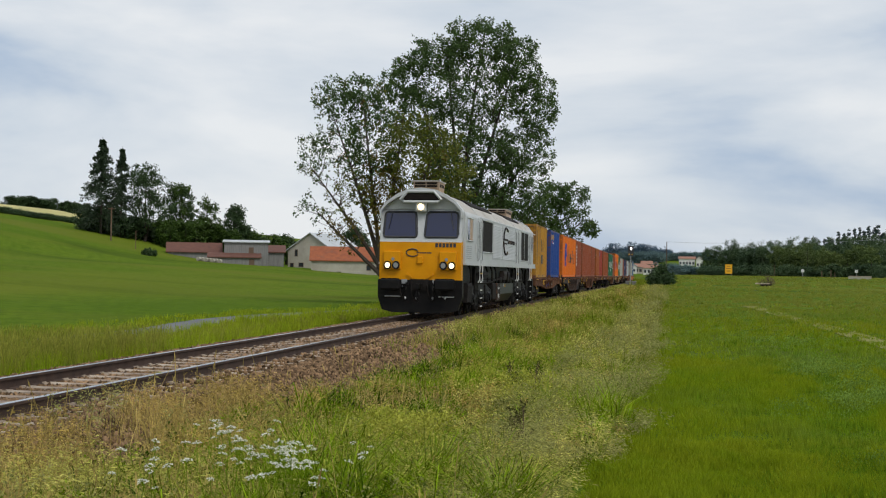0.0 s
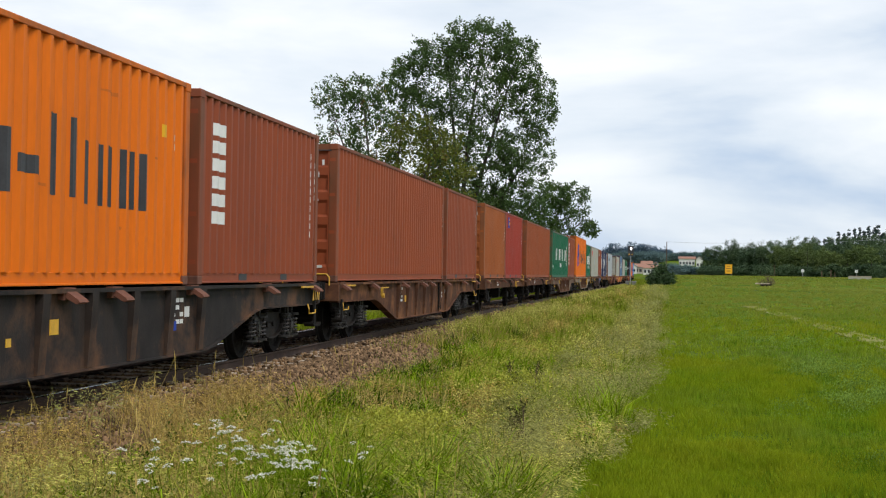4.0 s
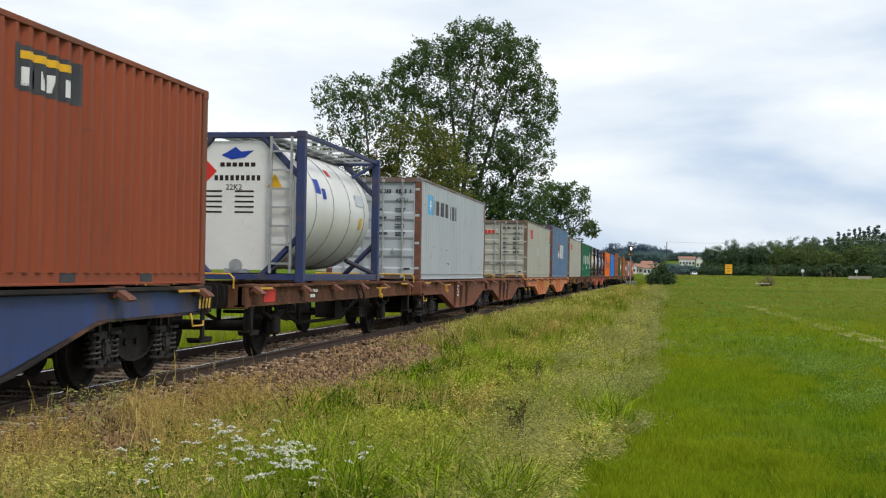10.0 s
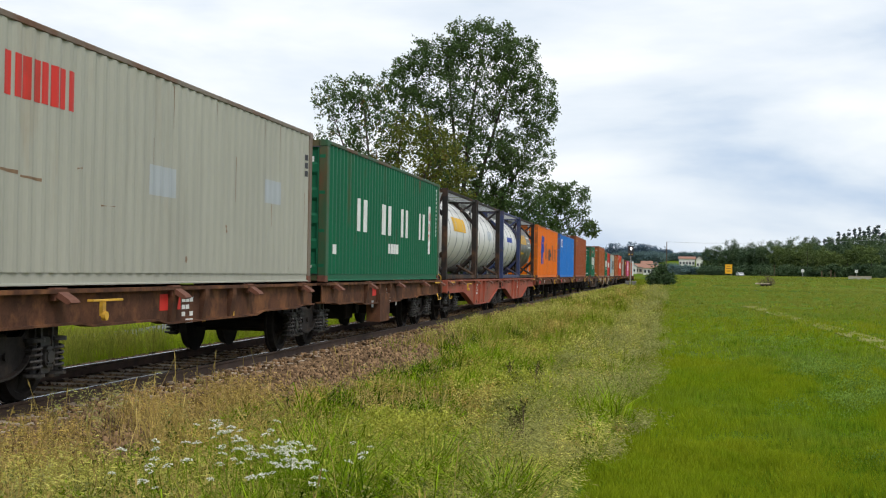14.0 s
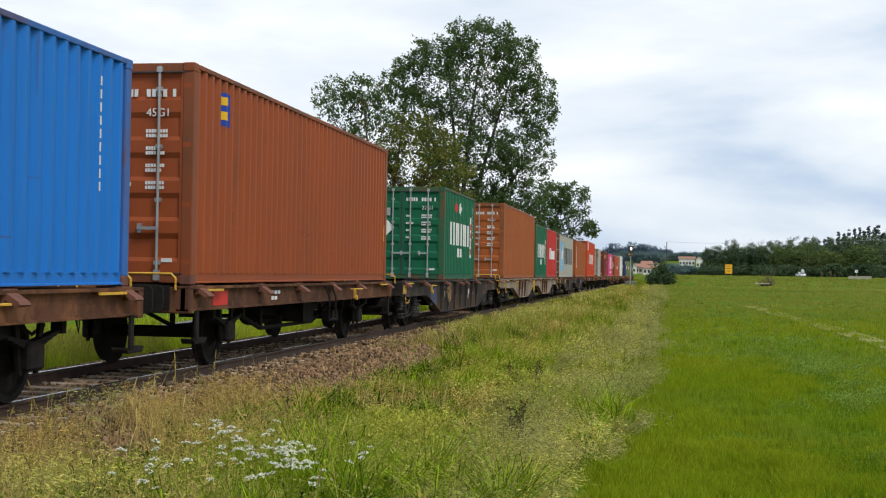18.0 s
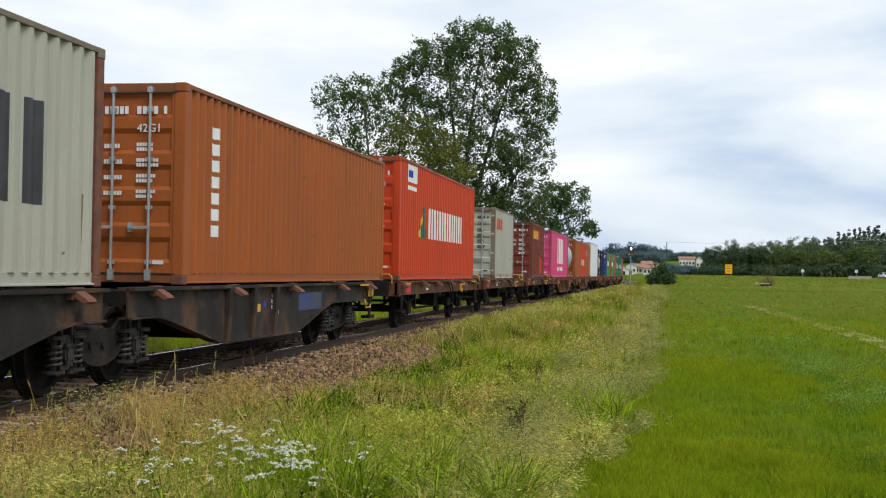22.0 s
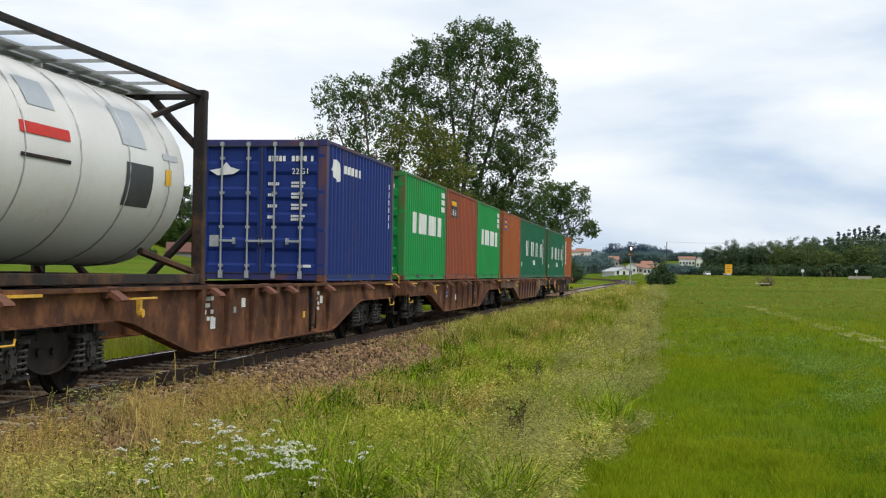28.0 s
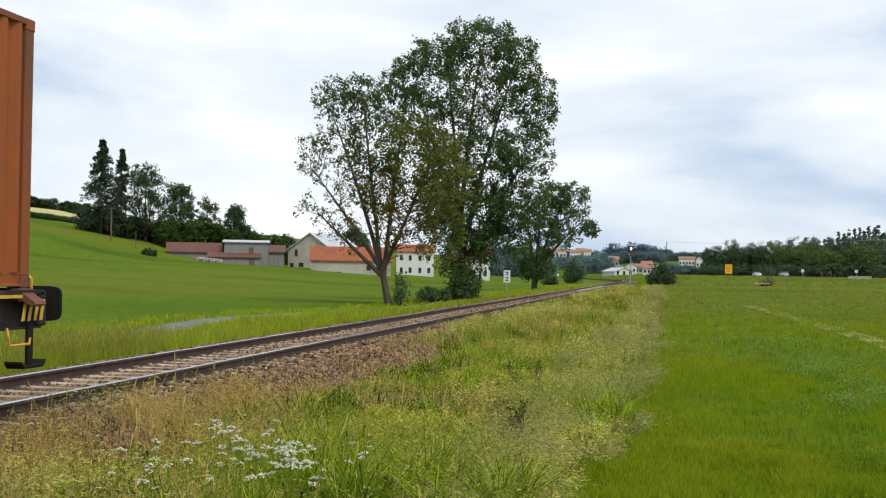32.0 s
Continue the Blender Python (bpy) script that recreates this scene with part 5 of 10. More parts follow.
def locomotive(u):
    """u: the front of the locomotive along the train; local y 0 is the front, 20.5 the back of the body."""
    w = tagged(new("diesel_locomotive"), "grey-white and yellow six-axle diesel freight locomotive with lit headlamps", "locomotive")
    LEN = 21.9
    # body shell
    def shell(name, y0, y1, mat, ring_pts, label=""):
        bm = bmesh.new()
        bm_prism(bm, ring_pts, "y", y0, y1)
        return part(name, bm, mat, w, label)
    side_only = [(1.32, 1.62), (1.32, 3.12), (1.27, 3.24), (-1.27, 3.24), (-1.32, 3.12), (-1.32, 1.62)]
    shell("body", 0.36, LEN - 0.36, M_LOCO, side_only)
    roof = [(1.27, 3.24), (1.08, 3.46), (0.78, 3.66), (0.45, 3.80), (0.0, 3.86), (-0.45, 3.80), (-0.78, 3.66), (-1.08, 3.46), (-1.27, 3.24)]
    shell("roof", 0.36, LEN - 0.36, M_LOCO_ROOF, roof)
    for y in (3.2, 9.3, 14.1, 19.2):
        bm = bmesh.new()
        bm_prism(bm, [(x * 1.012, 3.24 + (z - 3.24) * 1.03) for x, z in roof], "y", y - 0.05, y + 0.05)
        part("roof_seam", bm, M_LOCO, w)
    # cab fronts: yellow apron, raked windscreen band, brow
    for sy in (1, -1):
        fl = Matrix.Diagonal((0.955, 1, 1.012, 1)) if sy > 0 else Matrix.Translation((0, LEN, 0)) @ Matrix.Diagonal((0.955, -1, 1.012, 1))
        bm = bmesh.new()
        bm_prism(bm, [(0.02, 1.12), (0.0, 1.6), (0.0, 2.27), (0.36, 2.27), (0.36, 1.12)], "x", -1.315, 1.315)
        apron = part("cab_apron", bm, M_LOCO_YELLOW, w, "yellow painted cab front", at=fl)
        bm = bmesh.new()
        bm_prism(bm, [(0.0, 2.275), (0.21, 3.22), (0.36, 3.22), (0.36, 2.275)], "x", -1.315, 1.315)
        part("windscreen_panel", bm, M_LOCO, w, at=fl)
        bm = bmesh.new()
        bm_prism(bm, [(x * 0.99, z) for x, z in roof], "y", 0.20, 0.36)
        part("brow", bm, M_LOCO, w, at=fl)
        arch = [(1.325, 2.98), (1.335, 3.16)] + [(x * 1.03, 3.24 + (z - 3.24) * 1.04) for x, z in roof] + [(-1.335, 3.16), (-1.325, 2.98)]
        inner = [(x * 0.965, 2.98 + (z - 2.98) * 0.86) for x, z in arch]
        bm = bmesh.new()
        for y0, y1 in ((-0.02, 0.36),):
            for p, q, r, t in zip(arch[:-1], arch[1:], inner[:-1], inner[1:]):
                bm_prism(bm, [p, q, t, r], "y", y0, y1)
        part("visor", bm, M_LOCO, w, "grey arched visor over the windscreens", at=fl)
        box("white_line", (-1.317, 1.317, -0.006, 0.0, 2.25, 2.285), M_WHITE, w, at=fl)
        for sx in (-1, 1):
            def screen():
                bm = bmesh.new()
                a = [(0.19, 2.40), (1.12, 2.40), (1.175, 2.42), (1.20, 2.48), (1.18, 3.06), (1.15, 3.13), (1.08, 3.165), (0.27, 3.165), (0.20, 3.135), (0.17, 3.07), (0.13, 2.47), (0.15, 2.42)]
                v = [bm.verts.new((x, 0.0 + (z - 2.275) * 0.226 - 0.012, z)) for x, z in a]
                v2 = [bm.verts.new((x, 0.0 + (z - 2.275) * 0.226 + 0.05, z)) for x, z in a]
                bm.faces.new(v)
                for i in range(len(a)):
                    bm.faces.new((v[i], v[i - 1], v2[i - 1], v2[i]))
                return mesh_of("windscreen", bm, M_GLASS)
            g = part("windscreen", once("screen", screen), None, w, at=fl @ Matrix.Diagonal((sx, 1, 1, 1)))
            bm = bmesh.new()
            a = [(0.19, 2.40), (1.12, 2.40), (1.175, 2.42), (1.20, 2.48), (1.18, 3.06), (1.15, 3.13), (1.08, 3.165), (0.27, 3.165), (0.20, 3.135), (0.17, 3.07), (0.13, 2.47), (0.15, 2.42)]
            bm_tube(bm, [(x, (z - 2.275) * 0.226 - 0.012, z) for x, z in a], 0.036, 6, True)
            part("rubber_seal", bm, M_BLACK, g)
            bm = bmesh.new()
            bm_tube(bm, [(0.95, 0.14, 3.14), (0.98, 0.10, 2.95), (1.05, 0.05, 2.65)], 0.012, 5)
            part("wiper", bm, M_BLACK, g)
            # lamp cluster
            bm = bmesh.new()
            bm_box(bm, 0.62, 1.17, -0.09, 0.02, 1.42, 1.97, 0.02)
            cl = part("lamp_mount", bm, M_LOCO_YELLOW, w, at=fl @ Matrix.Diagonal((sx, 1, 1, 1)))
            for x, lit in ((0.76, False), (1.03, True)):
                bm = bmesh.new()
                bm_cyl(bm, (x, -0.09, 1.55), (x, -0.13, 1.55), 0.125, 20)
                part("lamp_bezel", bm, M_STEEL_DARK, cl)
                bm = bmesh.new()
                bm_cyl(bm, (x, -0.13, 1.55), (x, -0.145, 1.55), 0.08, 20)
                part("headlamp" if lit else "marker_lamp", bm, M_LAMP if lit and sy > 0 else M_LENS, cl, "glowing warm headlamp" if lit and sy > 0 else "")
            bm = bmesh.new()
            bm_cyl(bm, (0.86, -0.09, 1.73), (0.86, -0.12, 1.73), 0.05, 12)
            part("small_lamp", bm, M_LENS, cl)
        box("brow_grille", (-0.56, 0.56, -0.06, 0.2, 3.50, 3.70), M_GRILLE, w, at=fl, bevel=0.03)
        bm = bmesh.new()
        bm_tube(bm, [(-0.66, -0.05, 3.52), (-0.54, -0.05, 3.45), (0.54, -0.05, 3.45), (0.66, -0.05, 3.52), (0.42, -0.05, 3.76), (-0.42, -0.05, 3.76)], 0.05, 6, True)
        part("brow_rim", bm, M_LOCO, w, at=fl)
        box("top_lamp_box", (-0.18, 0.18, -0.04, 0.3, 3.16, 3.42), M_LOCO, w, at=fl, bevel=0.03)
        bm = bmesh.new()
        bm_cyl(bm, (0, -0.04, 3.30), (0, -0.07, 3.30), 0.10, 20)
        part("top_headlamp", bm, M_LAMP if sy > 0 else M_LENS, w, at=fl)
        bm = bmesh.new()
        ring_pts = [(0.0 + 0.20 * math.cos(a), -0.008, 1.93 + 0.11 * math.sin(a)) for a in (radians(30 + 15 * i) for i in range(21))]
        bm_tube(bm, [(x - 0.25, y, z) for x, y, z in ring_pts], 0.02, 5)
        part("emblem", bm, M_BLACK, w, at=fl)
        bm = bmesh.new()
        for i in range(9):
            bm_box(bm, -0.12 + i * 0.055, -0.08 + i * 0.055, -0.006, 0.0, 1.91, 1.95)
        tagged(part("small_letter_block", bm, M_BLACK, w, at=fl), kind="stuff")
        for i in range(6):
            box("number_bar", (0.48 + i * 0.115, 0.565 + i * 0.115, -0.006, 0.0, 2.10, 2.22), M_BLACK, w, at=fl)
        box("tail_bracket", (-0.09, 0.09, -0.07, 0.0, 1.60, 1.82), M_LOCO_YELLOW, w, at=fl, bevel=0.02)
        for sx in (1, -1):
            bm = bmesh.new()
            bm_prism(bm, [(sx * 0.45, 1.28), (sx * 0.25, 1.16), (sx * 0.20, 1.20), (sx * 0.40, 1.32)], "y", -0.03, 0.0)
            part("apron_bracket", bm, M_LOCO_YELLOW, w, at=fl)
        # buffer beam, buffers, snow plough
        bm = bmesh.new()
        bm_prism(bm, [(-1.36, 1.12), (1.36, 1.12), (1.36, 0.62), (1.22, 0.22), (0.9, 0.14), (-0.9, 0.14), (-1.22, 0.22), (-1.36, 0.62)], "y", 0.0, 0.30)
        part("buffer_beam", bm, M_PLOUGH, w, "sooty black buffer beam and plough", at=fl)
        for sx in (-1, 1):
            bm = bmesh.new()
            bm_box(bm, sx * 0.87 - 0.16, sx * 0.87 + 0.16, -0.36, 0.0, 0.84, 1.14, 0.03)
            bm_box(bm, sx * 0.87 - 0.34, sx * 0.87 + 0.34, -0.50, -0.40, 0.80, 1.16, 0.06)
            part("buffer", bm, M_PLOUGH, w, at=fl)
            bm = bmesh.new()
            bm_tube(bm, [(sx * 0.40, -0.03, 1.0), (sx * 0.44, -0.12, 0.8), (sx * 0.52, -0.06, 0.58)], 0.03, 6)
            bm_cyl(bm, (sx * 0.40, -0.02, 1.0), (sx * 0.40, -0.10, 1.0), 0.05, 8)
            part("air_hose", bm, M_PLOUGH, w, at=fl)
            for q in (0.0, 0.12):
                rod("hose_tap", (sx * (0.42 + q), -0.02, 0.92), (sx * (0.42 + q), -0.07, 0.92), 0.03, M_GALV, w)
            bm = bmesh.new()
            bm_box(bm, sx * 0.5 - 0.09, sx * 0.5 + 0.09, -0.02, 0.0, 1.0, 1.13)
            part("data_plate", bm, M_GALV, w, at=fl)
            bm = bmesh.new()
            bm_tube(bm, [(sx * 0.62, -0.02, 0.62), (sx * 0.62, -0.12, 0.62), (sx * 1.1, -0.12, 0.62), (sx * 1.1, -0.02, 0.62)], 0.018, 5)
            part("foot_step", bm, M_GALV, w, at=fl)
        for x in (-0.62, -0.26, 0.26, 0.66):
            bm = bmesh.new()
            bm_tube(bm, [(x, -0.02, 0.98), (x, -0.10, 0.92), (x + 0.03, -0.13, 0.70), (x + 0.10, -0.10, 0.52), (x + 0.16, -0.04, 0.56)], 0.022, 6)
            part("brake_hose", bm, M_STEEL_DARK, w, at=fl)
            bm = bmesh.new()
            bm_cyl(bm, (x + 0.16, -0.06, 0.54), (x + 0.16, -0.02, 0.60), 0.03, 8)
            part("hose_head", bm, M_GALV, w, at=fl)
        bm = bmesh.new()
        bm_prism(bm, [(-0.30, 1.14), (0.30, 1.14), (0.26, 0.80), (-0.26, 0.80)], "y", -0.05, 0.0)
        part("hook_plate", bm, M_STEEL_DARK, w, at=fl)
        bm = bmesh.new()
        bm_box(bm, -0.06, 0.06, -0.4, 0.0, 0.86, 1.0)
        bm_tube(bm, [(0.0, -0.3, 0.9), (0.05, -0.36, 0.68), (0.0, -0.3, 0.45), (-0.05, -0.36, 0.68)], 0.025, 5, True)
        part("coupling", bm, M_PLOUGH, w, at=fl)
    # roof fittings
    for y0, y1, name in ((0.85, 1.75, "roof_unit"), (18.5, 20.4, "exhaust_housing")):
        bm = bmesh.new()
        bm_prism(bm, [(y0 + 0.06, 3.78), (y0, 3.96), (y0 - 0.04, 4.17), (y1 + 0.22, 4.17), (y1, 3.92), (y1, 3.78)], "x", -0.40, 0.40)
        u2 = part(name, bm, M_TAN_UNIT, w)
        box("lid", (-0.43, 0.43, y0 - 0.07, y1 + 0.25, 4.17, 4.20), M_LOCO_ROOF, u2)
        for x0 in (-0.35, 0.02):
            for z0 in (4.00, 4.09):
                box("slot", (x0, x0 + 0.33, y0 - 0.06, y0 + 0.1, z0, z0 + 0.055), M_GRILLE, u2)
        for i in range(int((y1 - y0) / 0.45)):
            box("side_slot", (0.395, 0.404, y0 + 0.1 + i * 0.45, y0 + 0.45 + i * 0.45, 4.0, 4.1), M_GRILLE, u2)
    bm = bmesh.new()
    bm_prism(bm, [(0.95, 3.48), (1.0, 3.56), (0.7, 3.76), (0.3, 3.88), (0.3, 3.80), (0.6, 3.68)], "y", 3.6, 9.0)
    part("roof_walkway", bm, M_GRILLE, w)
    bm = bmesh.new()
    bm_prism(bm, [(0.95, 3.48), (1.0, 3.56), (0.7, 3.76), (0.3, 3.88), (0.3, 3.80), (0.6, 3.68)], "y", 14.0, 18.2)
    part("roof_grille", bm, M_GRILLE, w)
    # sides
    for sx in (1, -1):
        fl = Matrix.Diagonal((sx, 1.035, 1, 1))

        def sbox(name, y0, y1, z0, z1, mat, proud=0.008, label=""):
            """A panel on the body side."""
            return box(name, (1.31, 1.32 + proud, y0, y1, z0, z1), mat, w, label, at=fl)
        sbox("sill_band", 3.6, LEN - 0.36, 1.66, 1.80, M_LOCO, 0.03)
        box("sill_lip", (1.25, 1.365, 0.36, LEN - 0.36, 1.60, 1.66), M_LOCO, w, at=fl)
        sbox("roof_edge_strip", 3.6, LEN - 0.36, 3.16, 3.20, M_LOCO, 0.012)
        for y0, y1, z0 in ((3.83, 6.5, 2.06), (15.55, 18.45, 1.90)):
            g = sbox("radiator_grille", y0, y1, z0, 3.13, M_GRILLE, 0.006)
            bm = bmesh.new()
            bm_tube(bm, [(1.33, y0, z0), (1.33, y1, z0), (1.33, y1, 3.13), (1.33, y0, 3.13)], 0.025, 4, True)
            if y0 > 9:
                bm_box(bm, 1.325, 1.335, 16.9, 16.94, 1.9, 3.13)
            part("grille_frame", bm, M_LOCO, g)
        for y0, y1, z0, z1 in ((6.56, 9.2, 1.86, 3.12), (9.28, 13.45, 1.84, 3.12)):
            pn = sbox("louvre_panel", y0, y1, z0, z1, M_LOCO, 0.012)
            bm = bmesh.new()
            n = 22
            for i in range(n):
                z = z0 + 0.04 + i * (z1 - z0 - 0.08) / n
                bm_prism(bm, [(1.332, z), (1.350, z + 0.005), (1.332, z + 0.048)], "y", y0 + 0.04, y1 - 0.04)
            part("louvres", bm, M_LOCO, pn)
        # emblem ring and lettering bars on the louvres
        bm = bmesh.new()
        bm_tube(bm, [(1.352, 10.25 + 0.80 * math.cos(a), 2.58 + 0.50 * math.sin(a)) for a in (radians(50 + 11 * i) for i in range(24))], 0.040, 5)
        bm_box(bm, 1.350, 1.356, 9.45, 10.75, 2.60, 2.68)
        bm_box(bm, 1.350, 1.356, 9.6, 10.6, 2.46, 2.52)
        part("emblem", bm, M_FRAME_DARK, w, at=fl)
        bm = bmesh.new()
        for i in range(14):
            bm_box(bm, 1.350, 1.355, 10.75 + i * 0.17, 10.87 + i * 0.17, 2.50, 2.64)
        tagged(part("lettering_block", bm, M_FRAME_DARK, w, at=fl), kind="stuff")
        for y0, y1 in ((2.95, 3.65), (13.55, 14.3), (18.6, 19.2)):
            d = sbox("door", y0, y1, 1.84, 3.14, M_LOCO, 0.014)
            box("door_gap", (1.334, 1.337, y1 - 0.30, y1 - 0.27, 1.9, 3.1), M_GRILLE, d, at=fl)
            for y in (y0 - 0.05, y1 + 0.05):
                bm = bmesh.new()
                bm_tube(bm, [(1.33, y, 1.75), (1.38, y, 1.80), (1.38, y, 3.0), (1.33, y, 3.05)], 0.018, 5)
                part("handrail", bm, M_GALV, d)
            for z in (2.05, 2.5):
                box("catch", (1.334, 1.345, y0 + 0.14, y0 + 0.24, z, z + 0.11), M_GRILLE, d)
        for y0, y1 in ((0.62, 1.78), (19.45, 20.5)):
            g = sbox("side_window", y0, y1, 2.36, 3.06, M_GLASS, 0.004)
            bm = bmesh.new()
            bm_tube(bm, [(1.325, y0, 2.36), (1.325, y1, 2.36), (1.325, y1, 3.06), (1.325, y0, 3.06)], 0.03, 4, True)
            bm_box(bm, 1.322, 1.332, (y0 + y1) / 2 - 0.02, (y0 + y1) / 2 + 0.02, 2.36, 3.06)
            part("window_frame", bm, M_LOCO, g)
            if y0 < 9:
                box("sun_blind", (1.325, 1.334, (y0 + y1) / 2 + 0.03, y1 - 0.06, 2.34, 3.04), M_TAN_UNIT, g)
        bm = bmesh.new()
        for i in range(7):
            for k in range(2):
                bm_box(bm, 1.32, 1.324, 0.6 + k * 0.6, 1.1 + k * 0.55, 1.80 + i * 0.062, 1.825 + i * 0.062)
        tagged(part("data_block", bm, M_GALV, w, at=fl), kind="stuff")
        # steps
        for y0 in (3.0, 13.55, 18.6):
            for y in (y0, y0 + 0.62):
                bm = bmesh.new()
                bm_tube(bm, [(1.33, y, 1.66), (1.40, y, 1.58), (1.40, y, 1.12), (1.34, y, 1.06)], 0.024, 5)
                st = part("step_rail", bm, M_WHITE, w, at=fl)
            for z in (1.34, 1.06, 0.80, 0.54, 0.28):
                box("tread", (1.24, 1.40, y0 + 0.08, y0 + 0.54, z, z + 0.02), M_STEEL_DARK, st)
                box("tread_edge", (1.40, 1.412, y0 + 0.08, y0 + 0.54, z - 0.01, z + 0.025), M_YELLOW if z > 1.2 else M_WHITE, st)
            box("step_side", (1.2, 1.25, y0, y0 + 0.62, 0.2, 1.55), M_STEEL_DARK, st)
        bm = bmesh.new()
        bm_box(bm, 1.0, 1.28, 7.2, 8.0, 0.42, 1.0, 0.03)
        part("filter_box", bm, M_STEEL_DARK, w, at=fl)
        box("battery_box", (1.0, 1.31, 8.1, 8.9, 0.38, 1.0), M_FRAME_DARK, w, at=fl, bevel=0.02)
        bm = bmesh.new()
        bm_box(bm, 1.311, 1.316, 8.3, 8.45, 0.78, 0.86)
        bm_box(bm, 1.311, 1.316, 8.55, 8.7, 0.78, 0.86)
        bm_box(bm, 1.311, 1.316, 8.4, 8.55, 0.48, 0.62)
        tagged(part("small_label_set", bm, M_WHITE, w, at=fl), kind="stuff")
        bm = bmesh.new()
        bm_prism(bm, [(10.3, 0.85), (10.42, 0.85), (10.36, 0.97)], "x", 1.312, 1.318)
        part("warning_label", bm, M_LOGO_YELLOW, w, at=fl)
        bm = bmesh.new()
        bm_cyl(bm, (1.29, 10.0, 0.92), (1.318, 10.0, 0.92), 0.08, 16)
        part("filler_cap", bm, M_GALV, w, at=fl)
        bm = bmesh.new()
        bm_tube(bm, [(1.2, 3.6, 1.02), (1.22, 6.8, 1.04), (1.22, 9.0, 1.14), (1.22, 13.0, 1.14), (1.2, 17.4, 1.02)], 0.04, 6)
        bm_tube(bm, [(1.12, 3.6, 1.16), (1.12, 17.4, 1.16)], 0.05, 6)
        for y in (9.4, 10.4, 11.6, 12.5):
            bm_box(bm, 1.0, 1.26, y, y + 0.55, 1.0, 1.22, 0.04)
        part("pipework", bm, M_STEEL_DARK, w, at=fl)
    bm = bmesh.new()
    bm_prism(bm, [(-1.30, 0.98), (1.30, 0.98), (1.31, 0.6), (1.1, 0.30), (-1.1, 0.30), (-1.31, 0.6)], "y", 9.3, 13.5)
    part("fuel_tank", bm, M_TANKGREEN, w)
    box("frame", (-1.15, 1.15, 0.36, LEN - 0.36, 1.02, 1.62), M_PLOUGH, w)
    for sx in (1, -1):
        fl = Matrix.Diagonal((sx, 1.035, 1, 1))
        for y0, y1, z0, z1 in ((1.0, 1.9, 0.45, 1.05), (10.0, 10.9, 1.12, 1.45), (11.3, 11.8, 1.1, 1.42), (4.2, 5.6, 1.2, 1.4), (15.0, 16.4, 1.15, 1.4)):
            bm = bmesh.new()
            bm_prism(bm, [(1.16, z1), (1.30, z1), (1.33, z1 - 0.1), (1.30, z0), (1.16, z0)], "y", y0, y1)
            part("equipment_box", bm, M_FRAME_DARK if z0 > 1.1 and y0 > 9 and y0 < 12 else M_STEEL_DARK, w, at=fl)
        for y in (2.0, 5.9, 7.1, 8.2, 12.3, 14.6, 17.2, 19.9):
            bm = bmesh.new()
            bm_tube(bm, [(1.18, y, 1.6), (1.24, y, 1.45), (1.24, y + 0.12, 1.1), (1.16, y + 0.3, 0.95)], 0.03, 6)
            part("pipe", bm, M_STEEL_DARK, w, at=fl)
        box("warning_plate", (1.332, 1.336, 2.45, 2.62, 2.02, 2.3), M_WHITE, w, at=fl)
    # three-axle bogies
    for yc in (4.65, 16.7):
        bm = bmesh.new()
        for sx in (1, -1):
            pts = [(-2.7, 0.55), (-2.7, 0.78), (-2.2, 0.86), (-1.4, 1.0), (1.4, 1.0), (2.2, 0.86), (2.7, 0.78), (2.7, 0.55), (2.2, 0.42), (1.5, 0.66), (0.5, 0.66), (0, 0.44), (-0.5, 0.66), (-1.5, 0.66), (-2.2, 0.42)]
            bm_prism(bm, pts, "x", sx * 1.12 - 0.09, sx * 1.12 + 0.09)
        bm_box(bm, -1.1, 1.1, -0.4, 0.4, 0.6, 1.0)
        b = part("bogie", bm, M_PLOUGH, w, at=pose(0, yc, 0))
        for y in (-1.95, 0.0, 1.95):
            wheelset(b, y, 0.53)
            for sx in (1, -1):
                bm = bmesh.new()
                bm_box(bm, 1.0, 1.26, y - 0.2, y + 0.2, 0.34, 0.72, 0.04)
                bm_cyl(bm, (1.26, y, 0.53), (1.31, y, 0.53), 0.13, 12)
                for q in (-0.33, 0.33):
                    bm_cyl(bm, (1.14, y + q, 0.45), (1.14, y + q, 0.8), 0.09, 10)
                part("axlebox", bm, M_PLOUGH, b, at=Matrix.Diagonal((sx, 1, 1, 1)))
        for sx in (1, -1):
            bm = bmesh.new()
            bm_cyl(bm, (sx * 1.2, 0.9, 0.95), (sx * 1.2, 1.05, 0.55), 0.06, 8)
            bm_cyl(bm, (sx * 1.2, -0.9, 0.95), (sx * 1.2, -1.05, 0.55), 0.06, 8)
            part("damper", bm, M_STEEL_DARK, b)
            bm = bmesh.new()
            bm_tube(bm, [(sx * 1.2, -2.9, 0.9), (sx * 1.2, -2.95, 0.45), (sx * 1.1, -2.9, 0.16)], 0.035, 6)
            part("sand_pipe", bm, M_STEEL_DARK, b)
    MOVING.append((w, u, 0.0))
    return w


# ---------------------------------------------------------------- the train, from the engine to the last wagon
locomotive(39.2)

T60 = (-8.9, -6.3, -3.05, -0.6, 0.6, 3.05, 6.3, 8.9)
T80 = (-12.6, -10.2, -7.0, -4.0, -1.1, 1.1, 4.0, 7.0, 10.2, 12.6)
RUSTY = "rust-brown fish-belly bogie container flat wagon"
DARKY = "dark grey fish-belly bogie container flat wagon"


def sixty(u0, mat, label, **kw):
    """A sixty-foot wagon whose load begins at u0."""
    return bogie_wagon(u0 + 9.3, 9.3, mat, label, T60, **kw)


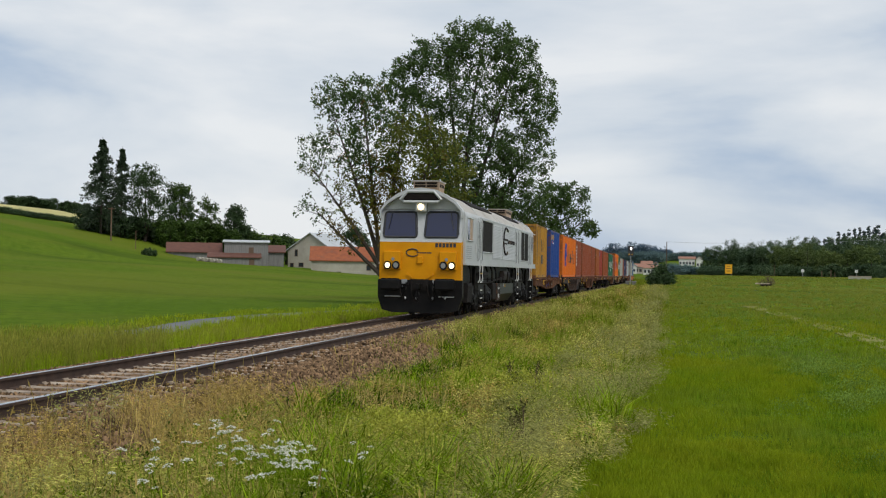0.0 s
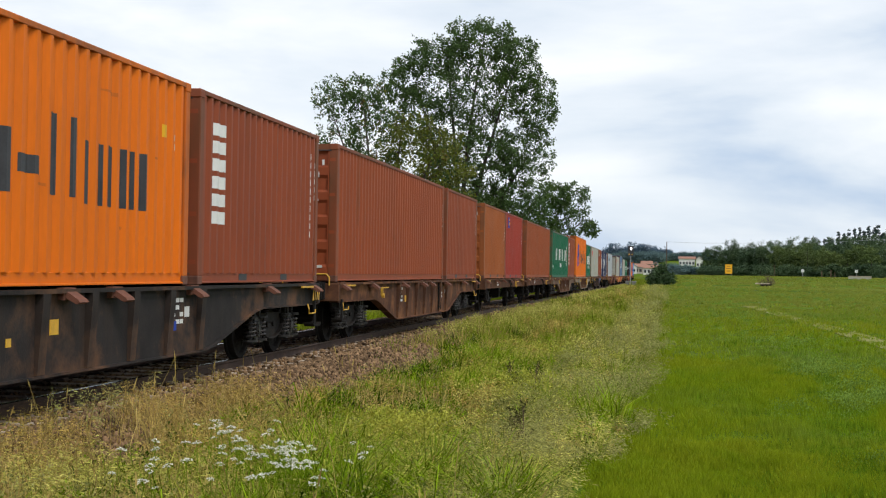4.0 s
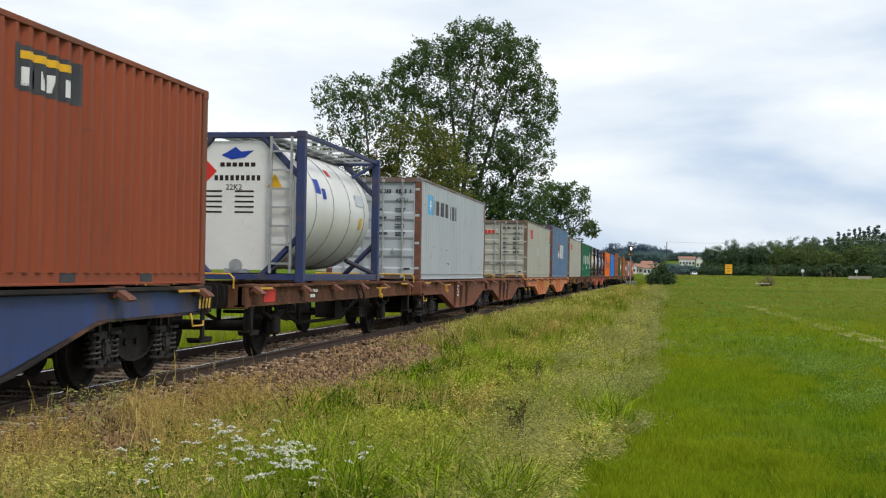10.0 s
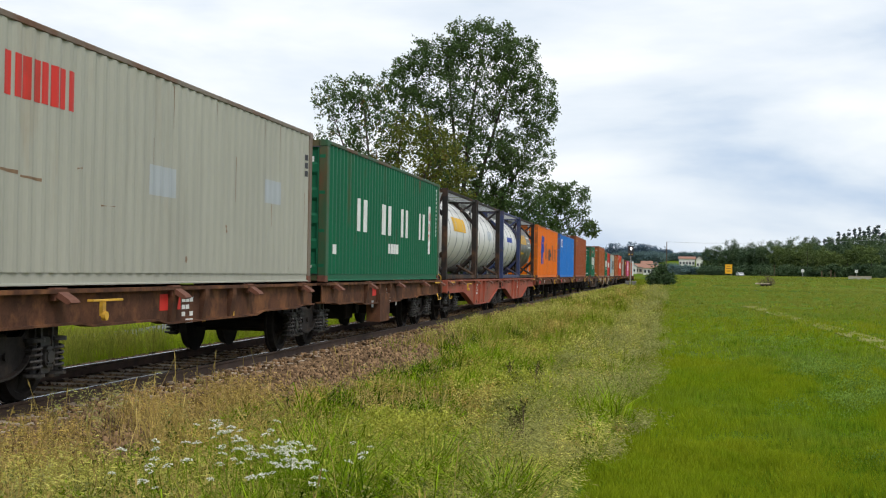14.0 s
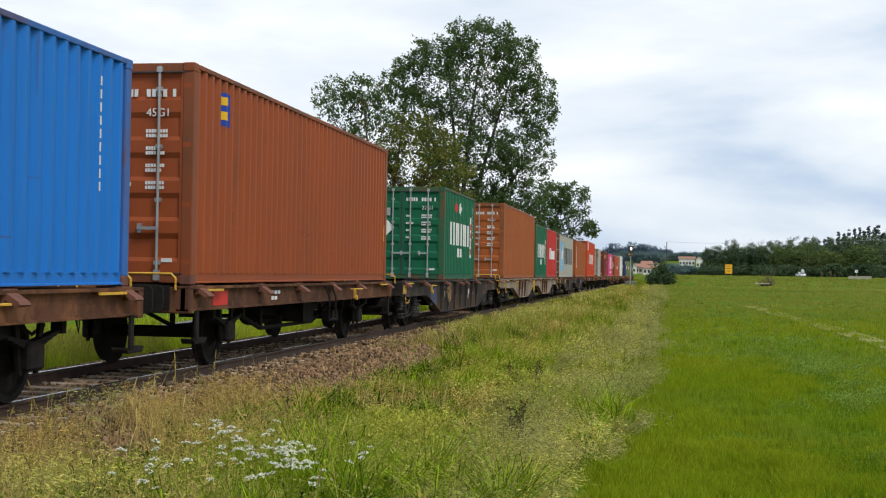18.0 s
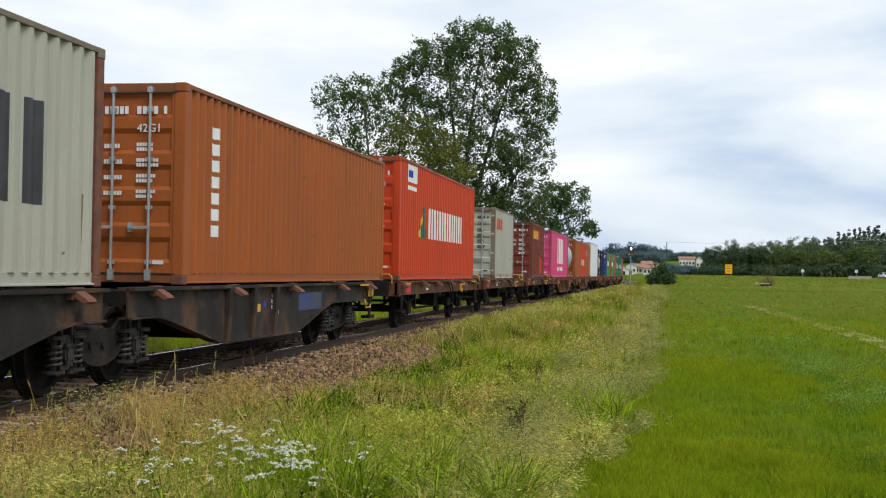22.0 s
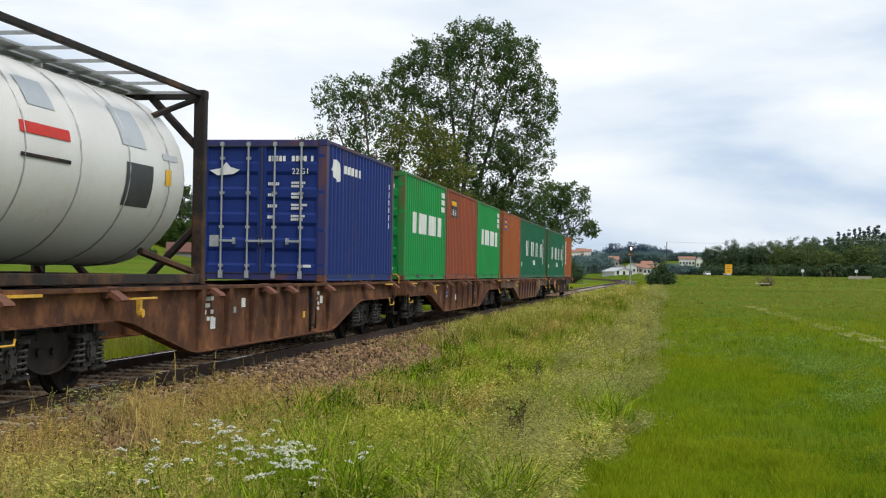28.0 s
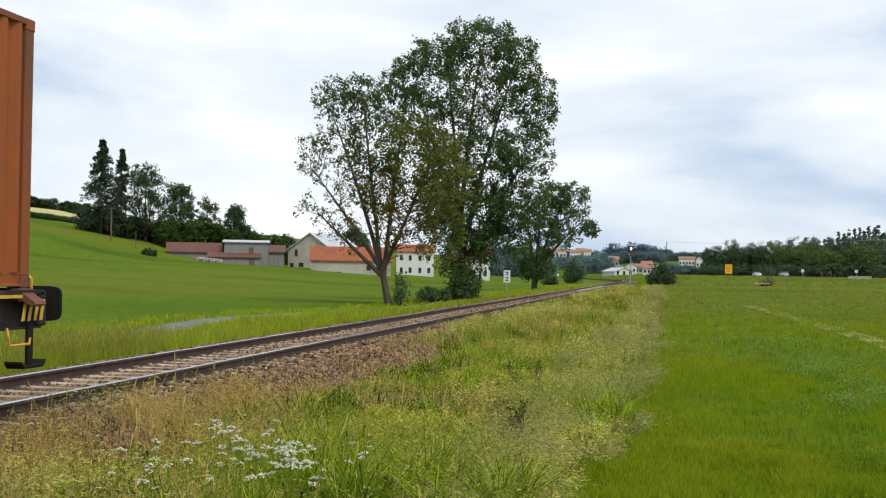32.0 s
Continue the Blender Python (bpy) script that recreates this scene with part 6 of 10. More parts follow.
def twin(u0, mat, label, **kw):
    """Two forty-foot frames on three bogies."""
    kw.setdefault("belly", 0.8)
    return bogie_wagon(u0 + 12.75, 12.95, mat, label, T80, (0.0,), **kw)


bogie_wagon(70.45, 8.1, M_RUST, "rusty shallow bogie container flat wagon", T60[1:-1], belly=0.55)
b = Box(63.2, L20, STD, C["ochre"], "weathered ochre yellow twenty-foot container with black lettering bars and soot")
b.strokes(0.46, 0.66, 0.50, 0.74, 1, M_BLACK, 1.0, 0.34)
b.strokes(0.47, 0.68, 0.27, 0.44, 2, M_BLACK, 0.9, 0.38)
b.mark([b.rect(0.09, 0.15, 0.25, 0.9)], M_SOOT, "soot_streak")
b.door_bars(M_BLACK, "22G1")
b = Box(71.6, L20, STD, C["seablue"], "blue corrugated twenty-foot container with yellow lettering bars")
b.strokes(0.09, 0.34, 0.80, 0.91, 3, M_LOGO_YELLOW, 0.9, 0.4)
b.mark([b.rect(0.17, 0.22, 0.74, 0.78)], M_LOGO_RED, "lettering_bar")
b.mark([b.rect(0.12, 0.16, 0.75, 0.77), b.rect(0.23, 0.31, 0.72, 0.75)], M_WHITE, "lettering_bar")
b.column(0.93, 0.5, 0.9, 7, 0.012, M_WHITE)
b.door_bars(M_WHITE, "22G1")

sixty(80.15, M_FRAME_DARK, DARKY)
orange_box(80.2)
plain(92.75, L20, STD, "oxide", "dull red-brown twenty-foot container with white upright lettering", "22G1", True, True)
sixty(100.1, M_RUST, RUSTY)
plain(100.15, L40, STD, "brick", "red-brown corrugated forty-foot container", "42G1")
plain(112.9, L20, STD, "oxide", "red-brown corrugated twenty-foot container with white upright bars", "22G1")
axle_wagon(127.0, "two-axle flat wagon with faded orange-brown sills", M_RUST, red=False)
plain(120.8, L20, STD, "rustbrown", "orange-brown twenty-foot container with data on its doors", "22G1")
b = plain(127.0, L20, STD, "crimson", "dull red twenty-foot container with a small blue and yellow emblem", "22G1")
b.mark([b.rect(0.16, 0.245, 0.77, 0.93)], M_LOGO_BLUE, "emblem_panel")
b.mark([[(0.17 * L20, 0.80 * STD), (0.235 * L20, 0.84 * STD), (0.235 * L20, 0.87 * STD), (0.17 * L20, 0.83 * STD)], [(0.17 * L20, 0.86 * STD), (0.235 * L20, 0.90 * STD), (0.235 * L20, 0.92 * STD), (0.17 * L20, 0.89 * STD)]], M_LOGO_YELLOW, "emblem_stripe_panel", lift=0.006)
axle_wagon(141.1, "two-axle flat wagon, rusty brown", M_RUST, red=False)
plain(135.0, L40, STD, "clay", "orange-brown corrugated forty-foot container", "42G1", False)
sixty(148.85, M_FRAME_MUD, "dusty brown fish-belly container wagon", rib=M_RUST)
green_box(148.9)
plain(161.25, L20, STD, "oxide", "red-brown twenty-foot container with large upright white bars", "22G1", False, True)
sixty(168.75, M_FRAME_BEIGE, "pale beige fish-belly container wagon with rust-brown ribs", wheel_y=2.2, rib=M_RUST)
orange_box(168.8, HIGH)
green_box(181.45, L20, "22G1")
blue_end = sixty(188.8, M_FRAME_DARK, "dark fish-belly container wagon with blue ends and panels", extras=(("blue_panel", (1.2155, 1.219, -3.4, -1.9, 0.4, 1.0), M_LOGO_BLUE),))
bm = bmesh.new()
bm_prism(bm, [(3.6, 0.33), (5.9, 0.80), (9.1, 0.82), (9.1, 1.09), (3.6, 1.09)], "x", 1.2155, 1.220)
part("blue_panel", bm, M_END_BLUE, blue_end)
cream_box(188.85)
b = plain(201.3, L20, STD, "oxide", "red-brown twenty-foot container with a dark emblem panel", "22G1", False)
b.mark([b.rect(0.12, 0.36, 0.73, 0.90)], M_BLACK, "emblem_panel")
b.mark([b.rect(0.15, 0.33, 0.85, 0.88)], M_LOGO_YELLOW, "emblem_stripe_panel", lift=0.006)
b.strokes(0.15, 0.33, 0.75, 0.82, 3, M_WHITE)
axle_wagon(215.2, "two-axle flat wagon, rusty, under a tank container", M_RUST)
tank(212.2, "white_tank_cladding", M_FRAME_BLUE, "white tank container in a dark blue steel frame",
     [(-1.9, -1.5, 12, 26, M_LOGO_BLUE), (-1.4, -1.15, 8, 18, M_LOGO_BLUE), (-0.45, -0.2, 34, 42, M_LOGO_RED), (1.2, 1.9, 8, 20, M_TANK["steel_tank_cladding"]), (1.5, 1.7, -16, -4, M_LOGO_YELLOW)], shield=True)
twin(223.05, M_FRAME_RED, "rust-red articulated container wagon, half empty", rib=M_RUST)
b = Box(223.1, L40, STD, C["palegrey"], "pale grey forty-foot container with a blue star emblem and dark bars", hinge=M_TAN, press=0.35)
b.mark([b.rect(0.085, 0.15, 0.66, 0.86)], M_LOGO_SKY, "emblem_panel")
b.mark(star(b, 0.1175, 0.76, 0.19), M_WHITE, "star", lift=0.006, whole=True)
b.strokes(0.16, 0.36, 0.67, 0.82, 6, M_BLACK, 0.85, 0.34)
b.strokes(0.39, 0.48, 0.66, 0.81, 3, M_BLACK, 0.85, 0.34)
b.column(0.95, 0.62, 0.9, 5, 0.008, M_BLACK)
b.door_bars(M_BLACK, "42G1")
twin(249.5, M_FRAME_ORANGE, "peach-orange articulated container wagon", wheel_y=-3.4)
cream_box(249.55)
b = Box(263.1, L40, HIGH, C["steelblue"], "dusty blue forty-foot container with an oval emblem and white bars", hinge=M_TAN)
b.mark([oval(b, 0.385, 0.535, 0.56, 0.51)], M_LOGO_RED, "emblem")
b.mark([oval(b, 0.385, 0.535, 0.46, 0.42)], M_WHITE, "emblem_field", lift=0.006)
b.mark([oval(b, 0.385, 0.58, 0.40, 0.28)], M_LOGO_GREEN, "emblem_core", lift=0.009)
b.strokes(0.45, 0.675, 0.39, 0.66, 3, M_WHITE, 0.85, 0.34)
b.door_bars(M_WHITE, "42G1")
twin(276.6, M_RUST, "brown articulated container wagon with red warning plates", belly=0.45,
     extras=(("red_plate", (1.2155, 1.219, -7.4, -6.7, 0.86, 1.06), M_LOGO_RED), ("red_plate", (1.2155, 1.219, 4.5, 5.1, 0.86, 1.06), M_LOGO_RED), ("tool_box", (1.0, 1.3, 4.9, 5.9, 0.3, 0.9), M_RUST)))
cream_box(276.7)
green_box(289.9)
twin(303.3, M_FRAME_SIGNAL, "weathered reddish articulated container wagon with tank containers")
tank(303.4, "white_tank_cladding", M_FRAME_DARK, "white tank container with a faded yellow panel in a grey frame", [(-1.2, 1.2, 4, 26, M_LOGO_YELLOW)])
tank(309.6, "white_tank_cladding", M_FRAME_DARK, "white tank container in a grey steel frame", [(0.2, 1.2, 0, 16, M_TANK["steel_tank_cladding"])])
tank(316.7, "white_tank_cladding", M_FRAME_BLUE, "white tank container in a blue steel frame", [(-1.0, 0.8, 4, 14, M_LOGO_BLUE)])
tank(322.9, "black_tank_cladding", M_FRAME_DARK, "black tank container with worn yellow bars in a dark frame",
     [(-2.3, -1.9, 6, 28, M_LOGO_YELLOW), (-1.75, -1.35, 6, 28, M_LOGO_YELLOW), (-1.2, -0.8, 6, 28, M_LOGO_YELLOW), (-0.65, -0.25, 6, 28, M_LOGO_YELLOW), (-0.1, 0.3, 6, 28, M_LOGO_YELLOW), (-2.0, -0.6, -16, -12, M_LOGO_YELLOW), (0.8, 1.9, 22, 26, M_WHITE), (0.9, 1.7, 10, 13, M_WHITE), (1.0, 1.9, 0, 3, M_WHITE)])
axle_wagon(336.9, "two-axle flat wagon with rusty sills", M_RUST)
orange_box(330.75)
axle_wagon(351.1, "two-axle flat wagon with rusty sills", M_RUST)
b = Box(345.0, L40, STD, C["azure"], "bright blue corrugated forty-foot container")
b.mark([b.rect(0.07, 0.17, 0.70, 0.88)], M_WHITE, "emblem_panel")
b.mark([[(0.085 * L40, 0.72 * STD), (0.13 * L40, 0.72 * STD), (0.10 * L40, 0.86 * STD)], [(0.13 * L40, 0.74 * STD), (0.16 * L40, 0.74 * STD), (0.16 * L40, 0.86 * STD), (0.14 * L40, 0.86 * STD)]], M_LOGO_BLUE, "emblem", lift=0.006)
b.column(0.93, 0.4, 0.9, 9, 0.008, M_WHITE)
b.door_bars(M_WHITE, "22G1")
axle_wagon(365.3, "two-axle flat wagon with rusty sills", M_RUST)
b = Box(359.2, L40, HIGH, C["clay"], "red-brown high forty-foot container with a small emblem")
b.mark([b.rect(0.09, 0.125, 0.76, 0.92)], M_LOGO_BLUE, "emblem_panel")
b.mark([b.rect(0.093, 0.122, 0.79, 0.83), b.rect(0.093, 0.122, 0.86, 0.9)], M_LOGO_YELLOW, "emblem_stripe_panel", lift=0.006)
b.mark([b.rect(0.975, 0.985, 0.3, 0.42)], M_LOGO_YELLOW, "warning_label")
b.door_bars(M_WHITE, "45G1")
sixty(372.9, M_FRAME_DARK, "dark grey fish-belly wagon with one small container", wheel_y=-2.9,
      extras=(("blue_panel", (1.2155, 1.219, -5.1, -4.2, 0.5, 0.95), M_FRAME_BLUE),))
b = green_box(379.15, L20, "22G1")
b.mark([[(0.33 * L20, 0.82 * STD), (0.37 * L20, 0.73 * STD), (0.41 * L20, 0.82 * STD), (0.37 * L20, 0.91 * STD)]], M_LOGO_RED, "hazard_placard")
b.mark([[(0.46 * L20, 0.82 * STD), (0.50 * L20, 0.73 * STD), (0.54 * L20, 0.82 * STD), (0.50 * L20, 0.91 * STD)]], M_WHITE, "hazard_placard")
b.diamond(-0.82, 1.45, 0.22, M_LOGO_RED)
b.diamond(-0.43, 1.45, 0.22, M_WHITE)
box("paper_notice", (-1.02, -0.63, -L20 / 2 + 0.012, -L20 / 2 + 0.022, 1.72, 2.05), M_WHITE, b.ob)
box("round_notice", (-0.48, -0.33, -L20 / 2 + 0.012, -L20 / 2 + 0.022, 1.78, 2.0), M_GALV, b.ob, bevel=0.004)
twin(393.0, M_FRAME_BEIGE, "dirty beige articulated container wagon with rusty ribs", wheel_y=-1.9, rib=M_RUST)
b = plain(393.1, L40, HIGH, "rustbrown", "orange-brown high forty-foot container with a red door plate", "45G1", False)
box("door_plate", (-1.0, -0.6, -L40 / 2 + 0.012, -L40 / 2 + 0.022, 2.2, 2.42), M_LOGO_RED, b.ob)
box("door_plate", (-1.0, -0.6, -L40 / 2 + 0.012, -L40 / 2 + 0.022, 2.12, 2.2), M_WHITE, b.ob)
green_box(406.0, L20, "22G1")
b = plain(412.15, L20, STD, "red", "bright red twenty-foot container with white lettering bars", "22G1", False)
b.strokes(0.29, 0.445, 0.38, 0.61, 1, M_WHITE, 1.0, 0.36)
b.strokes(0.48, 0.825, 0.385, 0.565, 4, M_WHITE, 0.88, 0.36)
twin(420.3, M_FRAME_DARK, "blackish articulated container wagon with blue patches",
     extras=(("blue_panel", (1.2155, 1.219, -7.9, -6.4, 0.5, 1.0), M_END_BLUE), ("blue_panel", (1.2155, 1.219, 7.5, 9.0, 0.7, 1.0), M_END_BLUE)))
b = Box(420.45, L40, STD, C["cream"], "light grey forty-foot container with a sky-blue star panel and dark bars", hinge=M_TAN)
b.mark([b.rect(0.124, 0.265, 0.15, 0.83)], M_LOGO_SKY, "emblem_panel")
b.mark(star(b, 0.1945, 0.50, 0.66), M_WHITE, "star", lift=0.006, whole=True)
b.strokes(0.32, 0.90, 0.315, 0.71, 6, M_BLACK, 0.84, 0.36)
b.door_bars(M_BLACK, "42G1")
b = Box(435.1, L40, STD, C["rustbrown"], "orange-brown forty-foot container with white upright bars by its door end", hinge=C["rustbrown"])
b.column(0.085, 0.25, 0.85, 7, 0.03, M_WHITE)
b.door_bars(M_WHITE, "42G1")
axle_wagon(455.1, "two-axle flat wagon with weathered rusty sills", M_RUST)
b = Box(449.0, L40, HIGH, C["hotred"], "bright orange-red high container with green triangle emblem and white bars", hinge=C["hotred"])
b.mark([b.rect(0.082, 0.18, 0.82, 0.965), b.rect(0.082, 0.175, 0.755, 0.79)], M_WHITE, "emblem_panel")
b.mark([b.rect(0.095, 0.145, 0.86, 0.92)], M_LOGO_BLUE, "emblem", lift=0.006)
b.mark([[(0.225 * L40, 0.37 * HIGH), (0.292 * L40, 0.37 * HIGH), (0.268 * L40, 0.67 * HIGH)]], M_LOGO_GREEN, "emblem")
b.mark([[(0.207 * L40, 0.385 * HIGH), (0.225 * L40, 0.37 * HIGH), (0.263 * L40, 0.645 * HIGH)]], M_LOGO_YELLOW, "emblem")
b.strokes(0.32, 0.80, 0.37, 0.645, 7, M_WHITE, 0.84, 0.38)
b.column(0.955, 0.6, 0.92, 5, 0.01, M_WHITE)
b.door_bars(M_WHITE, "45G1")
axle_wagon(469.65, "two-axle flat wagon with one small container", M_RUST)
cream_box(466.6, L20, "22G1")
axle_wagon(483.7, "two-axle flat wagon with orange end panels", M_RUST)
b = plain(480.6, L20, STD, "maroon", "dark maroon twenty-foot container with yellow lettering bars and hazard sign", "22G1")
b.strokes(0.11, 0.45, 0.72, 0.87, 5, M_LOGO_YELLOW, 0.9, 0.4)
b.mark([b.rect(0.61, 0.77, 0.065, 0.38)], C["hotred"], "orange_patch")
b.mark([b.rect(0.50, 0.56, 0.72, 0.86)], C["pink"], "emblem")
b.diamond(-0.72, 1.62, 0.19, M_LOGO_RED)
writing("MGW.", 0.13, M_WHITE, b.ob, pose(0.14, -L20 / 2 + 0.018, 1.70, 90, 0, 0))
writing("TARE.", 0.13, M_WHITE, b.ob, pose(0.14, -L20 / 2 + 0.018, 1.52, 90, 0, 0))
sixty(491.2, M_RUST, "rust-brown fish-belly container wagon with yellow handwheel", wheel_y=3.1)
b = Box(491.25, L40, STD, C["pink"], "vivid magenta pink forty-foot container with large white bars")
b.strokes(0.355, 0.455, 0.31, 0.88, 1, M_WHITE, 1.0, 0.30)
b.strokes(0.468, 0.562, 0.31, 0.88, 1, M_WHITE, 1.0, 0.30)
b.strokes(0.575, 0.68, 0.31, 0.88, 1, M_WHITE, 1.0, 0.36)
b.strokes(0.34, 0.675, 0.15, 0.235, 14, M_WHITE, 0.85, 0.4)
b.mark([[(0.535 * L40, 0.76 * STD), (0.56 * L40, 0.67 * STD), (0.585 * L40, 0.76 * STD), (0.56 * L40, 0.85 * STD)]], M_WHITE, "hazard_placard", lift=0.006)
b.diamond(-0.75, 1.95, 0.2, M_WHITE)
b.door_bars(M_WHITE, "42G1")
tank(503.75, "steel_tank_cladding", C["brick"], "grey steel tank container in a red-brown frame", [(0.0, 1.2, -20, -6, M_TANK["white_tank_cladding"])])
sixty(511.0, M_RUST, "rust-red fish-belly container wagon", wheel_y=1.4)
plain(511.1, L20, STD, "rustbrown", "brown twenty-foot container with pressed steel sides", "22G1", False)
b = plain(517.25, L20, STD, "hotred", "orange-red twenty-foot container with white lettering bars", "22G1", False)
b.strokes(0.18, 0.74, 0.34, 0.50, 4, M_WHITE, 0.85, 0.36)
b = plain(523.4, L20, STD, "rustbrown", "brown twenty-foot container with a pale notice", "22G1", False)
b.mark([b.rect(0.22, 0.38, 0.62, 0.82)], C["cream"], "notice")
axle_wagon(536.6, "two-axle flat wagon under a white refrigerated container", M_RUST)
b = Box(530.55, L40, HIGH, C["white"], "smooth white forty-foot refrigerated container", True)
b.mark([[(0.86 * L40, 0.42 * HIGH), (0.875 * L40, 0.42 * HIGH), (0.868 * L40, 0.49 * HIGH)], b.rect(0.86, 0.878, 0.26, 0.37), b.rect(0.91, 0.92, 0.56, 0.62)], M_LOGO_YELLOW, "warning_label")
b.strokes(0.84, 0.93, 0.80, 0.83, 8, C["palegrey"], 0.8, 0.4)
b.mark([b.rect(0.0, 1.0, 0.075, 0.085)], C["palegrey"], "seam")
sixty(544.1, M_RUST, "rust-brown fish-belly wagon with a gap between its loads")
tank(544.2, "white_tank_cladding", M_FRAME_DARK, "dirty white tank container with patched panels in a black frame",
     [(-1.7, -1.1, 24, 42, M_TANK["steel_tank_cladding"]), (-2.0, -0.9, 8, 14, M_LOGO_RED), (-2.0, -0.9, -4, -2, M_FRAME_DARK), (0.5, 1.2, 14, 40, M_TANK["steel_tank_cladding"]), (0.55, 1.35, -22, 4, M_BLACK), (1.75, 1.95, -6, 4, M_LOGO_YELLOW), (1.7, 2.2, 10, 14, M_TANK["steel_tank_cladding"])])
b = Box(556.55, L20, STD, C["navy"], "navy blue twenty-foot container with a white emblem")
b.mark([[(0.07 * L20, 0.80 * STD), (0.14 * L20, 0.72 * STD), (0.2 * L20, 0.74 * STD), (0.16 * L20, 0.88 * STD), (0.09 * L20, 0.88 * STD)]], M_WHITE, "emblem")
b.strokes(0.22, 0.46, 0.80, 0.86, 5, M_WHITE, 0.9, 0.4)
b.column(0.93, 0.45, 0.85, 6, 0.012, M_WHITE)
b.door_bars(M_WHITE, "22G1")
bm = bmesh.new()
bm_prism(bm, [(-1.0, 2.02), (-0.85, 1.93), (-0.55, 1.95), (-0.42, 2.03), (-0.6, 2.08), (-0.68, 2.17), (-0.78, 2.06)], "y", -L20 / 2 + 0.012, -L20 / 2 + 0.022)
part("emblem", bm, M_WHITE, b.ob)
sixty(563.85, M_RUST, "rust-brown fish-belly wagon with three short containers")


def leaf_green_box(u):
    b = Box(u, L20, STD, C["leaf"], "bright green twenty-foot container with white lettering bars")
    b.strokes(0.19, 0.88, 0.45, 0.65, 9, M_WHITE, 0.88, 0.4)
    b.column(0.88, 0.72, 0.95, 3, 0.07, M_WHITE)
    b.door_bars(M_WHITE, "22G1")


leaf_green_box(563.9)
b = plain(570.1, L20, STD, "oxide", "red-brown twenty-foot container with a dark emblem panel", "22G1", False)
b.mark([b.rect(0.13, 0.33, 0.70, 0.90)], M_BLACK, "emblem_panel")
b.mark([b.rect(0.16, 0.30, 0.83, 0.88)], M_LOGO_YELLOW, "emblem_stripe_panel", lift=0.006)
b.strokes(0.15, 0.31, 0.72, 0.79, 3, M_WHITE)
leaf_green_box(576.3)
sixty(583.4, M_FRAME_MUD, rib=M_RUST, label= "pale rust-brown fish-belly container wagon", wheel_y=4.3)
b = plain(583.45, L20, STD, "rustbrown", "orange-brown twenty-foot container with white upright bars", "22G1")
b.mark([b.rect(0.10, 0.17, 0.72, 0.90)], M_LOGO_BLUE, "emblem_panel")
b.mark([b.rect(0.105, 0.165, 0.76, 0.79), b.rect(0.105, 0.165, 0.83, 0.86)], M_LOGO_YELLOW, "emblem_stripe_panel", lift=0.006)
green_box(589.6)
last = sixty(603.1, M_FRAME_DARK, "dark grimy fish-belly wagon with orange patches, the last of the train",
      extras=(("orange_patch", (1.2155, 1.219, -4.65, -3.95, 0.46, 0.98), M_FRAME_ORANGE), ("orange_patch", (1.2155, 1.219, 3.1, 3.7, 0.5, 0.9), M_FRAME_ORANGE)))
bm = bmesh.new()
bm_tube(bm, [(1.218, -1.55 + 0.22 * math.cos(0.55 * i) * (1 + 0.3 * math.sin(1.7 * i)), 0.70 + 0.24 * math.sin(0.55 * i + 0.4)) for i in range(22)], 0.014, 4)
part("painted_scrawl", bm, M_YELLOW, last)
green_box(603.2)
plain(615.45, L20, STD, "rustbrown", "orange-brown twenty-foot container with large upright white bars", "22G1", False, True)


# ---------------------------------------------------------------- scenery: where things stand
FOCAL = 2330.5


def place(col, dist, row=None):
    """World x, y (and the turn that faces the camera) at a distance, in one of the directions of view."""
    a = math.atan((col - 784) / FOCAL) - YAW
    return math.sin(a) * dist, math.cos(a) * dist, -math.degrees(a)


M_TILE = grain("clay_roof_tiles", (0.33, 0.095, 0.032), (0.22, 0.062, 0.026), 0.85, 0, 1.2, 14, 0.3, (0.18, 0.09, 0.06), (0.55, 0.8))
M_TILE_OLD = grain("old_brown_roof", (0.15, 0.060, 0.038), (0.10, 0.042, 0.03), 0.85, 0, 1.2, 14, 0.3)
M_PLASTER = grain("white_plaster", (0.68, 0.67, 0.63), (0.58, 0.57, 0.53), 0.9, 0, 0.5, 6, 0.1, (0.42, 0.39, 0.33), (0.56, 0.85))
M_PLASTER_OLD = grain("stained_plaster", (0.46, 0.43, 0.36), (0.33, 0.30, 0.245), 0.9, 0, 0.4, 5, 0.15, (0.20, 0.18, 0.15), (0.52, 0.8))
M_BOARDS = grain("grey_boarding", (0.24, 0.235, 0.225), (0.16, 0.155, 0.15), 0.85, 0, 1.0, 9, 0.2, None, (0, 1), (6, 6, 0.4))
M_SHEET = grain("fibre_cement_roof", (0.52, 0.54, 0.55), (0.40, 0.42, 0.43), 0.6, 0, 0.6, 8, 0.1)
M_DARKWIN = glassy("dark_window", (0.03, 0.035, 0.04), 0.12)
M_TIMBER = grain("weathered_timber", (0.16, 0.10, 0.06), (0.10, 0.065, 0.045), 0.85, 0, 3, 30, 0.2)
M_ASPHALT = grain("asphalt", (0.14, 0.14, 0.15), (0.18, 0.18, 0.19), 0.9, 0, 0.5, 25, 0.1, spec=0.2)


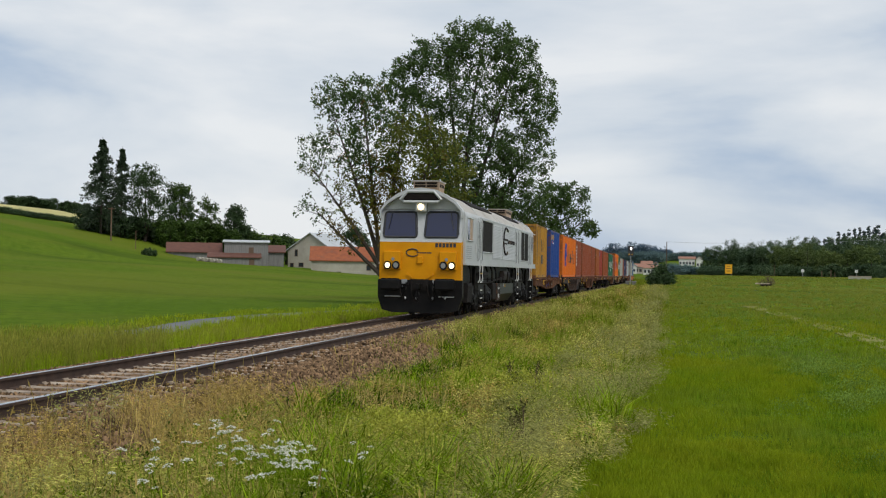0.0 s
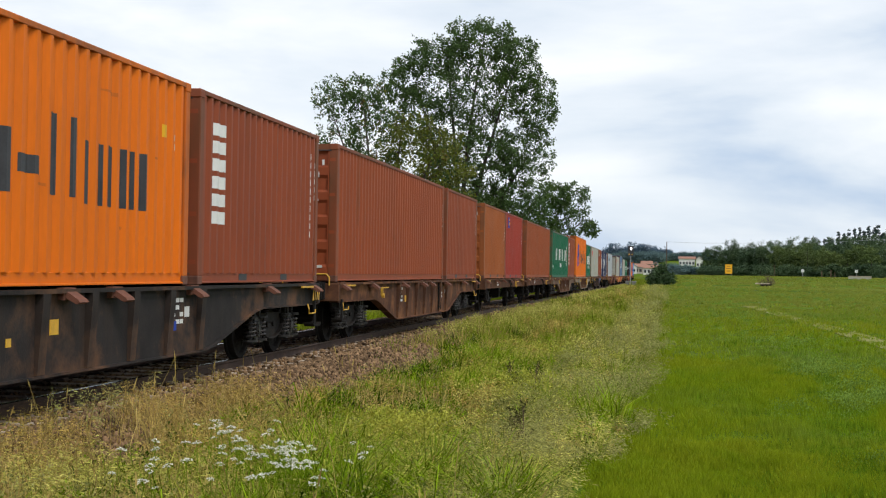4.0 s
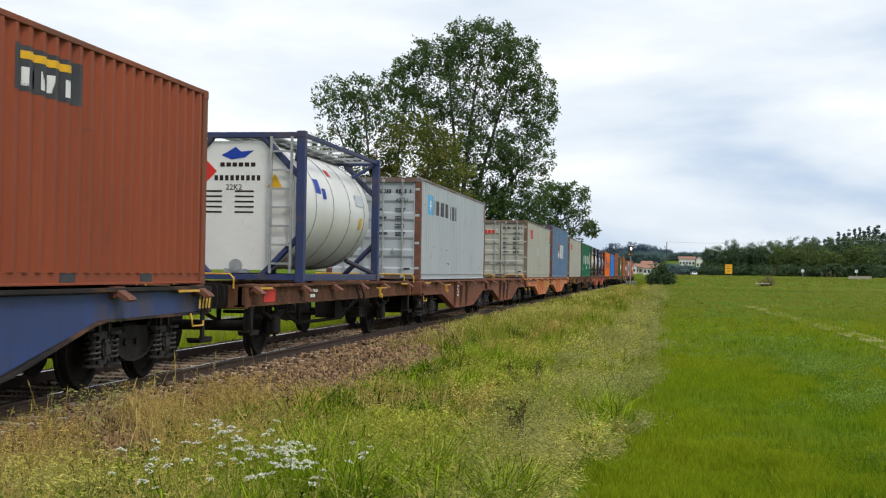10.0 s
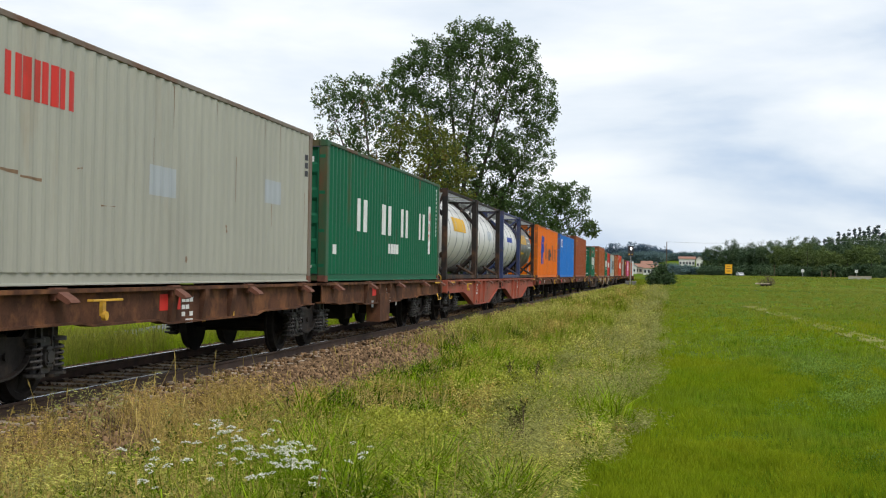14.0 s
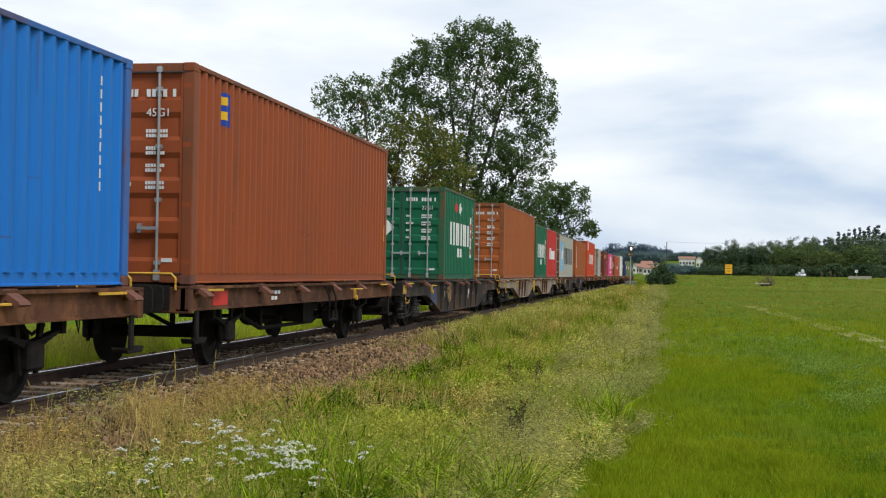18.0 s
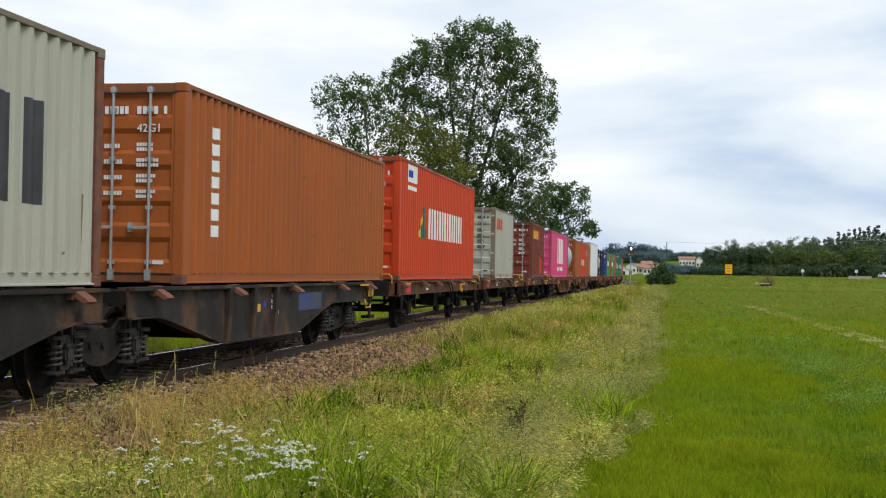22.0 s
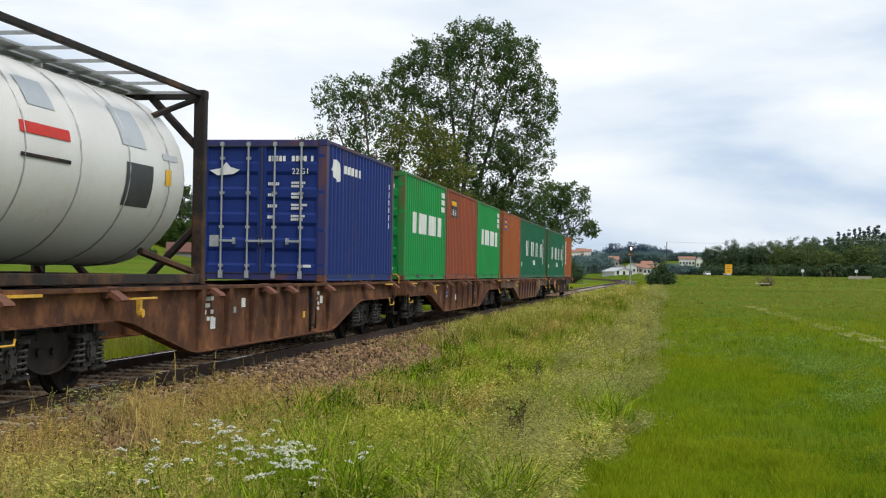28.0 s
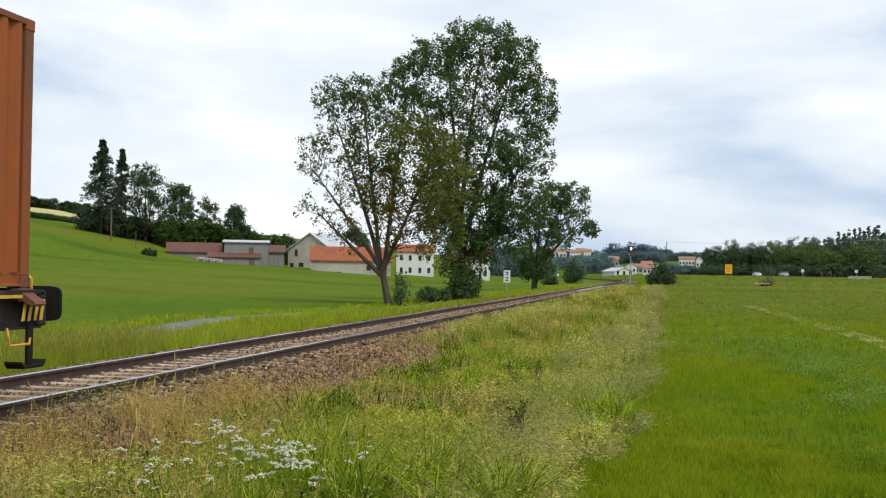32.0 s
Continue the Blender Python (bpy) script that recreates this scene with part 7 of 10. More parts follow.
def house(name, label, col, dist, w, deep, wall, roof, wall_mat, roof_mat, ridge="x", windows=(), turn=0.0, dz=0.0, eave=0.35, doors=(), category="house"):
    """A building that faces the line: walls, roof, chimney-less, windows and doors set in."""
    x, y, face = place(col, dist)
    ob = tagged(new(name), label, category)
    c = Matrix.Translation((x, y, 0)) @ pose(0, 0, 0, 0, 0, face + turn)
    z0 = min(gz(*(c @ Vector((px, py, 0))).xy) for px in (-w / 2, 0, w / 2) for py in (0, deep / 2, deep)) - 0.15 + dz
    ob.matrix_basis = Matrix.Translation((0, 0, z0)) @ c
    wall += 0.3
    bm = bmesh.new()
    if ridge == "x":
        bm_prism(bm, [(0, 0), (0, wall), (deep / 2, wall + roof), (deep, wall), (deep, 0)], "x", -w / 2, w / 2)
    elif ridge == "y":
        bm_prism(bm, [(-w / 2, 0), (-w / 2, wall), (0, wall + roof), (w / 2, wall), (w / 2, 0)], "y", 0, deep)
    else:
        bm_prism(bm, [(0, 0), (0, wall), (deep, wall + roof), (deep, 0)], "x", -w / 2, w / 2)
    part("wall", bm, wall_mat, ob)
    t, bm = 0.16, bmesh.new()
    if ridge == "x":
        k = roof / (deep / 2)
        bm_prism(bm, [(-eave, wall - k * eave + 0.01), (deep / 2, wall + roof + 0.01), (deep + eave, wall - k * eave + 0.01), (deep + eave, wall - k * eave + t), (deep / 2, wall + roof + t), (-eave, wall - k * eave + t)], "x", -w / 2 - eave, w / 2 + eave)
    elif ridge == "y":
        k = roof / (w / 2)
        bm_prism(bm, [(-w / 2 - eave, wall - k * eave + 0.01), (0, wall + roof + 0.01), (w / 2 + eave, wall - k * eave + 0.01), (w / 2 + eave, wall - k * eave + t), (0, wall + roof + t), (-w / 2 - eave, wall - k * eave + t)], "y", -eave, deep + eave)
    else:
        k = roof / deep
        bm_prism(bm, [(-eave, wall - k * eave + 0.01), (deep + eave, wall + roof + k * eave + 0.01), (deep + eave, wall + roof + k * eave + t), (-eave, wall - k * eave + t)], "x", -w / 2 - eave, w / 2 + eave)
    part("roof", bm, roof_mat, ob)
    for wx, wz, ww, wh in windows:
        f = bmesh.new()
        for a in ((wx - ww / 2 - 0.08, wx - ww / 2, wz, wz + wh), (wx + ww / 2, wx + ww / 2 + 0.08, wz, wz + wh), (wx - ww / 2 - 0.08, wx + ww / 2 + 0.08, wz + wh, wz + wh + 0.08), (wx - ww / 2 - 0.12, wx + ww / 2 + 0.12, wz - 0.08, wz)):
            bm_box(f, a[0], a[1], -0.07, 0.02, a[2], a[3])
        fr = part("window", f, M_TIMBER if wall_mat is M_PLASTER_OLD else M_WHITE, ob)
        box("pane", (wx - ww / 2, wx + ww / 2, -0.02, 0.02, wz, wz + wh), M_DARKWIN, fr)
    for wx, ww, wh in doors:
        box("door", (wx - ww / 2, wx + ww / 2, -0.06, 0.03, 0.15, wh), M_TIMBER, ob)
    return ob


house("shed", "long low shed with a red-brown tiled roof", 344, 256, 10.0, 7, 1.7, 1.7, M_BOARDS, M_TILE_OLD, category="shed")
house("barn", "grey boarded barn with a pale flat-pitched roof", 436, 250, 8.2, 9, 4.2, 0.5, M_BOARDS, M_SHEET, "mono", doors=((0.9, 0.9, 3.6),), category="barn")
house("lean_to", "low grey lean-to with a red-brown roof", 415, 247, 9.3, 3.0, 1.3, 0.7, M_BOARDS, M_TILE_OLD, "mono", doors=((3.2, 1.0, 1.3),), category="shed")
house("lean_to", "narrow grey timber lean-to between barns", 489, 258, 3.0, 6, 2.6, 1.3, M_BOARDS, M_TILE_OLD, "mono", category="shed")
house("farm_barn", "old stained plaster barn with a steep gable", 549, 262, 9.6, 16, 3.9, 3.3, M_PLASTER_OLD, M_SHEET, "y", ((-1.9, 0.9, 0.9, 0.7), (-3.9, 0.2, 0.6, 1.3), (2.2, 0.3, 1.4, 1.4), (-3.0, 3.0, 0.5, 1.2)), eave=0.45, turn=-24, category="barn")
house("stable", "long plastered stable with an orange tiled roof", 622, 240, 14.5, 8, 2.6, 2.4, M_PLASTER_OLD, M_TILE, windows=((-4.0, 0.4, 0.6, 0.35), (-2.2, 0.4, 0.6, 0.35), (3.2, 1.2, 0.7, 0.8), (5.0, 1.2, 0.7, 0.8)), category="barn")
house("farmhouse", "white two-storey farmhouse with small dark windows", 735, 268, 7.6, 9, 4.9, 1.4, M_PLASTER, M_TILE, windows=tuple((x, z, 0.6, 1.1) for x in (-2.8, -1.0, 1.0, 2.8) for z in (0.9, 3.4)))
house("farmhouse", "white two-storey house with an orange tiled roof", 840, 272, 6.4, 9, 4.9, 1.7, M_PLASTER, M_TILE, windows=tuple((x, z, 0.55, 1.2) for x in (-2.4, -1.2, 0.0, 1.2, 2.3) for z in (1.0, 3.5)))

# ---------------------------------------------------------------- plants
def leaf_mat(name, a, b, var=0.35, trans=0.3):
    return grain(name, a, b, 0.6, 0, 0.6, 4.0, 0.0, island=var, spec=0.25, trans=trans)


def far_leaf(name, a, b):
    return grain(name, a, b, 0.8, 0, 0.09, 0.7, 0.0, island=0.12, spec=0.05, trans=0.1)


M_BARK = grain("grey_brown_bark", (0.085, 0.065, 0.048), (0.05, 0.038, 0.028), 0.95, 0, 4, 30, 0.6, None, (0, 1), (1, 1, 0.3))
M_BARK_DARK = grain("dark_bark", (0.035, 0.028, 0.022), (0.06, 0.045, 0.034), 0.95, 0, 4, 30, 0.6)
M_LEAF = leaf_mat("tree_leaves", (0.088, 0.140, 0.038), (0.048, 0.094, 0.027))
M_LEAF_SPRING = leaf_mat("sparse_olive_leaves", (0.150, 0.165, 0.020), (0.100, 0.120, 0.016))
M_LEAF_OCHRE = leaf_mat("ochre_leaves", (0.18, 0.125, 0.024), (0.13, 0.105, 0.02))
M_LEAF_FAR = leaf_mat("distant_leaves", (0.050, 0.086, 0.028), (0.034, 0.064, 0.022), 0.4, 0.15)
M_LEAF_MID = leaf_mat("lighter_distant_leaves", (0.070, 0.120, 0.018), (0.045, 0.085, 0.014), 0.4, 0.25)
M_NEEDLE = leaf_mat("conifer_needles", (0.026, 0.045, 0.022), (0.034, 0.056, 0.024), 0.35, 0.05)
# Haze is put into the belt, wood and ridge colours, bluest on the ridge.
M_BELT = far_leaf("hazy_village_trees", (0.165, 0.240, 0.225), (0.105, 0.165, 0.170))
M_WOOD = far_leaf("mixed_wood_leaves", (0.118, 0.170, 0.076), (0.058, 0.096, 0.056))
M_WOOD_LIGHT = far_leaf("light_wood_leaves", (0.150, 0.190, 0.056), (0.085, 0.125, 0.042))
M_SPRUCE = far_leaf("far_spruce_needles", (0.060, 0.094, 0.080), (0.042, 0.068, 0.062))
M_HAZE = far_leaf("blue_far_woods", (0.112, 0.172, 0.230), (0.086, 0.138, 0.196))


def leaves_at(centres, per, spread, size, rng, droop=0.0, level=1.0):
    """Small two-triangle leaves scattered round many centres, as arrays."""
    n = len(centres) * per
    c = np.repeat(centres, per, 0)
    s = spread if np.isscalar(spread) else np.repeat(spread, per)[:, None]
    d = rng.normal(size=(n, 3))
    d /= np.linalg.norm(d, axis=1, keepdims=True) + 1e-9
    p = c + d * (rng.random((n, 1)) ** 0.45) * s
    p[:, 2] -= droop * rng.random(n)
    u = rng.normal(size=(n, 3))
    u[:, 2] = (u[:, 2] - 0.4) * level
    u /= np.linalg.norm(u, axis=1, keepdims=True)
    v = np.cross(u, rng.normal(size=(n, 3)) * np.array((level, level, 1.0)))
    v /= np.linalg.norm(v, axis=1, keepdims=True) + 1e-9
    k = size * rng.uniform(0.6, 1.35, (n, 1))
    q = np.stack([p, p + u * k * 0.5 + v * k * 0.32, p + u * k, p + u * k * 0.5 - v * k * 0.32], 1).reshape(-1, 3)
    f = np.arange(4 * n).reshape(-1, 4)
    return q, f


def join_arrays(sets):
    vs, fs, k = [], [], 0
    for v, f in sets:
        vs.append(v), fs.append(f + k)
        k += len(v)
    return np.concatenate(vs), np.concatenate(fs)


def limb(bm, a, b, r0, r1, rng, sag=0.25, n=5):
    """A crooked tapering limb."""
    a, b = np.array(a), np.array(b)
    mid = (a + b) / 2 + rng.normal(size=3) * sag * np.linalg.norm(b - a) * 0.22
    mid[2] += sag * 0.2 * np.linalg.norm(b - a)
    pts = [(1 - t) ** 2 * a + 2 * t * (1 - t) * mid + t * t * b for t in np.linspace(0, 1, n)]
    k, rings = 6, []
    for i, p in enumerate(pts):
        d = Vector(pts[min(i + 1, n - 1)] - pts[max(i - 1, 0)])
        q = d.to_track_quat("Z", "Y")
        r = r0 + (r1 - r0) * i / (n - 1)
        rings.append([bm.verts.new(Vector(p) + q @ Vector((r * math.cos(2 * math.pi * j / k), r * math.sin(2 * math.pi * j / k), 0))) for j in range(k)])
    for u, w in zip(rings[:-1], rings[1:]):
        for j in range(k):
            bm.faces.new((u[j], u[(j + 1) % k], w[(j + 1) % k], w[j]))
    return pts


def broadleaf(label, x, y, stems, lobes, clumps, per, spread, size, mats, bark, seed, bare=0.15, thick=0.3, twig=1.0, name="tree", fork=(0.0, 0.0, 0.0)):
    """stems: (dx, dy, height) tips of the main stems; lobes: (dx, dy, z, rx, ry, rz, weight[, leaf]) of the crown, from the foot; leaf: its kind of leaf."""
    rng = np.random.default_rng(seed)
    ob = tagged(new(name), label, name)
    ob.location = (x, y, gz(x, y) - 0.05)
    bm, spine = bmesh.new(), []
    for dx, dy, h in stems:
        base = (fork[0] + rng.normal() * 0.10, fork[1] + rng.normal() * 0.10, fork[2])
        pts = limb(bm, base, (dx, dy, h), thick, thick * 0.12, rng, 0.10, 12)
        spine += [(p, thick * (1 - 0.88 * i / 11)) for i, p in enumerate(pts)]
    limb(bm, (0, 0, -0.1), (fork[0], fork[1], max(fork[2] + 0.15, 0.9)), thick * 1.6, thick * 1.15, rng, 0.05, 6)
    w = np.array([l[6] for l in lobes], float)
    pick = rng.choice(len(lobes), clumps, p=w / w.sum())
    cen = []
    for i in pick:
        dx, dy, z, rx, ry, rz = lobes[i][:6]
        d = rng.normal(size=3)
        d /= np.linalg.norm(d)
        cen.append(np.array((dx, dy, z)) + d * np.array((rx, ry, rz)) * rng.uniform(0.3, 1.12) ** 0.6)
    cen = np.array(cen)
    nodes = [(np.array(p), r) for p, r in spine if p[2] > 1.0]
    P = np.array([p for p, _ in nodes])
    order = np.argsort(np.linalg.norm(cen - np.array((0, 0, cen[:, 2].mean())), axis=1))
    for j, i in enumerate(order):
        c = cen[i]
        d = np.linalg.norm(P - c, axis=1) + 1.6 * np.clip(P[:, 2] - c[2] + 0.4, 0, None)
        k = int(np.argmin(d))
        r = min(nodes[k][1] * 0.6, 0.022 * twig * (1 + np.linalg.norm(P[k] - c) * 0.5))
        pts = limb(bm, P[k], c, r, 0.007 * twig, rng, 0.35, 5)
        if j % 2 == 0:
            add = [(np.array(pts[2]), r * 0.7), (np.array(pts[3]), r * 0.5)]
            nodes += add
            P = np.concatenate([P, [a for a, _ in add]])
    part("trunk", bm, bark, ob)
    kept = rng.random(len(cen)) > bare
    leafy = cen[kept]
    own = np.array([lobes[i][7] if len(lobes[i]) > 7 else -1 for i in pick])[kept]
    cut = np.where((own >= 0) & (rng.random(len(own)) < 0.85), own, rng.integers(0, len(mats), len(leafy)))
    for m_i, m in enumerate(mats):
        cs = leafy[cut == m_i]
        if len(cs):
            v, f = leaves_at(cs, per, spread * rng.uniform(0.6, 1.3, len(cs)), size, rng, 0.15)
            part("crown", mesh_arrays("crown", v, f, m), None, ob)
    return ob


def conifer(label, x, y, h, r, seed, tiers=26, sparse=1.0, dz=0.0):
    rng = np.random.default_rng(seed)
    ob = tagged(new("conifer"), label, "tree")
    ob.location = (x, y, gz(x, y) - 0.1 + dz)
    bm, cen, sp = bmesh.new(), [], []
    limb(bm, (0, 0, 0), (0, 0, h), 0.25, 0.03, rng, 0.01, 6)
    for i in range(tiers):
        z = h * (0.10 + 0.90 * i / tiers)
        reach = r * (1 - i / tiers) ** 1.0 * rng.uniform(0.7, 1.15) + 0.15
        for k in range(7):
            if rng.random() > sparse:
                continue
            a = rng.uniform(0, 2 * math.pi)
            tip = (reach * math.cos(a), reach * math.sin(a), z - reach * 0.22)
            limb(bm, (0, 0, z), tip, 0.04, 0.01, rng, 0.15, 4)
            for q in (0.25, 0.5, 0.75, 0.98):
                cen.append((tip[0] * q, tip[1] * q, z - reach * 0.22 * q)), sp.append(0.18 + 0.10 * reach)
    part("trunk", bm, M_BARK_DARK, ob)
    v, f = leaves_at(np.array(cen), 22, np.array(sp), 0.40, rng, 0.35)
    part("crown", mesh_arrays("crown", v, f, M_NEEDLE), None, ob)
    return ob


# three trees beside the line
tx, ty, _ = place(690, 73)
broadleaf("thin half-bare ash tree with olive and ochre inner leaves", tx, ty, ((-3.6, 0.2, 11.0), (-1.7, -0.3, 12.2), (-4.6, 0.3, 7.6), (0.6, 0.5, 10.8), (2.9, -0.5, 9.4), (-4.2, 0.0, 5.2)),
          ((-3.2, 0, 11.5, 1.3, 1.3, 1.2, 1.5, 1), (-1.6, 0, 11.9, 1.3, 1.4, 1.1, 1.8, 1), (-4.5, 0, 8.2, 1.0, 1.2, 1.6, 0.7, 1), (-3.0, 0, 9.0, 1.5, 1.5, 1.7, 1.5, 1), (-4.3, 0, 5.6, 1.3, 1.2, 1.0, 0.35, 1), (-2.2, 0, 6.6, 1.5, 1.4, 1.9, 1.2, 0), (-2.6, 0, 4.2, 1.5, 1.4, 1.2, 0.3, 2), (-0.6, 0, 6.6, 1.4, 1.4, 1.6, 1.8, 2),
           (-0.9, 0, 9.3, 1.7, 1.8, 2.2, 3.2, 1), (1.1, -0.5, 8.4, 1.9, 1.8, 2.6, 4.5, 0), (3.1, -0.5, 7.2, 1.6, 1.6, 2.6, 3.6, 0), (1.0, -0.3, 4.9, 1.9, 1.6, 2.0, 2.6, 2), (3.0, -0.3, 4.2, 1.3, 1.4, 2.0, 1.8, 0)),
          1600, 21, 0.30, 0.145, (M_LEAF_SPRING, M_LEAF, M_LEAF_OCHRE), M_BARK, 11, 0.24, 0.15, 1.3, fork=(-0.4, 0.0, 1.7))
tx, ty, _ = place(806, 82)
broadleaf("tall full green ash tree with several stems", tx, ty, ((-0.8, 0, 16.0), (1.6, 0.4, 17.0), (3.6, -0.5, 14.5), (-2.8, 0.3, 13.8), (4.6, 0.3, 9.5)),
          ((1.4, 0, 16.4, 2.3, 2.2, 1.5, 3.2), (-1.5, 0, 15.4, 2.0, 2.0, 1.3, 2.6), (-3.4, 0, 13.9, 1.5, 1.6, 1.5, 2.0), (3.8, 0, 15.0, 1.5, 1.7, 1.7, 2.2), (5.0, 0, 12.4, 1.3, 1.6, 2.0, 2.2), (1.2, 0, 13.0, 3.0, 2.4, 2.2, 5.0), (-2.4, 0, 11.6, 2.0, 2.0, 1.8, 2.6),
           (4.3, 0, 9.3, 1.8, 1.9, 1.9, 2.4), (1.6, 0, 9.4, 2.8, 2.3, 2.0, 4.2), (-0.8, 0, 8.8, 1.9, 2.0, 2.0, 2.2), (1.0, 0, 5.8, 2.6, 2.1, 2.0, 4.6), (3.9, 0, 6.2, 1.9, 1.8, 1.7, 3.0), (0.6, 0, 3.2, 1.8, 1.8, 1.8, 2.8), (2.6, 0, 3.9, 1.6, 1.6, 1.2, 2.0), (-1.4, 0, 6.2, 1.4, 1.6, 2.0, 2.4)),
          3200, 26, 0.30, 0.150, (M_LEAF, M_LEAF, M_LEAF_MID, M_LEAF), M_BARK_DARK, 12, 0.06, 0.20, 1.3, fork=(0.3, 0.0, 2.2))
tx, ty, _ = place(946, 150)
broadleaf("spreading green tree leaning over the line", tx, ty, ((0.5, 0, 10.6), (3.2, 0.4, 10.5), (-1.0, 0, 8.0), (5.2, 0, 7.8)),
          ((0.4, 0, 8.8, 2.4, 2.4, 2.6, 3), (4.4, 0, 10.0, 2.0, 2.0, 2.2, 3), (2.2, 0, 11.0, 1.8, 1.8, 1.5, 2), (6.2, 0, 7.2, 1.1, 1.2, 1.0, 1.0), (-0.2, 0, 4.4, 2.6, 2.2, 2.4, 3.6), (3.2, 0, 6.6, 2.3, 2.0, 1.6, 2.6), (0.2, 0, 2.6, 2.0, 1.8, 1.4, 2.6)),
          760, 26, 0.42, 0.24, (M_LEAF, M_LEAF_MID, M_LEAF), M_BARK_DARK, 13, 0.08, 0.26, 1.5, fork=(0.1, 0.0, 2.0))


def bush(label, col, dist, w, h, n, mat, seed, size=0.16, per=60, name="bush", spread=None, off=0.0):
    rng = np.random.default_rng(seed)
    x, y, _ = place(col, dist)
    ob = tagged(new(name), label, name)
    ob.location = (x, y, gz(x, y) - 0.05)
    bm, cen = bmesh.new(), []
    for i in range(n):
        a, q = rng.uniform(0, 2 * math.pi), rng.random() ** 0.5
        c = np.array((w / 2 * q * math.cos(a), w / 2 * q * math.sin(a), h * rng.uniform(0.2, 1.0) * (1 - 0.55 * q ** 2) + off))
        cen.append(c)
        limb(bm, (c[0] * 0.15, c[1] * 0.15, 0), c, 0.03, 0.008, rng, 0.2, 4)
    part("stem", bm, M_BARK_DARK, ob)
    v, f = leaves_at(np.array(cen), per, spread or 0.22 * h, size, rng)
    part("crown", mesh_arrays("crown", v, f, mat), None, ob)
    return ob


bush("low leafy shrub at the foot of trees", 768, 79, 2.6, 1.0, 26, M_LEAF, 21)
bush("dense dark shrub round a tree foot", 820, 81, 1.7, 2.6, 60, M_LEAF, 22)
bush("tall narrow sapling by a tree", 710, 71, 0.5, 1.9, 8, M_LEAF, 23)
bush("rounded dark green bush at the line's edge", 1170, 205, 4.0, 3.4, 90, M_LEAF_FAR, 24, 0.3, 50)
bush("rounded bush beyond the line", 1015, 260, 3.2, 4.6, 60, M_LEAF_FAR, 25, 0.3, 50)
bush("small round bush in the meadow", 975, 215, 2.4, 1.6, 40, M_LEAF_FAR, 26, 0.3, 40)
bush("small dark bush on the slope", 265, 235, 2.6, 1.4, 40, M_LEAF_FAR, 27, 0.25, 40)
bush("leafless grey shrub over a trough", 1358, 195, 2.2, 1.7, 60, M_TIMBER, 28, 0.10, 14)

# trees on the hill behind the farm
for i, (col, top, base, r, sparse) in enumerate(((178, 258, 425, 6.8, 0.8), (213, 268, 425, 3.9, 0.55))):
    x, y, _ = place(col, 282)
    conifer("tall dark spruce on the hill", x, y, (base - top) / FOCAL * 282, r, 40 + i, 24, sparse)
for i, (col, d, top, base, wide, mats, bare) in enumerate(((256, 284, 290, 425, 8.6, (M_LEAF_FAR,), 0.05), (317, 288, 316, 430, 7.0, (M_LEAF_FAR, M_LEAF_MID), 0.12),
                                       (366, 292, 334, 430, 6.2, (M_LEAF_MID,), 0.62), (417, 292, 338, 430, 6.0, (M_LEAF_FAR,), 0.12), (507, 300, 390, 440, 6.2, (M_LEAF_FAR, M_LEAF_MID), 0.05),
                                       (460, 296, 395, 440, 4.6, (M_LEAF_MID,), 0.1), (630, 300, 396, 470, 7.0, (M_LEAF_FAR,), 0.05))):
    x, y, _ = place(col, d)
    h = (base - top) / FOCAL * d
    broadleaf("broad dark tree on the hill behind the farm", x, y, ((0, 0, h * 0.86), (wide * 0.15, 0.3, h * 0.7)),
              ((0, 0, h * 0.66, wide * 0.50, wide * 0.44, h * 0.30, 3), (wide * 0.10, 0, h * 0.42, wide * 0.58, wide * 0.45, h * 0.24, 3), (-wide * 0.05, 0, h * 0.86, wide * 0.34, wide * 0.3, h * 0.15, 1.6)), 190, 40, wide * 0.11, 0.40, mats, M_BARK_DARK, 60 + i, bare, 0.25, 2.0)


def wood(name, label, spots, mat, seed, leaf, per, kind="stuff"):
    """A mass of far trees: trunks and many clumps, in one piece. spots: (x, y, height, width, conical)."""
    rng = np.random.default_rng(seed)
    cen, sp, bm = [], [], bmesh.new()
    for x, y, h, w, cone in spots:
        z = gz(x, y)
        limb(bm, (x, y, z - 0.3), (x, y, z + h * 0.8), 0.2, 0.05, rng, 0.03, 3)
        n = 60 if cone else 52
        for i in range(n):
            q = rng.random()
            a, rr = rng.uniform(0, 2 * math.pi), rng.random() ** 0.5
            wide = w / 2 * ((1 - q) ** 0.8 + 0.06 if cone else math.sin(math.pi * (0.12 + 0.80 * q)) ** 0.6)
            cen.append((x + wide * rr * math.cos(a), y + wide * rr * math.sin(a), z + h * (0.08 + 0.92 * q)))
            sp.append((0.085 if cone else 0.14) * w * rng.uniform(0.7, 1.2))
    v, f = leaves_at(np.array(cen), per, np.array(sp), leaf, rng, 0.0, 0.35)
    ob = new(name, mesh_arrays(name, v, f, mat))
    tagged(ob, label, "woods", kind=kind)
    part("trunks", bm, M_BARK_DARK, ob)
    return ob


rw = np.random.default_rng(5)


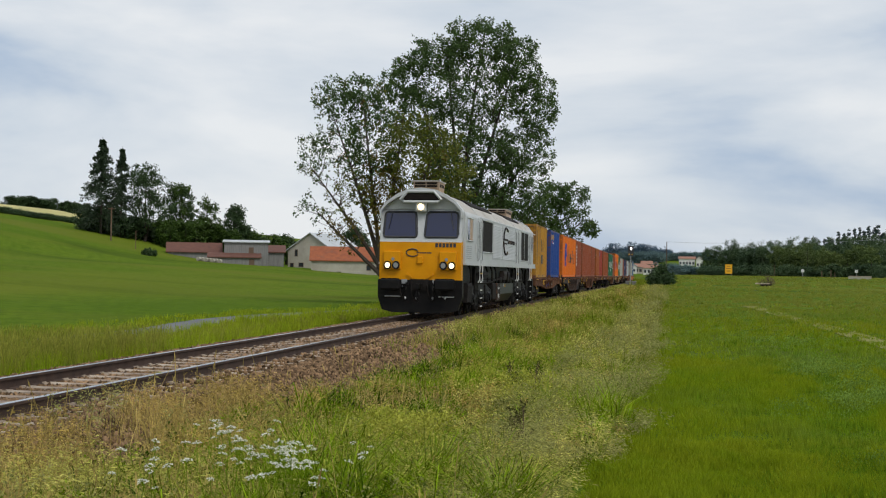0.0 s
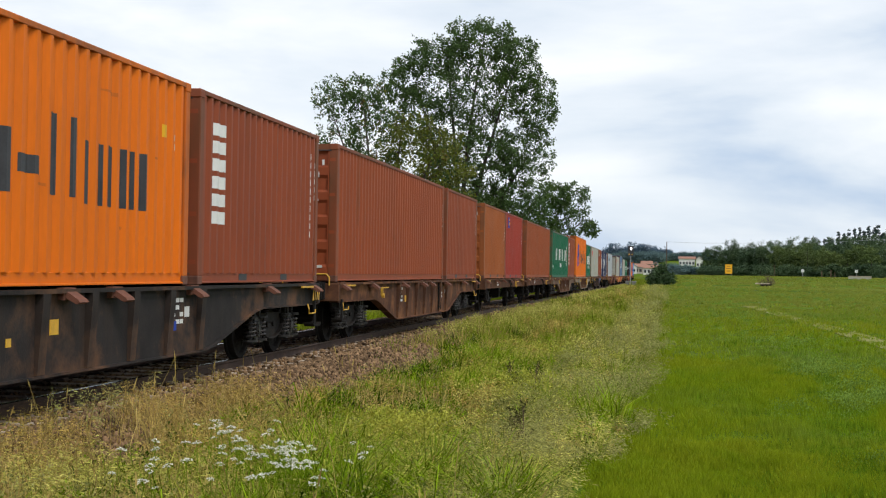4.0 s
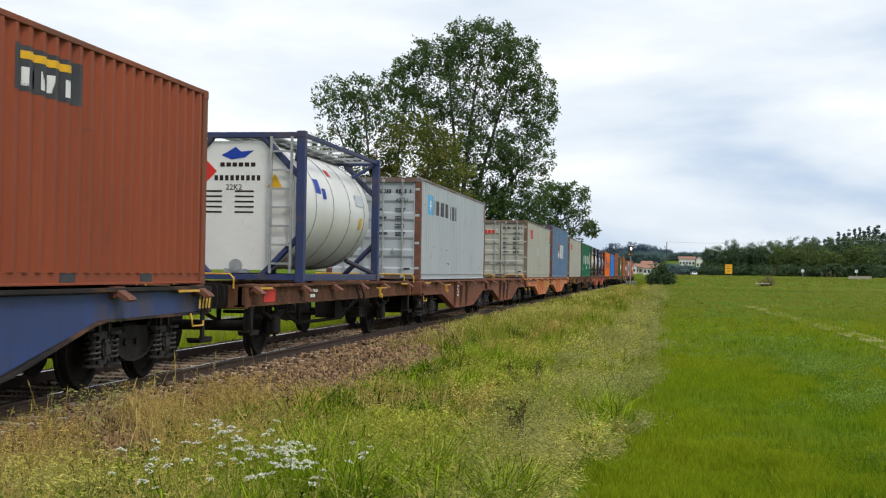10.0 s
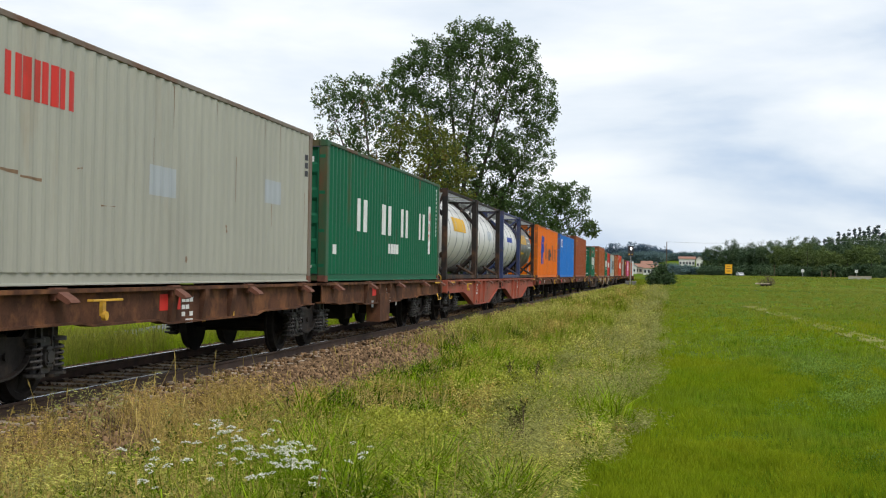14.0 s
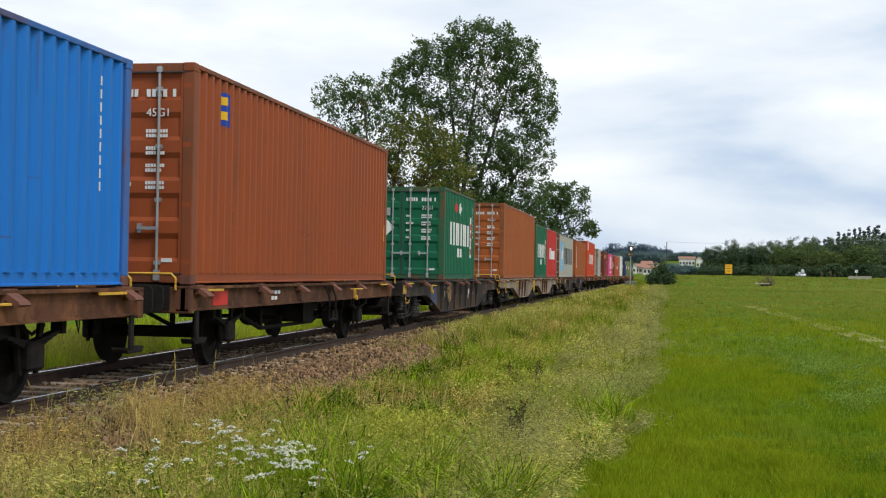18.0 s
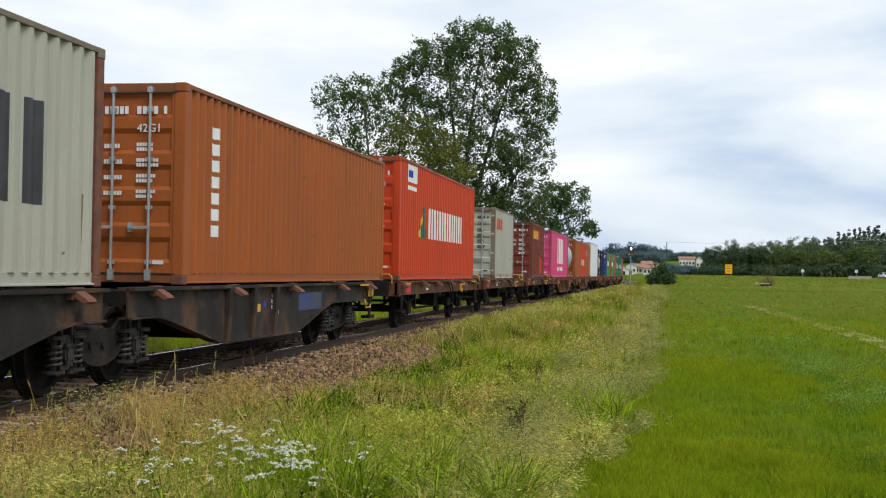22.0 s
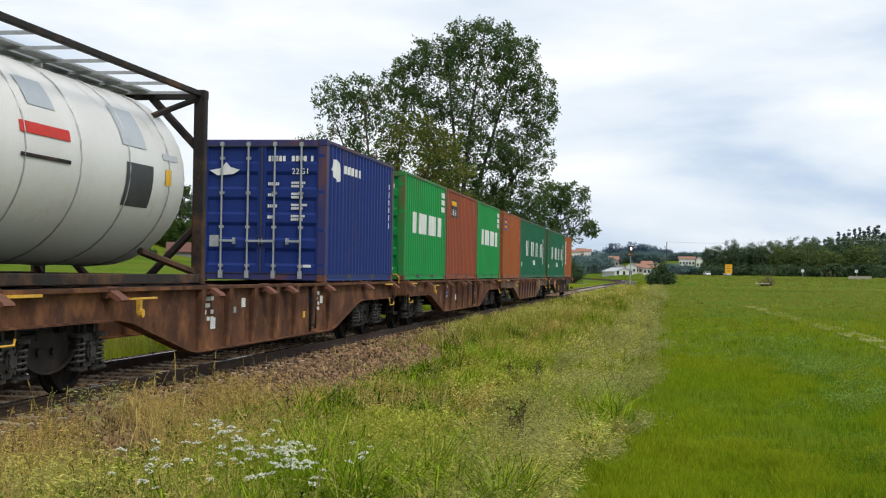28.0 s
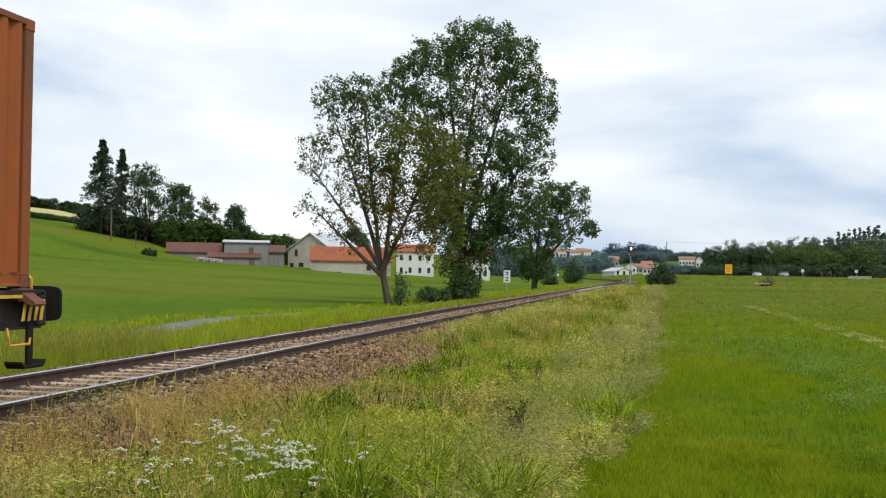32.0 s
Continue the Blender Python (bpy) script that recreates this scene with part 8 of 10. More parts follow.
def strip(c0, c1, d0, d1, n, h0, h1, w, cone=0.0):
    out = []
    for i in range(n):
        t = (i + rw.uniform(-0.4, 0.4)) / max(1, n - 1)
        x, y, _ = place(c0 + (c1 - c0) * t, d0 + (d1 - d0) * t + rw.uniform(-6, 6))
        if y > BEND and abs(x + D + min(y - BEND, 130) ** 2 / (2 * RADIUS) + max(0, y - BEND - 130) * 0.1945) < 5:
            continue
        out.append((x, y, (h0 + (h1 - h0) * t) * rw.uniform(0.82, 1.12), w * rw.uniform(0.8, 1.25), rw.random() < cone))
    return out


# hedge and scrub on the slope behind the farm
wood("hedgerow", "dense dark scrub and hedge on the slope", strip(148, 300, 290, 292, 16, 4.5, 4.0, 4.0) + strip(160, 240, 286, 286, 9, 5.5, 4.5, 4.0) + strip(280, 480, 288, 296, 22, 4.5, 5.0, 4.5), M_LEAF_FAR, 71, 0.42, 34)
wood("hedgerow", "lighter green scrub behind the farm roofs", strip(290, 490, 280, 292, 24, 6.0, 6.0, 4.6), M_LEAF_MID, 72, 0.42, 34)
wood("copse", "dark copse on top of the hill", strip(14, 92, 420, 420, 14, 4.2, 3.8, 3.6), M_LEAF_FAR, 73, 0.5, 26)
wood("copse", "small trees along the hill's crest", strip(112, 150, 395, 395, 6, 3.2, 3.6, 3.0), M_LEAF_FAR, 74, 0.5, 26)
wood("hedgerow", "thin low hedge under the hill's crest", strip(-10, 150, 312, 322, 40, 0.8, 0.9, 3.2), M_LEAF_FAR, 84, 0.3, 20)


def crop_field():
    """A strip of ripening corn lying over the top of the hill."""
    cs, ds = np.linspace(-60, 150, 22), np.linspace(0, 1, 12)
    v = []
    for c in cs:
        for t in ds:
            x, y, _ = place(float(c), 322 + (75 + 0.2 * c) * float(t))
            v.append((x, y, gz(x, y) + 0.35 * math.sin(math.pi * min(1, max(0, t))) ** 0.3 - 0.02))
    i = (np.arange(21)[:, None] * 12 + np.arange(11)[None]).ravel()
    f = np.stack([i, i + 12, i + 13, i + 1], 1)
    m = grain("ripening_corn", (0.52, 0.47, 0.22), (0.40, 0.37, 0.15), 0.9, 0, 0.1, 2.0, 0.3, spec=0.03)
    tagged(new("field", mesh_arrays("field", np.array(v), f, m)), "pale ripening corn field on the hill's crest", "field", kind="structure")


crop_field()
# woods beyond the meadow
wood("woodland", "dark mixed wood along the meadow's far edge", strip(1250, 1300, 540, 525, 9, 10.5, 12.5, 7.0) + strip(1296, 1570, 530, 480, 46, 12.4, 14.2, 7.5, 0.12) + strip(1296, 1570, 520, 470, 34, 9.8, 11.4, 7.0), M_WOOD, 75, 0.46, 44)
wood("woodland", "lighter deciduous trees at the wood's edge", strip(1372, 1440, 500, 480, 8, 11.2, 11.2, 6.5) + strip(1448, 1540, 476, 455, 12, 8.8, 9.8, 6.5), M_WOOD_LIGHT, 76, 0.42, 44)
wood("spruce_wood", "tall dark spruces behind the wood", strip(1440, 1500, 530, 515, 8, 15.6, 17.2, 5.0, 1.0) + strip(1492, 1590, 515, 490, 20, 16.8, 18.2, 5.0, 1.0), M_SPRUCE, 77, 0.42, 40)
wood("shrubs", "low shrubs along the wood's foot", strip(1245, 1560, 505, 445, 44, 3.2, 4.2, 5.0), M_WOOD, 78, 0.42, 34)
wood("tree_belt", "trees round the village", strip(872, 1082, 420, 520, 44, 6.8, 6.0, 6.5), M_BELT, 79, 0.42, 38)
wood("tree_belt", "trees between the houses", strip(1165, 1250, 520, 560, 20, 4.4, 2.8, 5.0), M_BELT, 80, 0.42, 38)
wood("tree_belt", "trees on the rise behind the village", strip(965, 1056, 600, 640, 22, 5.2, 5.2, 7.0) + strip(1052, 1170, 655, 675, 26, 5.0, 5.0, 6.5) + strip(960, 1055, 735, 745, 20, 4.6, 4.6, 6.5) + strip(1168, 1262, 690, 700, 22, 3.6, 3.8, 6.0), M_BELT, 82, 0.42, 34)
wood("far_woods", "wooded ridge far behind the village, coloured blue-green by haze", strip(860, 1080, 1150, 1150, 44, 15, 18, 17) + strip(1076, 1160, 1150, 1150, 30, 25, 24, 15) + strip(1165, 1185, 1150, 1150, 7, 23, 22, 15) + strip(1180, 1275, 1180, 1180, 34, 19, 15, 17), M_HAZE, 81, 1.1, 34)


# ---------------------------------------------------------------- village
def cottage(col, d, w, deep, wall, roof, ridge, wm, rm, label, dz=0.0, wins=4, turn=0):
    rows = tuple((-w / 2 + w * (i + 0.5) / wins, z, 0.9, 1.2) for i in range(wins) for z in ((1.0, 3.6) if wall > 4.5 else (1.0,)))
    return house("village_house", label, col, d, w, deep, wall, roof, wm, rm, ridge, rows, turn, dz)


# Clay tiles for the village, paled to put distance haze into their colour.
M_TILE_PALE = grain("faded_clay_tiles", (0.34, 0.165, 0.105), (0.25, 0.125, 0.085), 0.85, 0, 1.2, 14, 0.3)
cottage(1105, 430, 6.6, 10, 1.7, 1.2, "y", M_PLASTER, M_SHEET, "low white hall with a shallow grey gable roof", 0.0, 3, 24)
cottage(1152, 500, 5.4, 8, 2.5, 1.0, "x", M_PLASTER, M_TILE_PALE, "white and pale red house in the village", 0.0, 4)
cottage(1134, 570, 4.8, 8, 2.8, 1.3, "x", M_PLASTER_OLD, M_TILE_PALE, "pale village house with a haze-paled roof", 0.0, 3)
cottage(1086, 640, 4.8, 8, 3.2, 1.6, "x", M_PLASTER_OLD, M_TILE_PALE, "village house with a red roof among trees", 0.0, 3)
cottage(1018, 690, 5.6, 9, 3.6, 1.2, "x", M_PLASTER, M_TILE_PALE, "village house with a salmon roof", 0.0, 3)
cottage(1040, 695, 3.8, 9, 3.8, 1.3, "x", M_PLASTER, M_TILE_PALE, "white village house with a salmon roof", 0.0, 2)
cottage(990, 700, 7.5, 9, 3.4, 1.4, "x", M_PLASTER, M_TILE_PALE, "village house with a haze-paled roof on the rise", 0.0, 4)
cottage(1028, 715, 5.0, 9, 3.6, 1.5, "x", M_PLASTER_OLD, M_TILE_PALE, "long village house with a haze-paled roof", 0.0, 4)
cottage(1118, 560, 4.4, 8, 3.2, 1.3, "y", M_PLASTER, M_SHEET, "white gabled house in the village", 0.0, 2)
cottage(1145, 612, 5.0, 8, 2.8, 1.4, "x", M_PLASTER_OLD, M_TILE_PALE, "brown-roofed house above the village", 0.0, 3)
cottage(1161, 590, 3.0, 8, 3.4, 1.4, "y", M_TILE_PALE, M_SHEET, "red-walled house with a pale roof", 0.0, 2)
cottage(1216, 650, 7.6, 9, 3.4, 1.0, "x", M_PLASTER, M_TILE_PALE, "long white house on the rise", 0.0, 5)
cottage(1238, 640, 3.0, 9, 4.0, 1.4, "y", M_PLASTER, M_TILE_PALE, "tall white house on the rise", 0.0, 2)
cottage(1192, 720, 2.6, 5, 2.2, 1.2, "y", M_PLASTER, M_TILE_PALE, "small white tower house on the rise", 0.0, 1)


# ---------------------------------------------------------------- signal, boards, road, cars
def signal():
    m = on_track(195)
    ob = tagged(new("railway_signal"), "light signal with a lit lamp on a grey mast", "signal")
    ob.matrix_basis = m @ pose(2.55, 0, -0.62)
    rod("mast", (0, 0, 0), (0, 0, 4.9), 0.075, M_GALV, ob)
    box("base", (-0.25, 0.25, -0.25, 0.25, -0.1, 0.25), M_SLEEPER, ob, bevel=0.03)
    h = box("signal_head", (-0.42, 0.42, -0.16, 0.16, 4.7, 6.25), M_BLACK, ob, bevel=0.04)
    bm = bmesh.new()
    bm_cyl(bm, (0.05, -0.16, 5.85), (0.05, -0.20, 5.85), 0.14, 16)
    part("lit_lamp", bm, glow("signal_lamp", (1.0, 0.9, 0.85), 5.0), h)
    bm = bmesh.new()
    for x in (-0.2, 0.2):
        bm_cyl(bm, (x, -0.16, 5.0), (x, -0.20, 5.0), 0.09, 12)
    part("dim_lamp", bm, M_YELLOW, h)
    box("ladder", (-0.05, 0.05, 0.1, 0.14, 0.2, 4.8), M_GALV, ob)
    for dx, w in ((-0.55, 0.5), (0.35, 0.62)):
        c = tagged(new("relay_cabinet"), "weathered grey equipment cabinet beside the line", "cabinet")
        c.matrix_basis = m @ pose(2.9 + dx, -9, -0.72)
        box("body", (-w / 2, w / 2, -0.2, 0.2, 0.1, 1.15), M_BOARDS, c, bevel=0.02)
        box("lid", (-w / 2 - 0.05, w / 2 + 0.05, -0.26, 0.26, 1.15, 1.22), M_GALV, c, bevel=0.01)
        box("door", (-w / 2 + 0.05, w / 2 - 0.05, -0.215, -0.2, 0.18, 1.1), M_BOARDS, c)


signal()


def km_board():
    x, y, face = place(898, 97)
    ob = tagged(new("distance_board"), "white line-side distance board with dark figures on a post", "sign")
    ob.matrix_basis = Matrix.Translation((x, y, gz(x, y))) @ pose(0, 0, 0, 0, 0, face)
    rod("post", (0, 0, 0), (0, 0, 2.0), 0.035, M_GALV, ob)
    b = box("board", (-0.25, 0.25, -0.06, -0.03, 1.15, 2.05), M_WHITE, ob, bevel=0.005)
    for z in (1.27, 1.68):
        bm = bmesh.new()
        bm_box(bm, -0.13, 0.13, -0.066, -0.06, z, z + 0.06)
        bm_box(bm, -0.13, 0.13, -0.066, -0.06, z + 0.2, z + 0.26)
        bm_box(bm, -0.02, 0.05, -0.066, -0.06, z + 0.06, z + 0.2)
        part("figure_bars", bm, M_BLACK, b)


km_board()


def road_sheet(name, label, pts, width, mat, lift=0.03, kind="structure"):
    """A road laid on the land along a polyline."""
    vs, fs = [], []
    fine = []
    for (x0, y0), (x1, y1) in zip(pts[:-1], pts[1:]):
        n = max(2, int(math.hypot(x1 - x0, y1 - y0) / 4))
        fine += [(x0 + (x1 - x0) * i / n, y0 + (y1 - y0) * i / n) for i in range(n)]
    fine.append(pts[-1])
    for i, (x, y) in enumerate(fine):
        a, b = fine[max(0, i - 1)], fine[min(len(fine) - 1, i + 1)]
        d = Vector((b[0] - a[0], b[1] - a[1])).normalized()
        for k in (-1, 1):
            px, py = x - d.y * k * width / 2, y + d.x * k * width / 2
            z = max(gz(x - d.y * q * width / 2, y + d.x * q * width / 2) for q in (-1, 0, 1))
            vs += [(px, py, z + lift), (px, py, z + lift - 0.4)]
    for i in range(len(fine) - 1):
        a, b = 4 * i, 4 * i + 4
        fs += [(a, b, b + 2, a + 2), (a, a + 1, b + 1, b), (a + 2, b + 2, b + 3, a + 3)]
    me = bpy.data.meshes.new(name)
    me.from_pydata(vs, [], fs)
    me.materials.append(mat)
    return tagged(new(name, me), label, "road", kind=kind)


LANE = [(-17.0, 5), (-16.2, 18), (-15.2, 28), (-14.6, 33), (-14.6, 37), (-15.2, 41), (-15.6, 45), (-15.5, 49), (-15.1, 52.5), (-14.4, 56), (-13.6, 60), (-13.0, 64), (-12.7, 75), (-12.7, 120), (-12.7, 200), (-14.5, 262)]
road_sheet("farm_road", "narrow grey asphalt lane beside the railway", LANE, 1.5, M_ASPHALT, 0.04)


M_DRYTRACK = grain("dry_wheel_track", (0.25, 0.232, 0.085), (0.175, 0.185, 0.045), 0.95, 0, 0.8, 6, 0.3, spec=0.03)
road_sheet("field_path", "pale worn wheel track across the meadow", [(5.45, 86), (5.9, 72), (6.5, 50), (6.55, 41), (6.4, 30)], 0.9, M_DRYTRACK, 0.03)


def road_at(tau):
    """The country road beyond the meadow: place at tau seconds of a car's way."""
    f = (tau - 8) / 14
    return 4.6 + (52 - 4.6) * f, 530 + (326 - 530) * f


road_sheet("country_road", "country road across the far side of the meadow", [road_at(t) for t in (-6, 0, 8, 15, 22, 30, 40)], 6.0, M_ASPHALT, 0.06)


def car(name_label, paint_mat, delay):
    ob = tagged(new("car"), name_label, "car", "cars on the country road")
    bm = bmesh.new()
    prof = [(-2.1, 0.35), (-2.1, 0.75), (-1.25, 0.92), (-0.65, 1.38), (0.85, 1.42), (1.6, 0.98), (2.05, 0.9), (2.1, 0.35)]
    bm_prism(bm, prof, "x", -0.85, 0.85)
    bmesh.ops.bevel(bm, geom=bm.edges[:], offset=0.06, segments=2, affect="EDGES")
    part("body", bm, paint_mat, ob)
    for sx in (-1, 1):
        bm = bmesh.new()
        bm_prism(bm, [(-1.1, 0.95), (-0.62, 1.32), (0.8, 1.35), (1.4, 1.0)], "x", sx * 0.852 - 0.01, sx * 0.852 + 0.01)
        part("side_window", bm, M_DARKWIN, ob)
        for y in (-1.3, 1.3):
            bm = bmesh.new()
            bm_cyl(bm, (sx * 0.68, y, 0.32), (sx * 0.87, y, 0.32), 0.32, 18)
            wh = part("wheel", bm, M_BLACK, ob)
            bm = bmesh.new()
            bm_cyl(bm, (sx * 0.86, y, 0.32), (sx * 0.875, y, 0.32), 0.2, 14)
            part("rim", bm, M_GALV, wh)
    bm = bmesh.new()
    bm_prism(bm, [(-1.22, 0.95), (-0.72, 1.33), (-0.70, 1.345), (-1.25, 0.965)], "x", -0.68, 0.68)
    part("windscreen", bm, M_DARKWIN, ob)
    for sx in (-1, 1):
        box("headlamp", (sx * 0.6 - 0.15, sx * 0.6 + 0.15, -2.13, -2.05, 0.62, 0.74), M_LENS, ob, bevel=0.02)
    rows = []
    for i in range(17):
        t = 2.0 * i
        x, y = road_at(t - delay)
        dx, dy = road_at(1)[0] - road_at(0)[0], road_at(1)[1] - road_at(0)[1]
        z = max(gz(x + q * 2.9, y) for q in (-1, 0, 1)) + 0.07
        rows.append((t, pose(x, y, z, 0, 0, math.degrees(math.atan2(dx, -dy)))))
    CARS.append((ob, rows))


CARS = []
M_CARWHITE = grain("white_car_paint", (0.75, 0.75, 0.76), (0.7, 0.7, 0.71), 0.25, 0, 3, 20, 0.0)
M_CARSILVER = grain("silver_car_paint", (0.55, 0.57, 0.6), (0.5, 0.52, 0.55), 0.3, 0.4, 3, 20, 0.0)
car("white car driving along the country road", M_CARWHITE, 0.0)
car("small white car on the country road", M_CARWHITE, 16.75)
car("pale silver car on the country road", M_CARSILVER, 15.0)


def yellow_sign():
    x, y, face = place(1290, 372)
    ob = tagged(new("road_sign"), "large yellow direction sign on two posts", "sign")
    ob.matrix_basis = Matrix.Translation((x, y, gz(x, y))) @ pose(0, 0, 0, 0, 0, face)
    for sx in (-0.7, 0.7):
        rod("post", (sx, 0, 0), (sx, 0, 3.3), 0.06, M_GALV, ob)
    b = box("board", (-0.95, 0.95, -0.08, -0.04, 0.75, 3.3), grain("yellow_sign_face", (0.85, 0.42, 0.005), (0.75, 0.36, 0.005), 0.5, 0, 3, 30, 0.0), ob, bevel=0.01)
    bm = bmesh.new()
    for z, w in ((2.75, 0.6), (2.15, 0.7), (1.4, 0.5)):
        bm_box(bm, -w, w, -0.086, -0.08, z, z + 0.16)
    part("lettering_bars", bm, M_BLACK, b)


yellow_sign()


def post_at(col, dist, h, w, mat, label, board=None, name="marker_post"):
    x, y, face = place(col, dist)
    ob = tagged(new(name), label, "post")
    ob.matrix_basis = Matrix.Translation((x, y, gz(x, y) - 0.05)) @ pose(0, 0, 0, 0, 0, face)
    box("post", (-w / 2, w / 2, -w / 2, w / 2, 0, h), mat, ob)
    if board:
        box("board", (-board / 2, board / 2, -w / 2 - 0.04, -w / 2 - 0.01, h - board, h), M_WHITE, ob)
    return ob


for col, d, h, w, b in ((1421, 330, 2.0, 0.14, 0.7), (1455, 325, 1.7, 0.2, None), (1471, 325, 1.9, 0.22, None), (1478, 325, 1.4, 0.16, None), (1516, 320, 2.1, 0.12, 0.7), (1371, 350, 3.2, 0.1, None), (962, 330, 1.8, 0.12, 0.5), (988, 330, 1.8, 0.12, 0.5), (1108, 300, 1.6, 0.12, None)):
    post_at(col, d, h, w, M_GALV if b else M_TIMBER, "small pale post beside the road", b)
x, y, face = place(196, 262)
pole = tagged(new("utility_pole"), "bare wooden utility pole on the slope", "pole")
pole.location = (x, y, gz(x, y) - 0.2)
rod("shaft", (0, 0, 0), (0, 0, 6.6), 0.14, M_TIMBER, pole)
box("crossarm", (-0.7, 0.7, -0.06, 0.06, 6.25, 6.4), M_TIMBER, pole)
post_at(240, 250, 3.4, 0.12, M_TIMBER, "thin leaning stake on the slope")

# trough and slab by the leafless shrub, pale platform by the road
x, y, face = place(1350, 192)
tr = tagged(new("trough"), "pale concrete slab trough in the meadow", "trough")
tr.matrix_basis = Matrix.Translation((x, y, gz(x, y) - 0.03)) @ pose(0, 0, 0, 0, 0, face)
box("slab", (-1.0, 1.0, -0.5, 0.5, 0.35, 0.5), M_SLEEPER, tr, bevel=0.02)
box("base", (-0.3, 1.4, -0.45, 0.45, 0.0, 0.35), M_STEEL_DARK, tr, bevel=0.03)
x, y, face = place(1524, 300)
pl = tagged(new("culvert_wall"), "low pale concrete wall beside the road", "wall")
pl.matrix_basis = Matrix.Translation((x, y, gz(x, y) - 0.05)) @ pose(0, 0, 0, 0, 0, face)
box("wall", (-2.6, 2.2, -0.15, 0.15, 0.0, 0.6), M_PLASTER_OLD, pl, bevel=0.03)
box("coping", (-2.7, 2.3, -0.22, 0.22, 0.6, 0.72), M_SLEEPER, pl, bevel=0.02)

# pale rolls added in place of a heap by the farm
for i in range(7):
    x, y, _ = place(352 + i * 6.2, 243 + (i % 2))
    bl = tagged(new("wrapped_bale"), "pale round roll standing in for a heap by the shed", "bale", "bales by the shed")
    bl.location = (x, y, gz(x, y) + 0.36)
    bm = bmesh.new()
    bm_cyl(bm, (0, -0.5, 0), (0, 0.5, 0), 0.40, 16)
    bmesh.ops.bevel(bm, geom=bm.edges[:], offset=0.08, segments=2, affect="EDGES")
    part("wrap", bm, M_PLASTER_OLD, bl)

# the overhead wire across the far meadow
bm = bmesh.new()
xa, ya, _ = place(1180, 400)
xb, yb, _ = place(1640, 330)
bm_tube(bm, [(xa + (xb - xa) * t, ya + (yb - ya) * t, 10.4 + 4 * (t - 0.5) ** 2) for t in np.linspace(0, 1, 14)], 0.025, 4)
wire = new("overhead_wire", mesh_of("overhead_wire", bm, M_GALV))
tagged(wire, "thin overhead wire across the meadow", "wire")
bm = bmesh.new()
for t in (0.0, 1.0):
    xx, yy = xa + (xb - xa) * t, ya + (yb - ya) * t
    bm_cyl(bm, (xx, yy, gz(xx, yy)), (xx, yy, 11.4), 0.12, 8)
part("wire_poles", bm, M_TIMBER, wire)


# ---------------------------------------------------------------- grass, herbs and flowers
M_GRASS = grain("verge_grass", (0.235, 0.285, 0.018), (0.145, 0.210, 0.010), 0.6, 0, 0.5, 3.0, 0.0, island=0.55, spec=0.04, trans=0.22)
M_LINESIDE = grain("lineside_grass", (0.360, 0.400, 0.028), (0.230, 0.320, 0.014), 0.6, 0, 0.5, 3.0, 0.0, island=0.4, spec=0.04, trans=0.4)
M_GRASS_LUSH = grain("lush_grass", (0.215, 0.315, 0.010), (0.135, 0.225, 0.007), 0.6, 0, 0.7, 4.0, 0.0, island=0.55, spec=0.04, trans=0.22)
M_GRASS_PALE = grain("pale_seeding_grass", (0.33, 0.305, 0.060), (0.21, 0.24, 0.030), 0.7, 0, 0.8, 4.0, 0.0, island=0.35, spec=0.04, trans=0.3)
# Deep green, darkened further so low tufts read as shaded gaps.
M_GRASS_DEEP = grain("deep_green_grass", (0.046, 0.100, 0.004), (0.024, 0.058, 0.003), 0.6, 0, 0.7, 4.0, 0.0, island=0.55, spec=0.04, trans=0.4)
M_PLUME = grain("pale_grass_plumes", (0.42, 0.395, 0.145), (0.28, 0.290, 0.080), 0.7, 0, 0.8, 4.0, 0.0, island=0.35, spec=0.04, trans=0.35)
M_PANICLE = grain("beige_panicles", (0.58, 0.525, 0.150), (0.38, 0.38, 0.070), 0.75, 0, 0.8, 4.0, 0.0, island=0.55, spec=0.04, trans=0.3)
M_PANICLE_BROWN = grain("brown_panicles", (0.58, 0.400, 0.120), (0.38, 0.295, 0.065), 0.75, 0, 0.8, 4.0, 0.0, island=0.55, spec=0.04, trans=0.3)
M_STRAW = grain("dry_straw_stems", (0.53, 0.400, 0.130), (0.33, 0.240, 0.068), 0.75, 0, 0.8, 4.0, 0.0, island=0.4, spec=0.2, trans=0.25)
M_MEADOWGRASS = grain("meadow_grass", (0.315, 0.338, 0.017), (0.180, 0.280, 0.007), 0.55, 0, 0.07, 2.0, 0.0, (0.135, 0.245, 0.050), (0.52, 0.68), island=0.22, spec=0.04, trans=0.4)
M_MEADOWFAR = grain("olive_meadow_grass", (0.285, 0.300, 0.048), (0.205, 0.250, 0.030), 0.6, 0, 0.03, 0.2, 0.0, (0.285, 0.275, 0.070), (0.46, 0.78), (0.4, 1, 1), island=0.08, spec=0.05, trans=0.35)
M_MEADOWDARK = grain("darker_meadow_grass", (0.185, 0.290, 0.014), (0.115, 0.205, 0.009), 0.6, 0, 0.2, 2.0, 0.0, island=0.35, spec=0.04, trans=0.35)
M_YELLOWGREEN = grain("yellow_green_bedstraw", (0.44, 0.43, 0.075), (0.30, 0.34, 0.035), 0.65, 0, 1.0, 5.0, 0.0, island=0.3, spec=0.04, trans=0.3)
M_CLOVER = grain("clover_leaves", (0.215, 0.320, 0.060), (0.150, 0.240, 0.030), 0.8, 0, 1.0, 6.0, 0.0, island=0.3, spec=0.05, trans=0.25)
